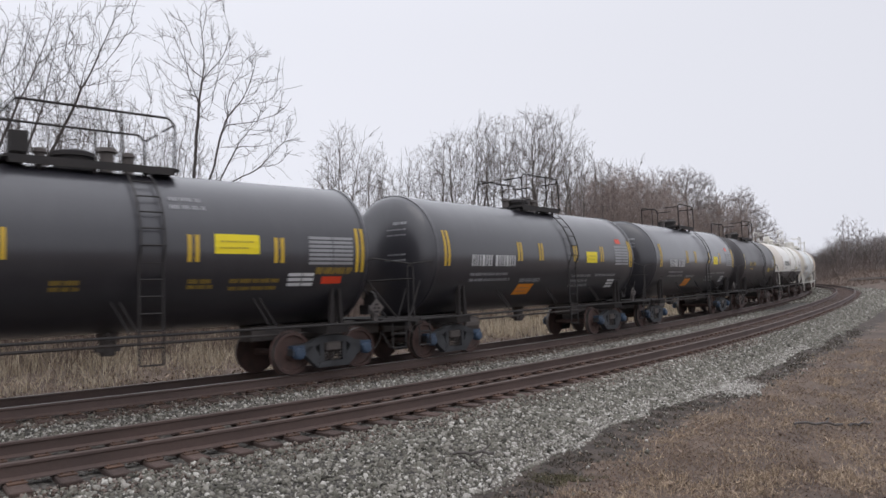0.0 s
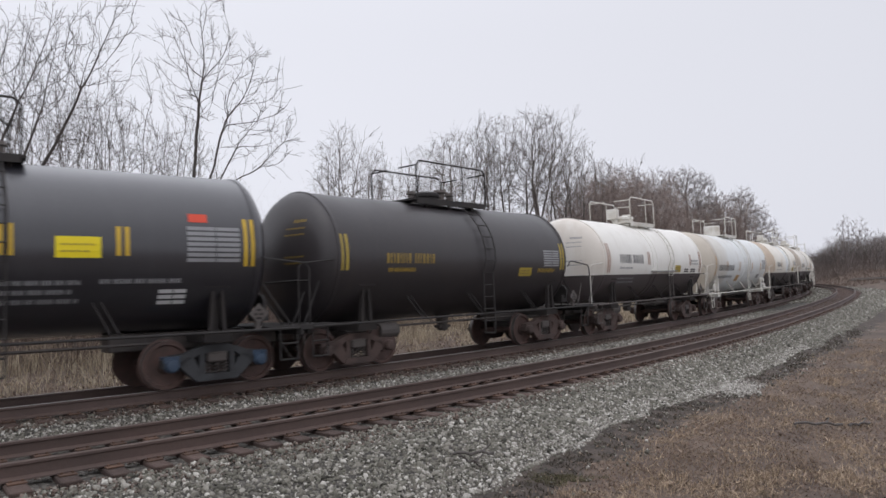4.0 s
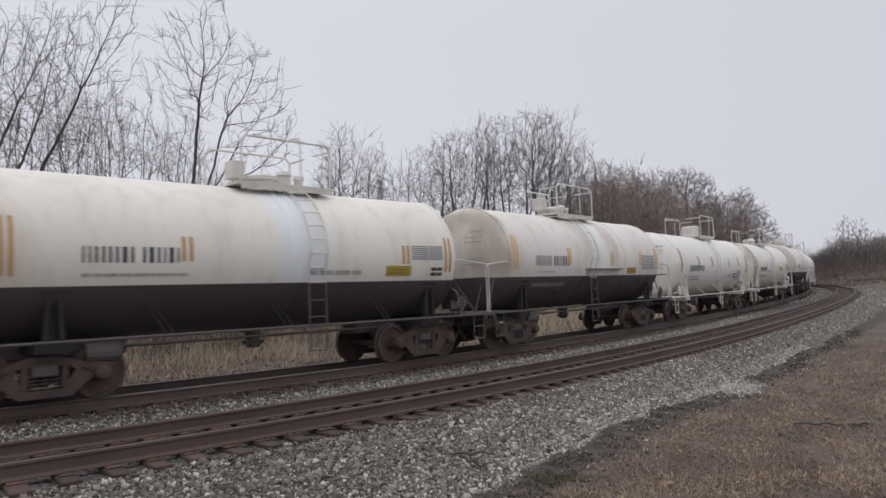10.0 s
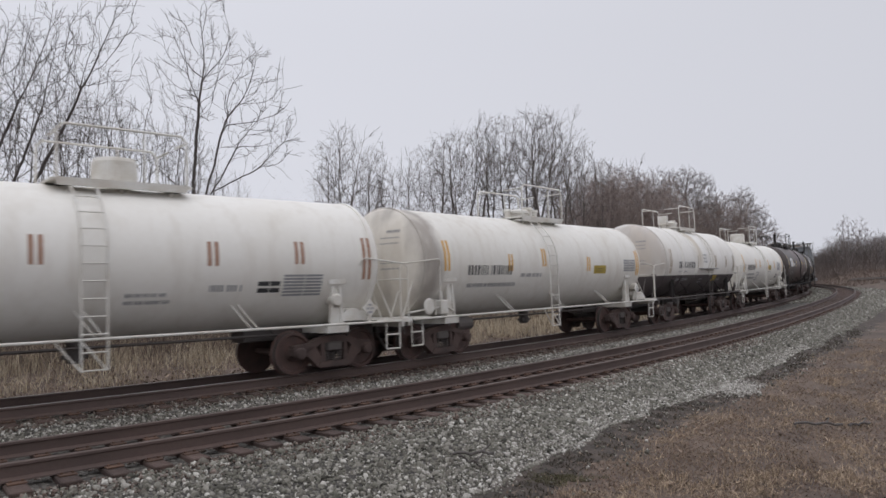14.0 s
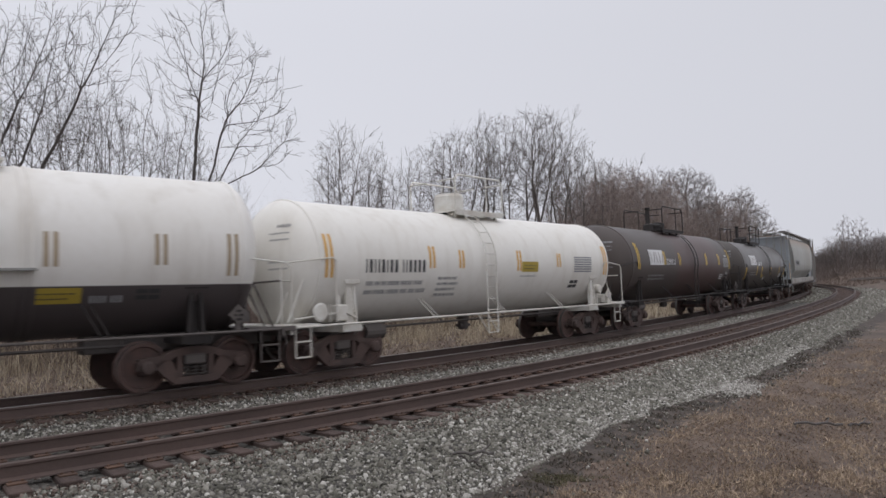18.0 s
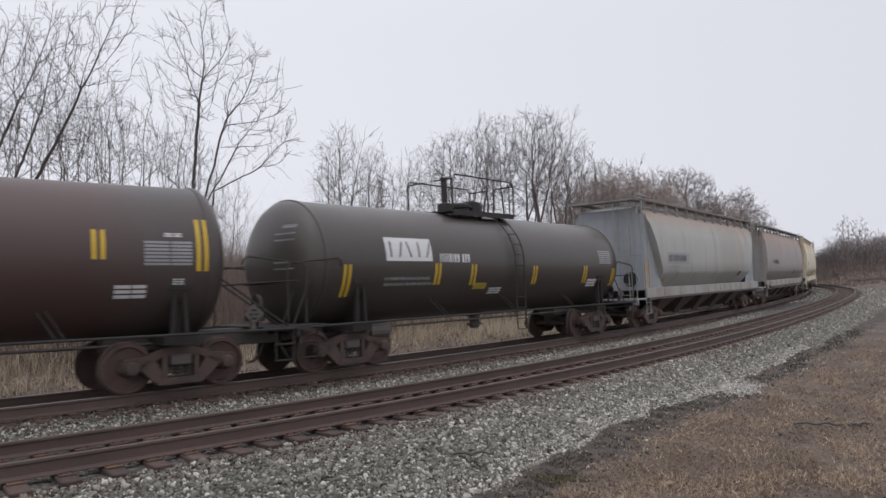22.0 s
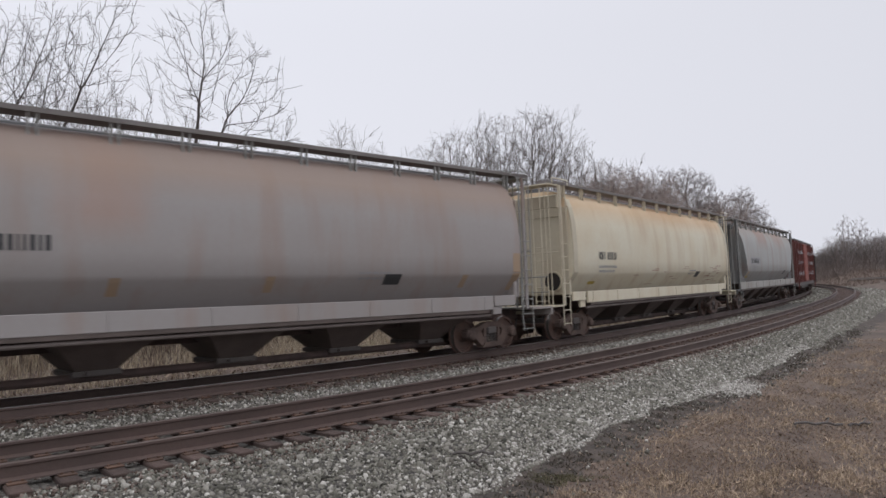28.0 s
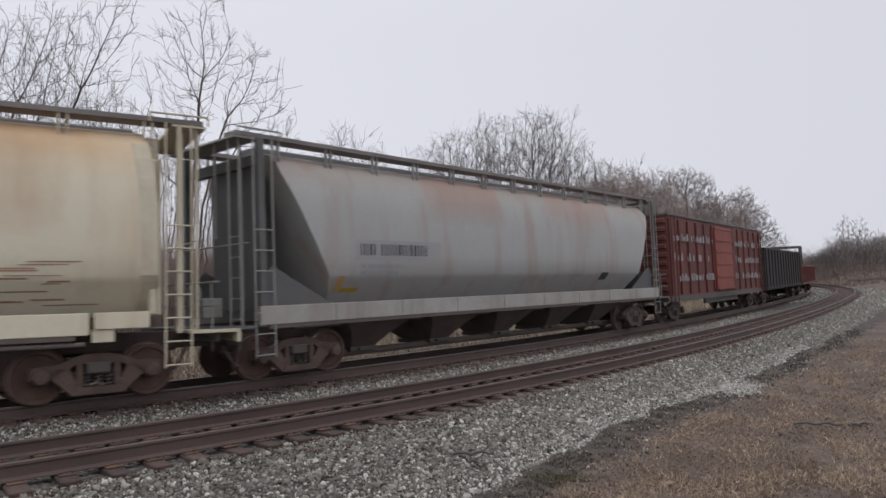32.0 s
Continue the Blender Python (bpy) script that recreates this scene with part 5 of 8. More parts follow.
DULL_ROWS = [("stripe", -5.7, 1.9, 2.9), ("stripe", -3.57, 2.1, 2.58), ("stripe", -0.96, 2.08, 2.57), ("stripe", 1.89, 2.08, 2.56), ("stripe", 4.12, 2.09, 2.54), ("stripe", 5.7, 1.8, 2.93), ("name", -5.1, -2.2, 2.12, 2.4), ("small", -5.1, -2.2, 1.76, 2.0),
             ("tan", -1.39, -0.69, 1.58, 1.88), ("dark", 3.45, 4.08, 1.7, 1.92), ("small", 1.6, 2.6, 2.0, 2.06), ("small", 1.2, 2.4, 1.68, 1.76), ("table", 4.9, 5.8, 2.2, 2.75)]
CREAM_ROWS = [("stripe", -4.94, 2.12, 3.09), ("stripe", -2.02, 2.37, 2.83), ("stripe", 3.29, 2.34, 2.78), ("stripe", 5.6, 2.15, 3.0), ("name", -3.83, -2.09, 2.34, 2.62), ("small", -3.83, -2.0, 2.1, 2.22), ("olive", 2.7, 3.46, 2.06, 2.3),
              ("dark", 4.21, 4.59, 2.06, 2.3), ("small", 0.6, 2.0, 2.1, 2.3), ("table", 4.3, 5.3, 2.45, 2.8)]
STAIN_ROWS = [("stripe", -4.97, 2.19, 3.19), ("stripe", -1.96, 2.38, 2.89), ("stripe", 1.0, 2.33, 2.8), ("stripe", 3.33, 2.37, 2.82), ("stripe", 5.5, 2.2, 3.0), ("name", -3.92, -1.94, 2.32, 2.62), ("small", -3.8, -2.8, 2.12, 2.2),
              ("small", -3.9, -2.0, 1.7, 1.92), ("olive", 2.2, 2.97, 2.05, 2.27), ("ledge", -0.9, 1.6, 2.2, 2.25), ("table", 4.2, 5.3, 2.2, 2.75), ("frame", 2.9, 3.6, 1.7, 1.9)]
WHITE_ROWS = [("stripe", -5.37, 2.1, 3.1), ("stripe", -2.95, 2.37, 2.82), ("stripe", -0.82, 2.31, 2.81), ("stripe", 2.17, 2.29, 2.76), ("stripe", 4.02, 2.33, 2.8), ("stripe", 6.05, 2.0, 2.93), ("name", -4.25, -2.08, 2.11, 2.38), ("small", -4.3, -2.6, 1.72, 1.98),
              ("dark", 3.12, 3.6, 1.76, 2.03), ("small", 2.13, 2.78, 1.8, 2.05), ("small", 0.6, 1.4, 1.6, 1.86), ("table", 3.68, 4.58, 1.68, 2.14)]
RUSTY_ROWS = [("stripe", -5.31, 2.18, 2.96), ("stripe", -2.53, 2.17, 2.64), ("stripe", -0.78, 2.3, 2.84), ("stripe", 1.93, 2.16, 2.62), ("stripe", 6.1, 2.0, 2.9), ("name", -4.45, -2.48, 2.07, 2.33), ("small", -4.4, -2.2, 1.75, 1.95), ("olive", 2.29, 3.13, 2.07, 2.34),
              ("table", 5.0, 5.9, 2.14, 2.57), ("small", -2.0, -0.9, 2.0, 2.2)]
STREAK_ROWS = [("stripe", -4.47, 2.04, 3.03), ("stripe", -0.95, 2.27, 2.83), ("stripe", 1.83, 2.27, 2.85), ("stripe", 3.58, 2.3, 2.86), ("stripe", 4.9, 2.1, 2.9), ("name", -3.47, -1.34, 2.25, 2.52), ("small", -3.45, -2.2, 2.08, 2.16), ("small", -3.45, -1.9, 1.72, 1.93), ("olive", 1.56, 2.32, 1.66, 1.92),
               ("small", -0.3, 0.25, 1.6, 1.86), ("small", 2.45, 3.05, 1.66, 1.9), ("dark", 3.2, 3.6, 1.7, 1.92), ("small", -0.1, 0.4, 2.5, 2.95), ("ledge", -0.74, 1.61, 2.2, 2.24)]
ORANGE_ROWS = [("stripe", -5.9, 2.05, 3.0), ("stripe", -2.65, 2.25, 2.8), ("stripe", -1.52, 2.25, 2.72), ("stripe", 1.03, 2.17, 2.76), ("stripe", 3.11, 2.29, 2.7), ("stripe", 6.0, 2.03, 3.0), ("name", -4.85, -2.85, 2.15, 2.45), ("small", -4.8, -2.8, 1.66, 2.05), ("olive", 1.16, 1.98, 2.14, 2.44),
               ("table", 4.0, 5.06, 2.12, 2.64), ("dark", 3.85, 4.33, 1.64, 1.91), ("small", -2.4, -1.6, 1.55, 2.1), ("small", 1.1, 1.9, 2.0, 2.08)]
EMBLEM_ROWS = [("stripe", -6.28, 2.21, 3.2), ("stripe", -3.53, 2.38, 2.93), ("stripe", -1.71, 2.37, 2.9), ("stripe", 1.97, 2.38, 2.93), ("stripe", 3.95, 2.4, 2.92), ("stripe", 5.87, 2.19, 3.17),
               ("emblem", -5.16, -3.65, 2.37, 2.97), ("name", -3.34, -2.3, 2.38, 2.63), ("small", -5.25, -3.43, 1.8, 2.06), ("frame", 4.22, 4.75, 1.72, 1.98), ("table", 4.83, 5.67, 2.3, 2.76), ("frame", 5.05, 5.35, 2.82, 2.9), ("frame", 5.2, 5.4, 1.95, 2.07)]
LOW_ROWS = [("stripe", -5.95, 1.62, 2.33), ("stripe", -2.98, 1.84, 2.37), ("stripe", -1.56, 1.81, 2.35), ("stripe", 1.32, 1.78, 2.32), ("stripe", 4.2, 1.77, 2.33), ("stripe", 6.2, 1.65, 2.25), ("emblem", -4.78, -3.2, 2.42, 2.98), ("name", -2.9, -1.7, 2.4, 2.62), ("olive", -1.48, -0.92, 1.7, 1.86),
            ("table", 5.1, 5.9, 2.4, 2.86), ("frame", 4.42, 5.0, 1.66, 1.92), ("small", -4.8, -3.1, 1.84, 2.1), ("frame", -0.75, -0.2, 1.56, 1.74)]


# ---- covered hopper cars ----
def hopper_profile(kind):
    """(z, half width) up one side."""
    return [(1.42 + (z - 1.42) * 1.09, w) for z, w in hopper_curve(kind)]


def hopper_curve(kind):
    if kind == "round":
        return [(1.42, 1.02), (1.52, 1.11), (1.66, 1.24), (1.82, 1.385), (1.96, 1.51), (2.06, 1.575), (2.45, 1.595), (2.7, 1.6), (3.2, 1.58), (3.6, 1.53), (3.95, 1.44), (4.2, 1.32), (4.36, 1.15), (4.46, 0.9), (4.5, 0.5), (4.51, 0.0)]
    return [(1.42, 0.98), (1.52, 1.07), (1.66, 1.2), (1.82, 1.35), (1.96, 1.48), (2.06, 1.55), (2.45, 1.575), (2.7, 1.58), (3.3, 1.56), (3.7, 1.5), (4.0, 1.4), (4.22, 1.25), (4.36, 1.05), (4.45, 0.7), (4.48, 0.0)]


def hopper_car(name, label, s_front, s_back, mat, end_mat, steel, slope=2.2, trucks="rusty", seed=1, kind="round", holes=False, stripe=M_TAN_SHEET, sill=None, bays=5, posts=True, board=None, name_x=-6.4, name_w=2.2, strips=(-7.0, -2.4, 1.4, 4.2), label_x=5.0, tall=None, truck_in=2.6):
    car, half = start_car(name, label, "hopper car", s_front, s_back, trucks, truck_in)
    prof = hopper_profile(kind)
    # round-sided cars stand further back from their couplers
    tip = half if kind == "slope" else half - 0.45
    xe = tip - (1.4 if kind == "slope" else 0.95)
    # body: rings stacked upward, drawn in at the bottom by the slope sheets
    bm = bmesh.new()
    rings = []
    nx = 14
    for z, w in prof:
        cut = 0.5 + slope * min(1.0, max(0.0, (4.2 - z) / 2.7)) if kind == "slope" else (0.12 * max(0.0, (z - 3.3) / 1.2) ** 1.5 + 0.4)
        a = xe - cut
        if w < 1e-3:
            rings.append([bm.verts.new((-a + 2 * a * i / nx, 0.0, z)) for i in range(nx + 1)])
            continue
        rings.append(([bm.verts.new((-a + 2 * a * i / nx, -w, z)) for i in range(nx + 1)], [bm.verts.new((-a + 2 * a * i / nx, w, z)) for i in range(nx + 1)]))
    for lo, hi in zip(rings, rings[1:]):
        if isinstance(hi, list):
            for i in range(nx):
                bm.faces.new((lo[0][i], lo[0][i + 1], hi[i + 1], hi[i]))
                bm.faces.new((lo[1][i + 1], lo[1][i], hi[i], hi[i + 1]))
            bm.faces.new((lo[1][0], lo[0][0], hi[0]))
            bm.faces.new((lo[0][nx], lo[1][nx], hi[nx]))
            continue
        for i in range(nx):
            bm.faces.new((lo[0][i], lo[0][i + 1], hi[0][i + 1], hi[0][i]))
            bm.faces.new((lo[1][i + 1], lo[1][i], hi[1][i], hi[1][i + 1]))
        bm.faces.new((lo[1][0], lo[0][0], hi[0][0], hi[1][0]))
        bm.faces.new((lo[0][nx], lo[1][nx], hi[1][nx], hi[0][nx]))
    bm.faces.new(rings[0][0][::-1] + rings[0][1])
    body = part("hopper_body", bm, mat, car, smooth=True)
    body.data.set_sharp_from_angle(angle=radians(32))
    if kind != "slope" and holes:
        # a pale band wraps each end of the side sheets
        for sgn in (-1, 1):
            for sg in (-1, 1):
                bm = bmesh.new()
                rows = []
                for z, w in [q for q in prof if 1.45 < q[0] < 4.5]:
                    a = xe - (0.12 * max(0.0, (z - 3.3) / 1.2) ** 1.5 + 0.4)
                    rows.append([bm.verts.new((sgn * (a - dx), sg * (w + dy), z)) for dx, dy in ((-0.012, -0.02), (-0.012, 0.014), (0.26, 0.014), (0.28, -0.004))])
                for lo, hi in zip(rows, rows[1:]):
                    for k in range(3):
                        bm.faces.new((lo[k], lo[k + 1], hi[k + 1], hi[k]) if sg * sgn > 0 else (hi[k], hi[k + 1], lo[k + 1], lo[k]))
                part("end_band", bm, end_mat, car, "pale band round the end of the side")
    # side sills
    for y0, y1 in ((-1.5, -1.42), (1.42, 1.5)):
        bm = bmesh.new()
        reach = xe + 0.1 if kind == "slope" else xe - 1.45
        box(bm, -reach, reach, y0, y1, 1.13, 1.5, bevel=0.01)
        part("side_sill", bm, sill or mat, car, "flat side sill")
        # a dark lip draws the dark line below the sill
        bm = bmesh.new()
        box(bm, -reach + 0.2, reach - 0.2, *((y0 + 0.015, y1 + 0.04) if y0 < 0 else (y0 - 0.04, y1 - 0.015)), 1.05, 1.132)
        part("sill_flange", bm, M_BAY, car, "dark lower flange")
        if kind != "slope":
            for sgn in (-1, 1):
                bm = bmesh.new()
                box(bm, *sorted((sgn * (reach + 0.08), sgn * (xe - 0.5))), y0 * 0.97, y1 * 0.97, 1.22, 1.5, bevel=0.01)
                box(bm, *sorted((sgn * (reach + 0.05), sgn * (reach + 0.4))), y0 * 0.94, y1 * 0.94, 1.0, 1.22, bevel=0.01)
                part("jacking_pad", bm, sill or mat, car, "short stepped sill beside the truck")
    for i in range(8):
        bm = bmesh.new()
        x = -xe + 1.8 + (2 * xe - 3.6) * i / 7
        box(bm, x - 0.02, x + 0.02, -1.515, -1.5, 1.15, 1.48)
        part("sill_rib", bm, sill or mat, car)
    # end panels, posts and slope sheets
    for sgn in (-1, 1):
        bm = bmesh.new()
        x = sgn * xe
        if kind == "slope":
            a, b = sorted((x, x - sgn * 0.06))
            if holes:
                box(bm, a, b, -1.35, 1.35, 1.43, 4.36)
            else:
                box(bm, a - sgn * 0.35, b - sgn * 0.35, -0.95, 0.95, 1.43, 4.4)
            hood = bmesh.new()
            slab(hood, [(x, 4.35), (x - sgn * 0.2, 4.35), (x - sgn * 0.2, 4.65), (x, 4.56)] if sgn < 0 else [(x - 0.2, 4.35), (x, 4.35), (x, 4.56), (x - 0.2, 4.65)], -1.2, 1.2)
            part("end_hood", hood, end_mat, car)
        else:
            a, b = sorted((x - sgn * 0.36, x - sgn * 0.5))
            box(bm, a, b, -1.42, 1.42, 1.43, 4.18, bevel=0.03)
            # a raised border round the recessed sheet, and a hood above it
            for y0, y1, z0, z1 in ((-1.44, -1.24, 1.43, 4.18), (1.24, 1.44, 1.43, 4.18), (-1.24, 1.24, 3.9, 4.18)):
                rim = bmesh.new()
                box(rim, *sorted((x - sgn * 0.31, x - sgn * 0.36)), y0, y1, z0, z1, bevel=0.01)
                part("end_border", rim, end_mat, car)
            rim = bmesh.new()
            box(rim, *sorted((x - sgn * 0.3, x - sgn * 0.75)), -1.15, 1.15, 4.18, 4.62, bevel=0.03)
            part("end_hood", rim, end_mat, car)
        panel = part("end_panel", bm, end_mat, car, "welded end panel")
        face = 0.0 if kind == "slope" else 0.36
        if holes:
            for y in (-0.85, 0.72):
                # the hole's inner shade is a dark disc set on the panel
                bm = bmesh.new()
                rod(bm, (x - sgn * (face - 0.01), y, 1.85), (x - sgn * (face - 0.03), y, 1.85), 0.29, 20)
                part("end_opening", bm, M_GRIME_SHADE, car, "dark disc for the shaded round opening in the end")
                bm = bmesh.new()
                lathe_x(bm, [(x - sgn * face, 0.29), (x - sgn * (face - 0.06), 0.29), (x - sgn * (face - 0.06), 0.33), (x - sgn * face, 0.33)], 24, y=y, z=1.85)
                part("opening_rim", bm, end_mat, car)
        for y in (-1.42, 1.42):
            bm = bmesh.new()
            k = (0.07 if kind == "slope" else 0.035) if posts else 0.02
            box(bm, x - k, x + k, y - k * 0.8, y + k * 0.8, 1.1, 4.84)
            if kind == "slope":
                slab(bm, [(x - sgn * 0.0, 4.36), (x - sgn * 0.5, 4.36), (x - sgn * (slope + 0.55), 1.5), (x, 1.5)][:: sgn * -1] if holes else
                     [(x - sgn * 0.12, 2.1), (x - sgn * 0.32, 2.3), (x - sgn * (slope + 0.42), 1.5), (x - sgn * 0.12, 1.5)][:: sgn * -1], *sorted((y * 0.91, y * 0.93)))
            part("corner_post", bm, end_mat, car)
        for y in (-0.95, -0.45, 0.9):
            bm = bmesh.new()
            rod(bm, (x + sgn * 0.42, y, 2.9 if y > -0.9 else 1.1), (x + sgn * 0.42, y, 4.86), 0.02, 5)
            part("end_upright", bm, steel, car)
        bm = bmesh.new()
        rod(bm, (x + sgn * 0.3, -1.4, 2.75), (x + sgn * 0.3, 1.4, 2.75), 0.018, 5)
        part("end_bar", bm, steel, car)
        # end ladder and platform
        bm = bmesh.new()
        box(bm, *sorted((sgn * (half - 0.35), sgn * (half - 1.2))), -1.5, 1.5, 1.08, 1.13)
        box(bm, *sorted((sgn * (half - 0.33), sgn * (half - 0.4))), -1.5, 1.5, 0.9, 1.13)
        part("end_platform", bm, end_mat, car)
        for y in (-1.48, 0.9):
            bm = bmesh.new()
            if y < 0:
                rod(bm, (x + sgn * 0.2, y, 0.5), (x + sgn * 0.2, y, 4.85), 0.018, 5)
                o = part("ladder", bm, steel, car)
                bm = bmesh.new()
                rod(bm, (x - sgn * 0.24, y, 0.5), (x - sgn * 0.24, y, 4.85), 0.018, 5)
                part("stile", bm, steel, o)
                bm = bmesh.new()
                rod(bm, (x + sgn * 0.34, -1.2, 1.1), (x + sgn * 0.34, -1.2, 4.85), 0.018, 5)
                part("stile", bm, steel, o)
                for i in range(7):
                    rung(o, x - sgn * 0.02, y, 0.55 + i * 0.41, 0.44, steel)
            else:
                rod(bm, (x + sgn * 0.14, -0.95, 1.1), (x + sgn * 0.14, -0.95, 4.8), 0.022, 5)
                o = part("ladder", bm, steel, car)
                bm = bmesh.new()
                rod(bm, (x + sgn * 0.14, -0.5, 1.1), (x + sgn * 0.14, -0.5, 4.8), 0.022, 5)
                part("stile", bm, steel, o)
                for i in range(5):
                    rung(o, x + sgn * 0.14, -0.725, 1.25 + i * 0.42, 0.45, steel, along_y=True)
        if not holes:
            bm = bmesh.new()
            for y in (-1.2, -0.4, 0.4, 1.2):
                rod(bm, (sgn * (half - 0.42), y, 1.1), (sgn * (half - 0.42), y, 2.0), 0.018, 5)
            rod(bm, (sgn * (half - 0.42), -1.45, 2.0), (sgn * (half - 0.42), 1.45, 2.0), 0.02, 5)
            rod(bm, (sgn * (half - 0.42), -1.45, 1.55), (sgn * (half - 0.42), 1.45, 1.55), 0.016, 5)
            part("hand_rail", bm, steel, car)
            if sgn < 0:
                bm = bmesh.new()
                box(bm, *sorted((sgn * (half - 0.6), sgn * (half - 1.05))), -0.55, -0.15, 1.3, 1.7, bevel=0.02)
                rod(bm, (sgn * (half - 0.52), -0.35, 1.75), (sgn * (half - 0.56), -0.35, 1.75), 0.26, 16)
                part("hand_brake", bm, steel, car, "brake wheel and housing")
        # roof end platform
        bm = bmesh.new()
        box(bm, *sorted((sgn * (xe + 0.5), sgn * (xe - 0.1))), -1.3, 1.3, 4.84, 4.88)
        part("roof_end_step", bm, steel, car)
        bm = bmesh.new()
        pipe(bm, [(sgn * (xe + 0.5), -1.45, 4.86), (sgn * (xe + 0.5), -1.45, 5.02), (sgn * (xe - 0.5), -1.45, 5.02), (sgn * (xe - 0.5), -1.45, 4.86)], 0.02, 5)
        part("roof_grab", bm, steel, car)
    # running boards, hatch rims and their brackets
    for y in (-1.08, 1.08):
        bm = bmesh.new()
        box(bm, -xe - 0.45, xe + 0.45, y - 0.22, y + 0.22, 4.89, 4.98)
        part("running_board", bm, board or M_HOP_DARK, car, "grated roof walkway")
        for i in range(13):
            x = -xe + 0.5 + (2 * xe - 1.0) * i / 12
            sg = -1 if y < 0 else 1
            bm = bmesh.new()
            for dx in (-0.07, 0.07):
                box(bm, x + dx - 0.014, x + dx + 0.014, *sorted((y + sg * 0.13, y + sg * 0.2)), 4.45, 5.0)
            part("board_bracket", bm, steel, car)
    bm = bmesh.new()
    box(bm, -xe + 0.6, xe - 0.6, -0.32, 0.32, 4.76, 4.94, bevel=0.03)
    part("hatch_cover", bm, M_HOP_DARK, car, "long trough hatch")
    # discharge bays
    span = 13.75 / bays
    for i in range(bays):
        x = span * (i + 0.5 - bays / 2)
        bm = bmesh.new()
        v = []
        for (w, y, z) in ((span * 0.5, 1.3, 1.42), (span * 0.38, 1.25, 1.08), (span * 0.25, 0.95, 0.8), (span * 0.13, 0.55, 0.42)):
            v.append([bm.verts.new((x + sx * w, sy * y, z)) for sx, sy in ((-1, -1), (1, -1), (1, 1), (-1, 1))])
        for hi, lo in zip(v, v[1:]):
            for k in range(4):
                bm.faces.new((lo[k], lo[(k + 1) % 4], hi[(k + 1) % 4], hi[k]))
        bm.faces.new(v[0])
        bm.faces.new(v[-1][::-1])
        bay = part("discharge_bay", bm, M_BAY, car, "dark sloping discharge hopper")
        bm = bmesh.new()
        box(bm, x - span * 0.16, x + span * 0.16, -0.6, 0.6, 0.32, 0.43, bevel=0.015)
        rod(bm, (x - 0.2, -0.7, 0.38), (x - 0.2, 0.7, 0.38), 0.035, 6)
        o = part("outlet_gate", bm, M_STEEL, bay)
    bm = bmesh.new()
    box(bm, -half + 0.5, half - 0.5, -0.22, 0.22, 0.78, 1.1)
    part("center_sill", bm, M_CAST, car)
    # outlet pipe under the bays, and a conduit along the near side of the round-sided cars
    bm = bmesh.new()
    rod(bm, (-half + 3.4, -0.42, 0.3), (half - 3.4, -0.42, 0.3), 0.085, 10)
    part("outlet_pipe", bm, M_BAY if kind == "slope" else M_CAST, car, "long grimy outlet pipe")
    bm = bmesh.new()
    if kind == "slope":
        pipe(bm, [(-half + 2.5, -0.9, 1.0), (half - 2.5, -0.9, 1.0)], 0.03, 5)
    else:
        rod(bm, (-half + 2.9, -1.4, 0.98), (half - 2.9, -1.4, 0.98), 0.04, 8)
    part("brake_pipe", bm, M_STEEL if kind == "slope" else M_PIPE, car)
    # writing and reflectors on the near side
    def flat(nm, m, rows, lab, bars=True, sd=0):
        bm = bmesh.new()
        rr = random.Random(seed * 7 + sd)
        zs, ws = [q[0] for q in prof], [q[1] for q in prof]

        def side(z):
            return -float(np.interp(z, zs, ws)) - (0.004 if nm == "paint_patch" else 0.009)
        for x0, x1, z0, h in rows:
            x, k = x0, 0
            while x < x1 - 0.02:
                w = min(h * 0.4 * rr.uniform(0.8, 1.15), x1 - x) if bars else x1 - x
                steps = max(1, int(math.ceil(h / 0.1)))
                for k2 in range(steps):
                    za, zb = z0 + h * k2 / steps, z0 + h * (k2 + 1) / steps
                    bm.faces.new([bm.verts.new((xx, side(zz), zz)) for xx, zz in ((x, za), (x + w, za), (x + w, zb), (x, zb))])
                k += 1
                x += w + ((h * 0.2 + (h * 0.5 if k % 5 == 4 else 0)) if bars else 1)
        part(nm, bm, m, car, lab, kind="stuff" if nm == "lettering" else "")
    a = name_x
    if kind == "slope":
        flat("paint_patch", M_HOP_PATCH, [(a - 0.15, a + 2.7, 2.42, 0.46)], "dull repainted patch", bars=False, sd=9)
    rr = random.Random(seed)
    x, k = a, 0
    while x < a + name_w:
        w = 0.26 * rr.choice((0.14, 0.18, 0.3))
        flat("letter", M_LETTER_K, [(x, x + w, 2.53, 0.26)], "", bars=False)
        k += 1
        x += w + 0.26 * (0.7 if k == 5 else 0.2)
    flat("lettering", M_LETTER_G, [(a, a + 1.4, 2.25, 0.08), (a, a + 1.2, 2.1, 0.08), (2.5, 3.4, 2.1, 0.06), (2.5, 3.2, 1.98, 0.06)], "rows of small writing", sd=2)
    flat("label_sheet", M_LETTER_K, [(label_x, label_x + 0.5, 1.86, 0.24)], "black framed label", bars=False, sd=3)
    for x in strips:
        flat("reflective_stripe", stripe, [(x, x + 0.2, 1.75, 0.32)], "faded upright reflective strip", bars=False, sd=4)
    if mat is M_HOP_CREAM:
        rows = [(x, x + rr.uniform(0.25, 0.9), rr.uniform(1.62, 2.35), rr.uniform(0.012, 0.03)) for x in [rr.uniform(4.9, 6.6) for _ in range(22)] + [rr.uniform(-4.2, 2.2) for _ in range(9)]]
        flat("lettering", M_BROWN_SHEET, rows, "brown scrapes and smeared marks", bars=False, sd=7)
    if tall:
        flat("reflective_stripe", stripe, [(tall, tall + 0.3, 1.65, 1.0)], "tall faded reflective strip", bars=False, sd=6)
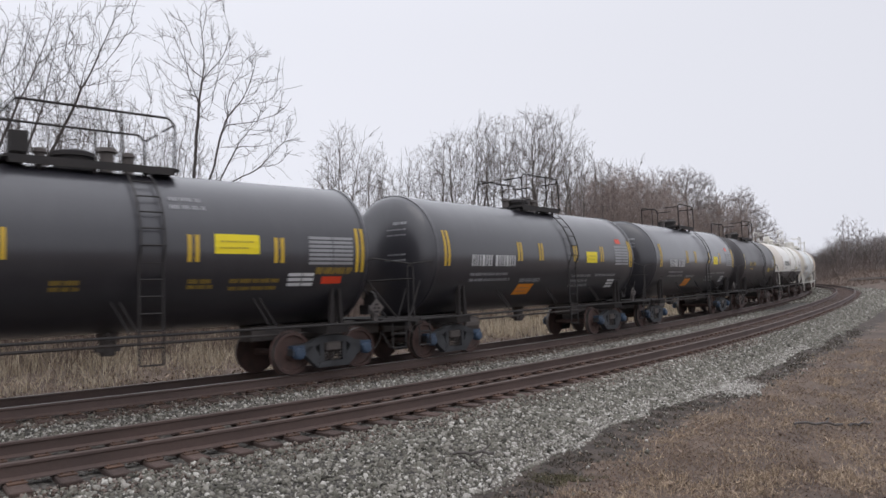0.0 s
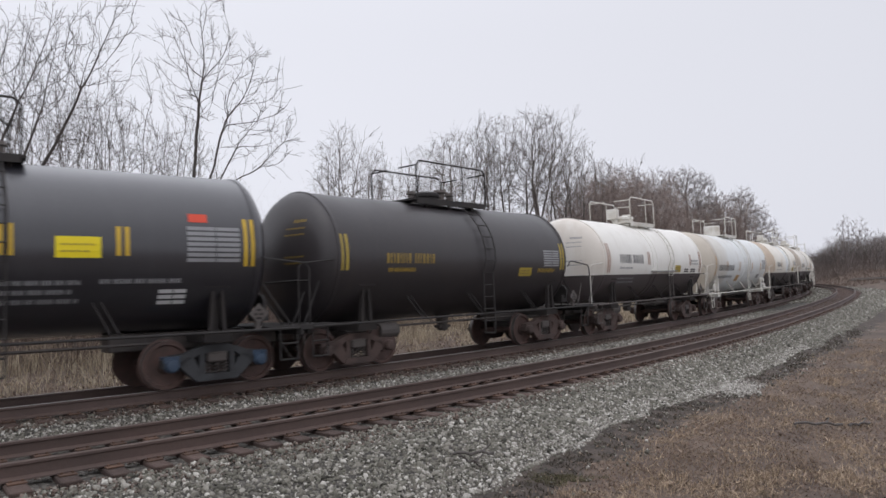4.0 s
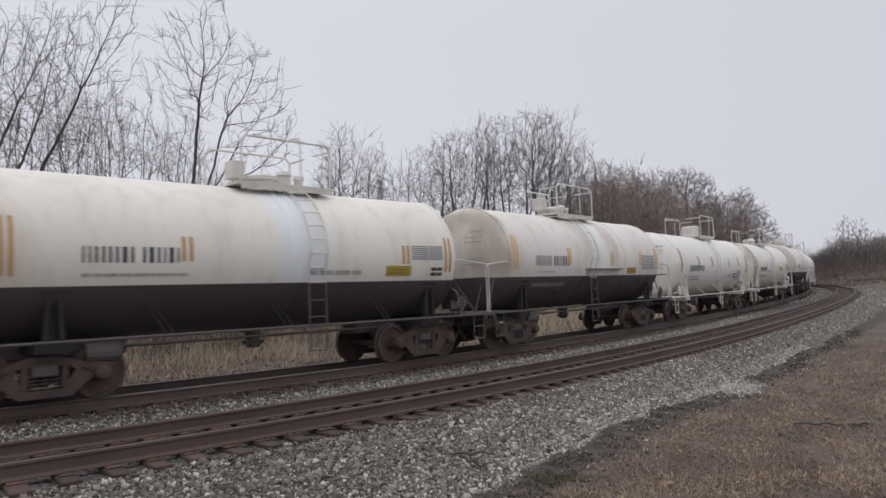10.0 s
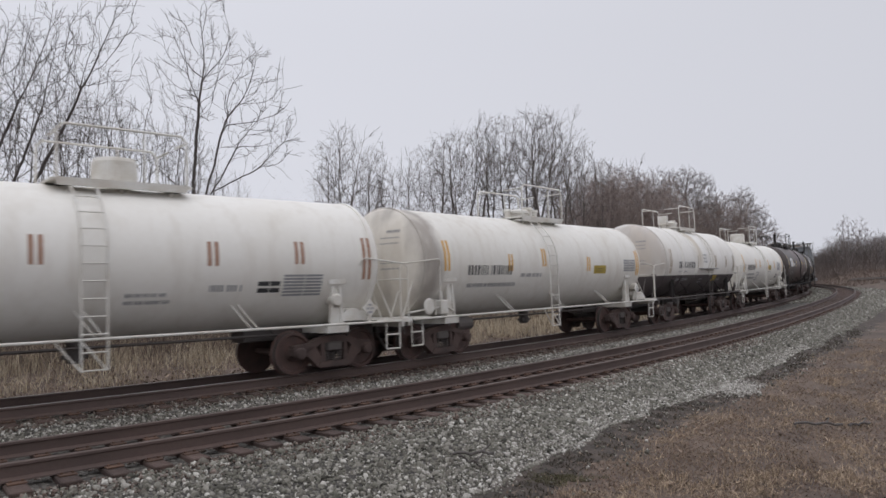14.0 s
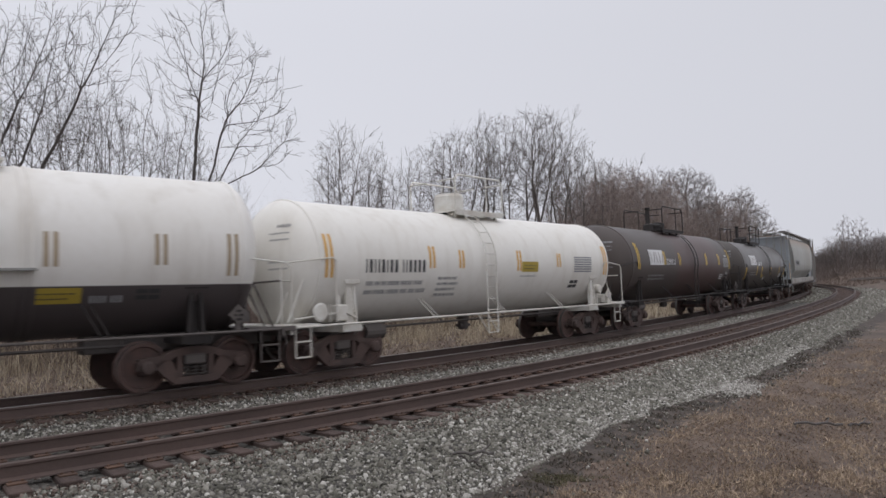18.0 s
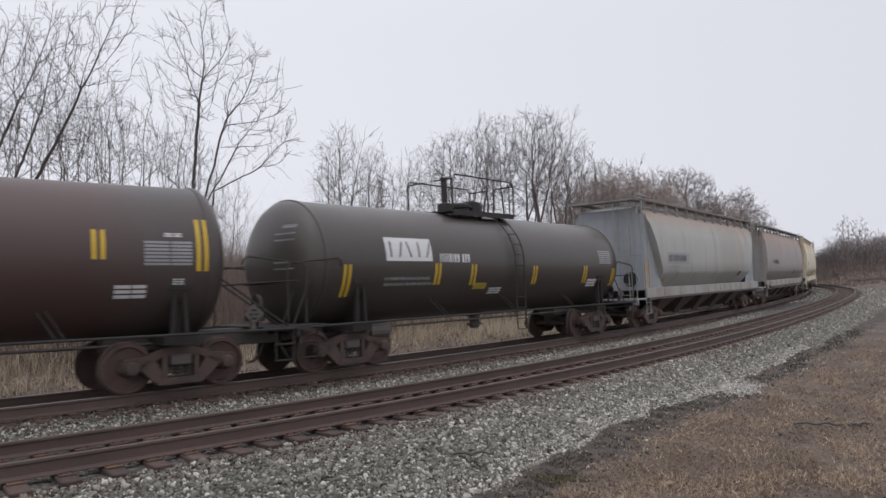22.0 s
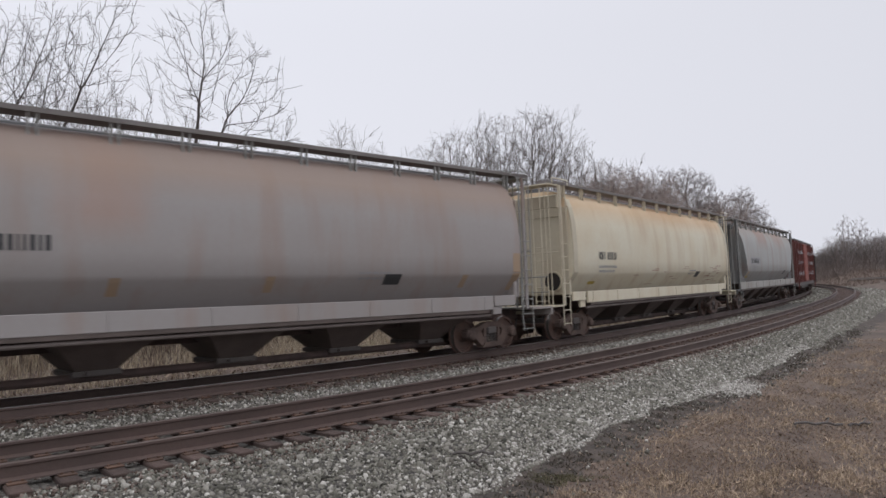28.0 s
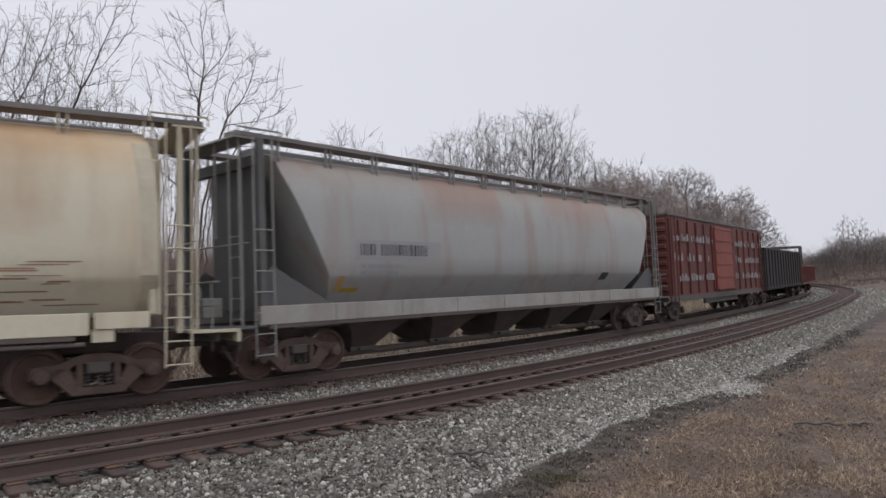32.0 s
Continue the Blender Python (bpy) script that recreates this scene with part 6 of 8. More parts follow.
    flat("label_sheet", M_OLIVE, [(a - 0.4, a + 0.1, 1.72, 0.1)], "small yellow label", bars=False, sd=5)
    return car


# ---- boxcar, gondola and flat car at the tail ----
def box_car(s_front, s_back):
    car, half = start_car("boxcar", "faded red ribbed boxcar with white painted scrawl on its side", "boxcar", s_front, s_back, "old", 2.1)
    L = half - 0.7
    bm = bmesh.new()
    box(bm, -L, L, -1.42, 1.42, 1.05, 4.45, bevel=0.03)
    part("body", bm, M_RED, car)
    for i in range(14):
        x = -L + 0.15 + (2 * L - 0.3) * i / 13
        if -1.7 < x < 1.7:
            continue
        bm = bmesh.new()
        box(bm, x - 0.06, x + 0.06, -1.5, -1.42, 1.15, 4.3, bevel=0.02)
        part("side_post", bm, M_RED, car)
    bm = bmesh.new()
    box(bm, -1.55, 1.55, -1.54, -1.44, 1.2, 4.25, bevel=0.02)
    door = part("door", bm, M_RED_DOOR, car, "orange-red sliding door")
    for z in (1.25, 1.85, 2.45, 3.05, 3.6, 4.17):
        bm = bmesh.new()
        box(bm, -1.5, 1.5, -1.58, -1.54, z - 0.04, z + 0.04)
        part("door_rib", bm, M_RED_DOOR, door)
    for sgn in (-1, 1):
        for i in range(9):
            bm = bmesh.new()
            z = 1.3 + i * 0.35
            box(bm, *sorted((sgn * L, sgn * (L + 0.07))), -1.35, 1.35, z, z + 0.2, bevel=0.03)
            part("end_rib", bm, M_RED, car)
        bm = bmesh.new()
        rod(bm, (sgn * (L - 0.1), -1.56, 0.6), (sgn * (L - 0.1), -1.56, 4.4), 0.022, 5)
        o = part("ladder", bm, M_RED, car)
        bm = bmesh.new()
        rod(bm, (sgn * (L - 0.55), -1.56, 0.6), (sgn * (L - 0.55), -1.56, 4.4), 0.022, 5)
        part("stile", bm, M_RED, o)
        for i in range(10):
            rung(o, sgn * (L - 0.325), -1.56, 0.7 + 0.38 * i, 0.45, M_RED)
        bm = bmesh.new()
        box(bm, *sorted((sgn * L, sgn * (half - 0.4))), -0.4, 0.4, 0.75, 1.1)
        part("end_sill", bm, M_STEEL, car)
    bm = bmesh.new()
    box(bm, -L - 0.05, L + 0.05, -1.48, 1.48, 4.43, 4.5)
    for i in range(14):
        x = -L + 0.3 + (2 * L - 0.6) * i / 13
        box(bm, x - 0.04, x + 0.04, -1.47, 1.47, 4.5, 4.53)
    part("roof", bm, M_HOP_DARK, car, "dark ribbed roof")
    bm = bmesh.new()
    box(bm, -L, L, -1.46, -1.36, 0.86, 1.08)
    box(bm, -3, 3, -1.3, -1.2, 0.62, 0.86)
    part("side_sill", bm, M_STEEL, car)
    rr = random.Random(4)
    for x0, x1, rows in ((-L + 0.5, -1.9, 3), (2.0, L - 0.5, 3)):
        for k in range(rows):
            bm = bmesh.new()
            x = x0
            z = 3.4 - k * 0.85
            while x < x1:
                w = rr.uniform(0.07, 0.2)
                h = rr.uniform(0.18, 0.34)
                v = [bm.verts.new(q) for q in ((x, -1.506, z), (min(x + w, x1), -1.506, z), (min(x + w, x1), -1.506, z + h), (x, -1.506, z + h))]
                if rr.random() < 0.75:
                    bm.faces.new(v)
                x += w + rr.uniform(0.04, 0.14)
            part("painted_scrawl", bm, M_LETTER_G, car, "worn white paint marks")
    return car


def gondola(s_front, s_back, name, label, mat, h, load):
    car, half = start_car(name, label, "gondola", s_front, s_back, "old", 2.0)
    L = half - 0.6
    for y in (-1.45, 1.45):
        bm = bmesh.new()
        box(bm, -L, L, y - 0.04, y + 0.04, 1.0, h, bevel=0.01)
        box(bm, -L, L, y - 0.09, y + 0.09, h - 0.12, h, bevel=0.01)
        box(bm, -L, L, y - 0.08, y + 0.08, 0.95, 1.12)
        part("side_wall", bm, mat, car)
    for x in (-L, L):
        bm = bmesh.new()
        box(bm, x - 0.05, x + 0.05, -1.41, 1.41, 1.0, h)
        part("end_wall", bm, mat, car)
    for i in range(14):
        x = -L + 0.3 + (2 * L - 0.6) * i / 13
        bm = bmesh.new()
        box(bm, x - 0.06, x + 0.06, -1.56, -1.49, 1.0, h - 0.05, bevel=0.02)
        part("side_post", bm, mat, car)
    bm = bmesh.new()
    box(bm, -L, L, -1.41, 1.41, 0.98, 1.06)
    box(bm, -half + 0.4, half - 0.4, -0.25, 0.25, 0.72, 0.98)
    part("floor_frame", bm, M_STEEL, car)
    if load:
        bm = bmesh.new()
        n = 16
        g = [[bm.verts.new((-L + 0.1 + (2 * L - 0.2) * i / n, -1.38 + 2.76 * j / 6, h - 0.35 + 0.3 * math.sin(i * 1.7) * math.sin(j * 0.52) + 0.1 * math.sin(i * 5 + j * 3))) for j in range(7)] for i in range(n + 1)]
        for i in range(n):
            for j in range(6):
                bm.faces.new((g[i][j], g[i + 1][j], g[i + 1][j + 1], g[i][j + 1]))
        part("load", bm, M_SOOT, car, "heaped dark load")
    return car


BLACK_LABEL = "glossy black tank car with yellow reflective strips and white lettering"
ENDS = [-125.64, -112.25, -99.01, -85.42, -73.52, -61.25, -47.02, -34.05, -21.13, -7.01, 7.42, 20.14, 34.8, 50.59, 66.36, 86.57, 106.23, 126.21, 146.75, 164.43, 180.99, 196.94]
E = ENDS
BIG, MEDIUM, SMALL = dict(r=1.56, zc=2.63, head=0.5), dict(r=1.53, zc=2.54), dict(r=1.44, zc=2.42)
tank_car("tank_car", BLACK_LABEL, E[0], E[1], M_BLACK, M_DARK_STEEL, truck_in=2.3, trucks="new", marks=marked(LEAD_ROWS), back=0.5, seed=1, style="box", ladder_x=0.41, top_x=-0.3, **BIG)
tank_car("tank_car", BLACK_LABEL, E[1], E[2], M_BLACK, M_DARK_STEEL, truck_in=2.3, trucks="new", marks=marked(BLACK_ROWS), back=0.25, top_x=0.45, reach=1.05, seed=2, ladder_x=1.0, **BIG)
tank_car("tank_car", BLACK_LABEL, E[2], E[3], M_BLACK, M_DARK_STEEL, trucks="new", marks=marked(BLACK_ROWS), back=0.25, top_x=0.45, reach=1.05, seed=3, ladder_x=1.0, **BIG)
tank_car("tank_car", "dull black tank car with dim yellow lettering", E[3], E[4], M_DULL_BLACK, M_DARK_STEEL, marks=marked(DARK_ROWS, M_OLIVE, M_LETTER_Y, head=M_LETTER_Y), back=0.6, truck_back=0.3, seed=4, **MEDIUM)
tank_car("tank_car", "clean white tank car with a black lower half", E[4], E[5], M_TWO_NEW, M_STEEL, marks=marked(CLEAN_ROWS, M_BROWN_SHEET, M_LETTER_K), top_x=0.15, reach=1.2, seed=5, style="box", seams=(-0.7, -0.3, 1.6), ladder_x=1.1, top_steel=M_WHITE_STEEL, **MEDIUM)
tank_car("tank_car", "dull white tank car with rust-stained ends", E[5], E[6], M_GREYWHITE, M_WHITE_STEEL, marks=marked(DULL_ROWS, M_TAN_SHEET, M_LETTER_K), back=0.15, top_x=0.35, reach=1.15, seed=6, style="bonnet", bonnet=-0.63, platform="white", seams=(-0.1, 0.15), ladder_x=0.82, truck_in=2.2, placard_x=4.03, **MEDIUM)
tank_car("tank_car", "cream-stained white tank car with a black lower half", E[6], E[7], M_TWO_CREAM, M_STEEL, marks=marked(CREAM_ROWS, M_TAN_SHEET, M_LETTER_K), back=0.45, truck_in=2.28, truck_back=0.02, top_x=0.55, reach=1.1, seed=7, style="box", seams=(0.2, 0.45), ladder_x=0.8, top_steel=M_WHITE_STEEL, **MEDIUM)
tank_car("tank_car", "stained white tank car with a black lower half", E[7], E[8], M_TWO_OLD, M_STEEL, marks=marked(STAIN_ROWS, M_ORANGE_SHEET, M_LETTER_K), back=0.35, truck_back=0.1, top_x=-0.2, reach=1.2, seed=8, style="box", seams=(-0.9, 0.1, 2.0), ladder_x=-0.42, top_steel=M_WHITE_STEEL, **MEDIUM)
tank_car("tank_car", "white tank car with white rails and brown reflective strips", E[8], E[9], M_WHITE, M_WHITE_STEEL, marks=marked(WHITE_ROWS, M_BROWN_SHEET, M_LETTER_K), top_x=0.75, reach=1.15, seed=9, style="bonnet", bonnet=0.05, platform="white", ladder_x=0.05, truck_in=2.5, truck_back=-0.4, inset=0.88, back=-0.23, **SMALL)
tank_car("tank_car", "white tank car with a rust stain behind its end", E[9], E[10], M_WHITE_RUST, M_WHITE_STEEL, marks=marked(RUSTY_ROWS, M_ORANGE_SHEET, M_LETTER_K), top_x=0.2, reach=1.15, seed=10, platform="white", ladder_x=-0.4, placard_x=5.3, placard_z=1.5, head=0.44, back=0.42, truck_back=0.3, **SMALL)
tank_car("tank_car", "white tank car with dark streaks and a black lower half", E[10], E[11], M_TWO_STREAK, M_STEEL, marks=marked(STREAK_ROWS, M_DULL_SHEET, M_LETTER_K), top_x=0.05, reach=1.1, seed=11, style="box", seams=(-3.02, -2.84, -1.2, -1.05, 1.45, 1.6), ladder_x=0.82, top_steel=M_WHITE_STEEL, truck_in=2.5, truck_back=-0.4, inset=0.8, back=-0.15, r=1.54, zc=2.58)
tank_car("tank_car", "white tank car with orange strips and black lettering", E[11], E[12], M_WHITE, M_WHITE_STEEL, marks=marked(ORANGE_ROWS, M_ORANGE_SHEET, M_LETTER_K), top_x=0.05, reach=1.05, seed=12, style="bonnet", bonnet=-0.35, platform="white", ladder_x=-0.4, **SMALL)
tank_car("tank_car", "dark brown tank car with a worn white emblem", E[12], E[13] + 0.3, M_BROWN, M_DARK_STEEL, marks=marked(EMBLEM_ROWS), back=0.96, truck_back=0.6, top_x=-0.5, reach=1.3, seed=13, ladder_x=0.19, stack=True, r=1.48, zc=2.46)
tank_car("tank_car", "faded black tank car with a worn white emblem", E[13] + 0.3, E[14], M_SOOT, M_DARK_STEEL, marks=marked(LOW_ROWS), top_x=-0.25, reach=1.4, seed=14, ladder_x=0.38, truck_in=2.23, stack=True, back=0.3, truck_back=0.25, **SMALL)
hopper_car("hopper_car", "pale grey covered hopper car with sloped ends and rust streaks", E[14], E[15], M_HOP_GREY, M_HOP_PALE, M_GREY_STEEL, seed=1, kind="slope", holes=True, sill=M_HOP_SILL, posts=False, slope=1.5, board=M_HOP_BOARD, strips=(-5.2, -2.9), stripe=M_FAINT_SHEET, label_x=4.6, truck_in=2.75)
hopper_car("hopper_car", "mauve-grey covered hopper car with a rusty upper side", E[15], E[16], M_HOP_PINK, M_HOP_PINK, M_GREY_STEEL, seed=2, name_x=-6.0, stripe=M_FAINT_SHEET, board=M_HOP_BOARD, strips=(-2.85, 0.2, 5.8), label_x=3.25, tall=7.72)
hopper_car("hopper_car", "cream covered hopper car with rust streaks below the roof", E[16], E[17], M_HOP_CREAM, M_HOP_CREAM_END, M_HOP_CREAM_END, seed=3, name_w=1.4, holes=True, board=M_HOP_BOARD, strips=(), label_x=3.45, truck_in=2.8)
hopper_car("hopper_car", "blue-grey covered hopper car with dark sloped ends", E[17], E[18], M_HOP_BLUE, M_HOP_DARK, M_GREY_STEEL, seed=4, kind="slope", sill=M_HOP_SILL, slope=1.4, board=M_HOP_BOARD, strips=(-7.0,), label_x=4.5)
box_car(E[18], E[19])
gondola(E[19], E[20], "gondola", "black high-sided gondola car", M_DARK_STEEL, 3.5, True)
gondola(E[20], E[21], "gondola", "faded red low-sided gondola car", M_RED, 2.5, False)
pale = [o for o, _, _ in CARS if "pale grey covered" in o["label"]][0]
for dx in (-8.36, -8.16):
    bm = bmesh.new()
    box(bm, dx - 0.05, dx + 0.05, -1.334, -1.318, 1.52, 2.62)
    part("reflective_stripe", bm, M_TAN_SHEET, pale, "tall faded tan strip beside the end")
rack = CARS[-1][0]
for dx in (-5.6, -4.2):
    bm = bmesh.new()
    for y in (-1.3, 1.3):
        box(bm, dx - 0.08, dx + 0.08, y - 0.08, y + 0.08, 1.06, 4.1)
    for z in (2.9, 4.02):
        box(bm, dx - 0.08, dx + 0.08, -1.22, 1.22, z - 0.08, z + 0.08)
    part("load_rack", bm, M_SOOT, rack, "dark steel load frame")


# ---- bare trees ----
def grow_tree(seed, stems, crowns, points=700, step=0.24, kill=0.5, up=0.08, crook=0.35, min_r=0.005, power=2.35, twigs=2, twig=0.45, flare=1.0, lift=0.3, run=0.8):
    """A leafless tree whose limbs reach out, step by step, for points spread through its crown.
    stems: bent lines from the base; crowns: ellipsoids (x, y, z, rx, ry, rz). Trunk and crown as vertices and quads."""
    r = np.random.RandomState(seed)
    size = np.array([c[3] * c[4] * c[5] for c in crowns])
    aim = []
    for c, n in zip(crowns, np.maximum(20, points * size / size.sum()).astype(int)):
        d = r.normal(size=(n, 3))
        d /= np.linalg.norm(d, axis=1)[:, None]
        aim.append(np.array(c[:3]) + d * (r.uniform(0.02, 1, n) ** 0.38)[:, None] * np.array(c[3:]))
    aim = np.concatenate(aim)
    pos, parent, main = [], [], []
    for stem in stems:
        q = [np.array(p, dtype=float) for p in stem]
        back = -1
        for p0, p1 in zip(q, q[1:]):
            n = max(2, int(np.linalg.norm(p1 - p0) / (step * 1.3)))
            for i in range(n):
                p = p0 + (p1 - p0) * (i / n) + r.normal(0, 0.018, 3) * (1 if i else 0)
                pos.append(p)
                parent.append(back)
                main.append(True)
                back = len(pos) - 1
    near, which = np.full(len(aim), 1e9), np.zeros(len(aim), dtype=int)
    fresh, crowd = list(range(len(pos))), {}
    for _ in range(130):
        if not len(aim) or not fresh:
            break
        d = np.linalg.norm(aim[:, None] - np.array([pos[i] for i in fresh])[None], axis=2)
        k = d.argmin(1)
        closer = d[np.arange(len(aim)), k] < near
        near[closer] = d[np.arange(len(aim)), k][closer]
        which[closer] = np.array(fresh)[k[closer]]
        left = near > kill
        aim, near, which = aim[left], near[left], which[left]
        pull = {}
        for i, w in enumerate(which):
            v = aim[i] - pos[w]
            pull.setdefault(w, []).append(v / np.linalg.norm(v))
        fresh = []
        for w, vs in pull.items():
            crowd[w] = crowd.get(w, 0) + 1
            if crowd[w] > 4:
                continue
            v = np.mean(vs, 0) + r.normal(0, crook, 3)
            v[2] += up
            if parent[w] >= 0:
                v += run * (pos[w] - pos[parent[w]]) / step
            v /= max(np.linalg.norm(v), 1e-6)
            pos.append(pos[w] + v * step * r.uniform(0.75, 1.25))
            parent.append(w)
            main.append(False)
            fresh.append(len(pos) - 1)
    # loose twigs on the outer limbs
    kids = np.zeros(len(pos), dtype=int)
    for p in parent:
        if p >= 0:
            kids[p] += 1
    for i in range(len(pos)):
        if main[i] or kids[i] > 1:
            continue
        base = pos[i] - pos[parent[i]]
        base = base / np.linalg.norm(base)
        for _ in range(r.poisson(twigs if kids[i] == 0 else twigs * 0.45)):
            v, w = base + r.normal(0, 0.42, 3) + np.array((0, 0, lift)), i
            for _ in range(r.randint(1, 4)):
                v = v / np.linalg.norm(v)
                pos.append(pos[w] + v * twig * r.uniform(0.4, 0.8))
                parent.append(w)
                main.append(False)
                w = len(pos) - 1
                v = v + r.normal(0, 0.2, 3)
    n = len(pos)
    load = np.zeros(n)
    for i in range(n - 1, -1, -1):
        load[i] = max(load[i], min_r ** power)
        if parent[i] >= 0:
            load[parent[i]] += load[i] * (0.35 if load[i] <= 1.01 * min_r ** power else 1.0)
    rad = load ** (1 / power)
    co, up_to = np.array(pos), np.array(parent)
    out = []
    bold = np.array(main)
    for pick, sides in ((bold, 7), (~bold, 4)):
        e = np.where(pick & (up_to >= 0))[0]
        p0, p1 = co[up_to[e]], co[e]
        r0 = np.where(bold[e], rad[up_to[e]], np.minimum(rad[up_to[e]], rad[e] * 1.25)) * flare
        d = (p1 - p0) / np.maximum(np.linalg.norm(p1 - p0, axis=1), 1e-6)[:, None]
        ref = np.where(np.abs(d[:, 2:3]) < 0.9, np.array([[0, 0, 1.0]]), np.array([[1.0, 0, 0]]))
        u = np.cross(d, ref)
        u /= np.linalg.norm(u, axis=1)[:, None]
        w = np.cross(d, u)
        ang = 2 * np.pi * np.arange(sides) / sides
        ring = u[:, None] * np.cos(ang)[None, :, None] + w[:, None] * np.sin(ang)[None, :, None]
        v = np.concatenate([p0[:, None] - d[:, None] * 0.3 * r0[:, None, None] + ring * r0[:, None, None], p1[:, None] + ring * (rad[e] * flare)[:, None, None]], 1)
        k = np.arange(sides)
        quad = np.stack([k, (k + 1) % sides, sides + (k + 1) % sides, sides + k], 1)
        out.append((v.reshape(-1, 3), (quad[None] + (np.arange(len(e)) * 2 * sides)[:, None, None]).reshape(-1, 4)))
    return out


def tree_mesh(material, *args, **kw):
    """Trunk and crown meshes, and the height of the crown."""
    made = []
    for label, (co, quads) in zip(("trunk", "crown"), grow_tree(*args, **kw)):
        me = bpy.data.meshes.new(label)
        me.vertices.add(len(co))
        me.vertices.foreach_set("co", co.astype(np.float32).ravel())
        me.loops.add(quads.size)
        me.loops.foreach_set("vertex_index", quads.astype(np.int32).ravel())
        me.polygons.add(len(quads))
        me.polygons.foreach_set("loop_start", np.arange(0, quads.size, 4, dtype=np.int32))
        me.update(calc_edges=True)
        me.materials.append(material)
        made.append(me)
        top = float(np.percentile(co[:, 2], 99))
    return made[0], made[1], top


FOCAL = 1247.28


def ground_at(x, y):
    return float(ground_z(np.array([x]), np.array([y]))[0])


def plant(me_top, across, away, height, label, turn=0.0, name="tree", category="tree", group=""):
    """A tree at 'across' (offset over focal length) and 'away' metres ahead, scaled to a height."""
    trunk, crown, top = me_top
    x, y = across * away, away
    ob = new(name)
    for part_name, me in (("trunk", trunk), ("crown", crown)):
        o = new(part_name, me)
        o.parent = ob
    k = (height - max(0.0, ground_at(x, y) + 0.4) * (away > 100)) / top
    ob.matrix_basis = pose(x, y, ground_at(x, y) - 0.05, 0, 0, turn) @ Matrix.Diagonal((k, k, k, 1))
    return tagged(ob, label, category, group)


NEAR = "bare grey-barked tree with fine winter twigs behind the tracks"
T_MAIN = tree_mesh(M_BARK, 21, (((0, 0, -0.2), (0.3, 0, 6.0), (0.42, 0.1, 8.6)), ((0.15, 0.1, -0.2), (0.55, 0.1, 4.6), (1.35, 0.3, 7.9)), ((0.25, -0.1, -0.2), (0.8, -0.1, 4.8), (2.1, -0.4, 7.0)), ((0.3, 0.2, -0.2), (0.85, 0.4, 5.2), (2.6, 0.6, 6.1))),
                   ((0.55, 0, 9.6, 1.75, 1.6, 2.5), (2.15, 0, 8.6, 1.45, 1.5, 1.7), (2.6, 0.2, 6.9, 1.55, 1.5, 1.25)), points=860, step=0.2, kill=0.38, min_r=0.005, power=1.95, twig=0.34, crook=0.1)
T_LEAN = tree_mesh(M_BARK, 47, (((0, 0, -0.2), (1.6, 0, 4.0), (3.7, 0, 8.6)), ((0.3, 0.2, -0.2), (1.9, 0.8, 5.0))), ((4.2, 0, 10.0, 1.5, 1.5, 2.5), (3.4, 0.3, 8.0, 1.3, 1.3, 1.9), (4.9, 0, 11.2, 1.3, 1.3, 1.6)), points=560, step=0.2, kill=0.42, min_r=0.005, power=1.95, twig=0.34, crook=0.1)
T_LEAN2 = tree_mesh(M_BARK, 52, (((0, 0, -0.2), (1.4, 0.2, 4.0), (3.0, 0.3, 8.0)), ((0.2, 0.2, -0.2), (0.6, 0.6, 5.5))), ((3.4, 0.3, 9.6, 1.3, 1.3, 2.2), (0.9, 0.6, 7.4, 1.1, 1.1, 2.0)), points=460, step=0.2, kill=0.42, min_r=0.005, power=1.95, twig=0.34, crook=0.1)
T_SLIM = tree_mesh(M_BARK_SLIM, 63, (((0, 0, -0.2), (0.15, 0, 4.6)), ((0.1, 0.1, -0.2), (0.7, 0.3, 4.0))), ((0.2, 0, 6.3, 0.95, 0.95, 2.2), (0.8, 0.3, 5.0, 0.8, 0.8, 1.5)), points=190, step=0.2, kill=0.4, min_r=0.005, power=1.95, twig=0.34, crook=0.1, flare=0.82)
T_SLIM2 = tree_mesh(M_BARK_SLIM, 71, (((0, 0, -0.2), (0.6, 0, 4.6)), ((0.1, 0.1, -0.2), (-0.5, 0.3, 4.2))), ((0.75, 0, 6.0, 0.85, 0.85, 2.0), (-0.65, 0.3, 5.4, 0.8, 0.8, 1.7)), points=190, step=0.2, kill=0.4, min_r=0.005, power=1.95, twig=0.34, crook=0.1, flare=0.82)
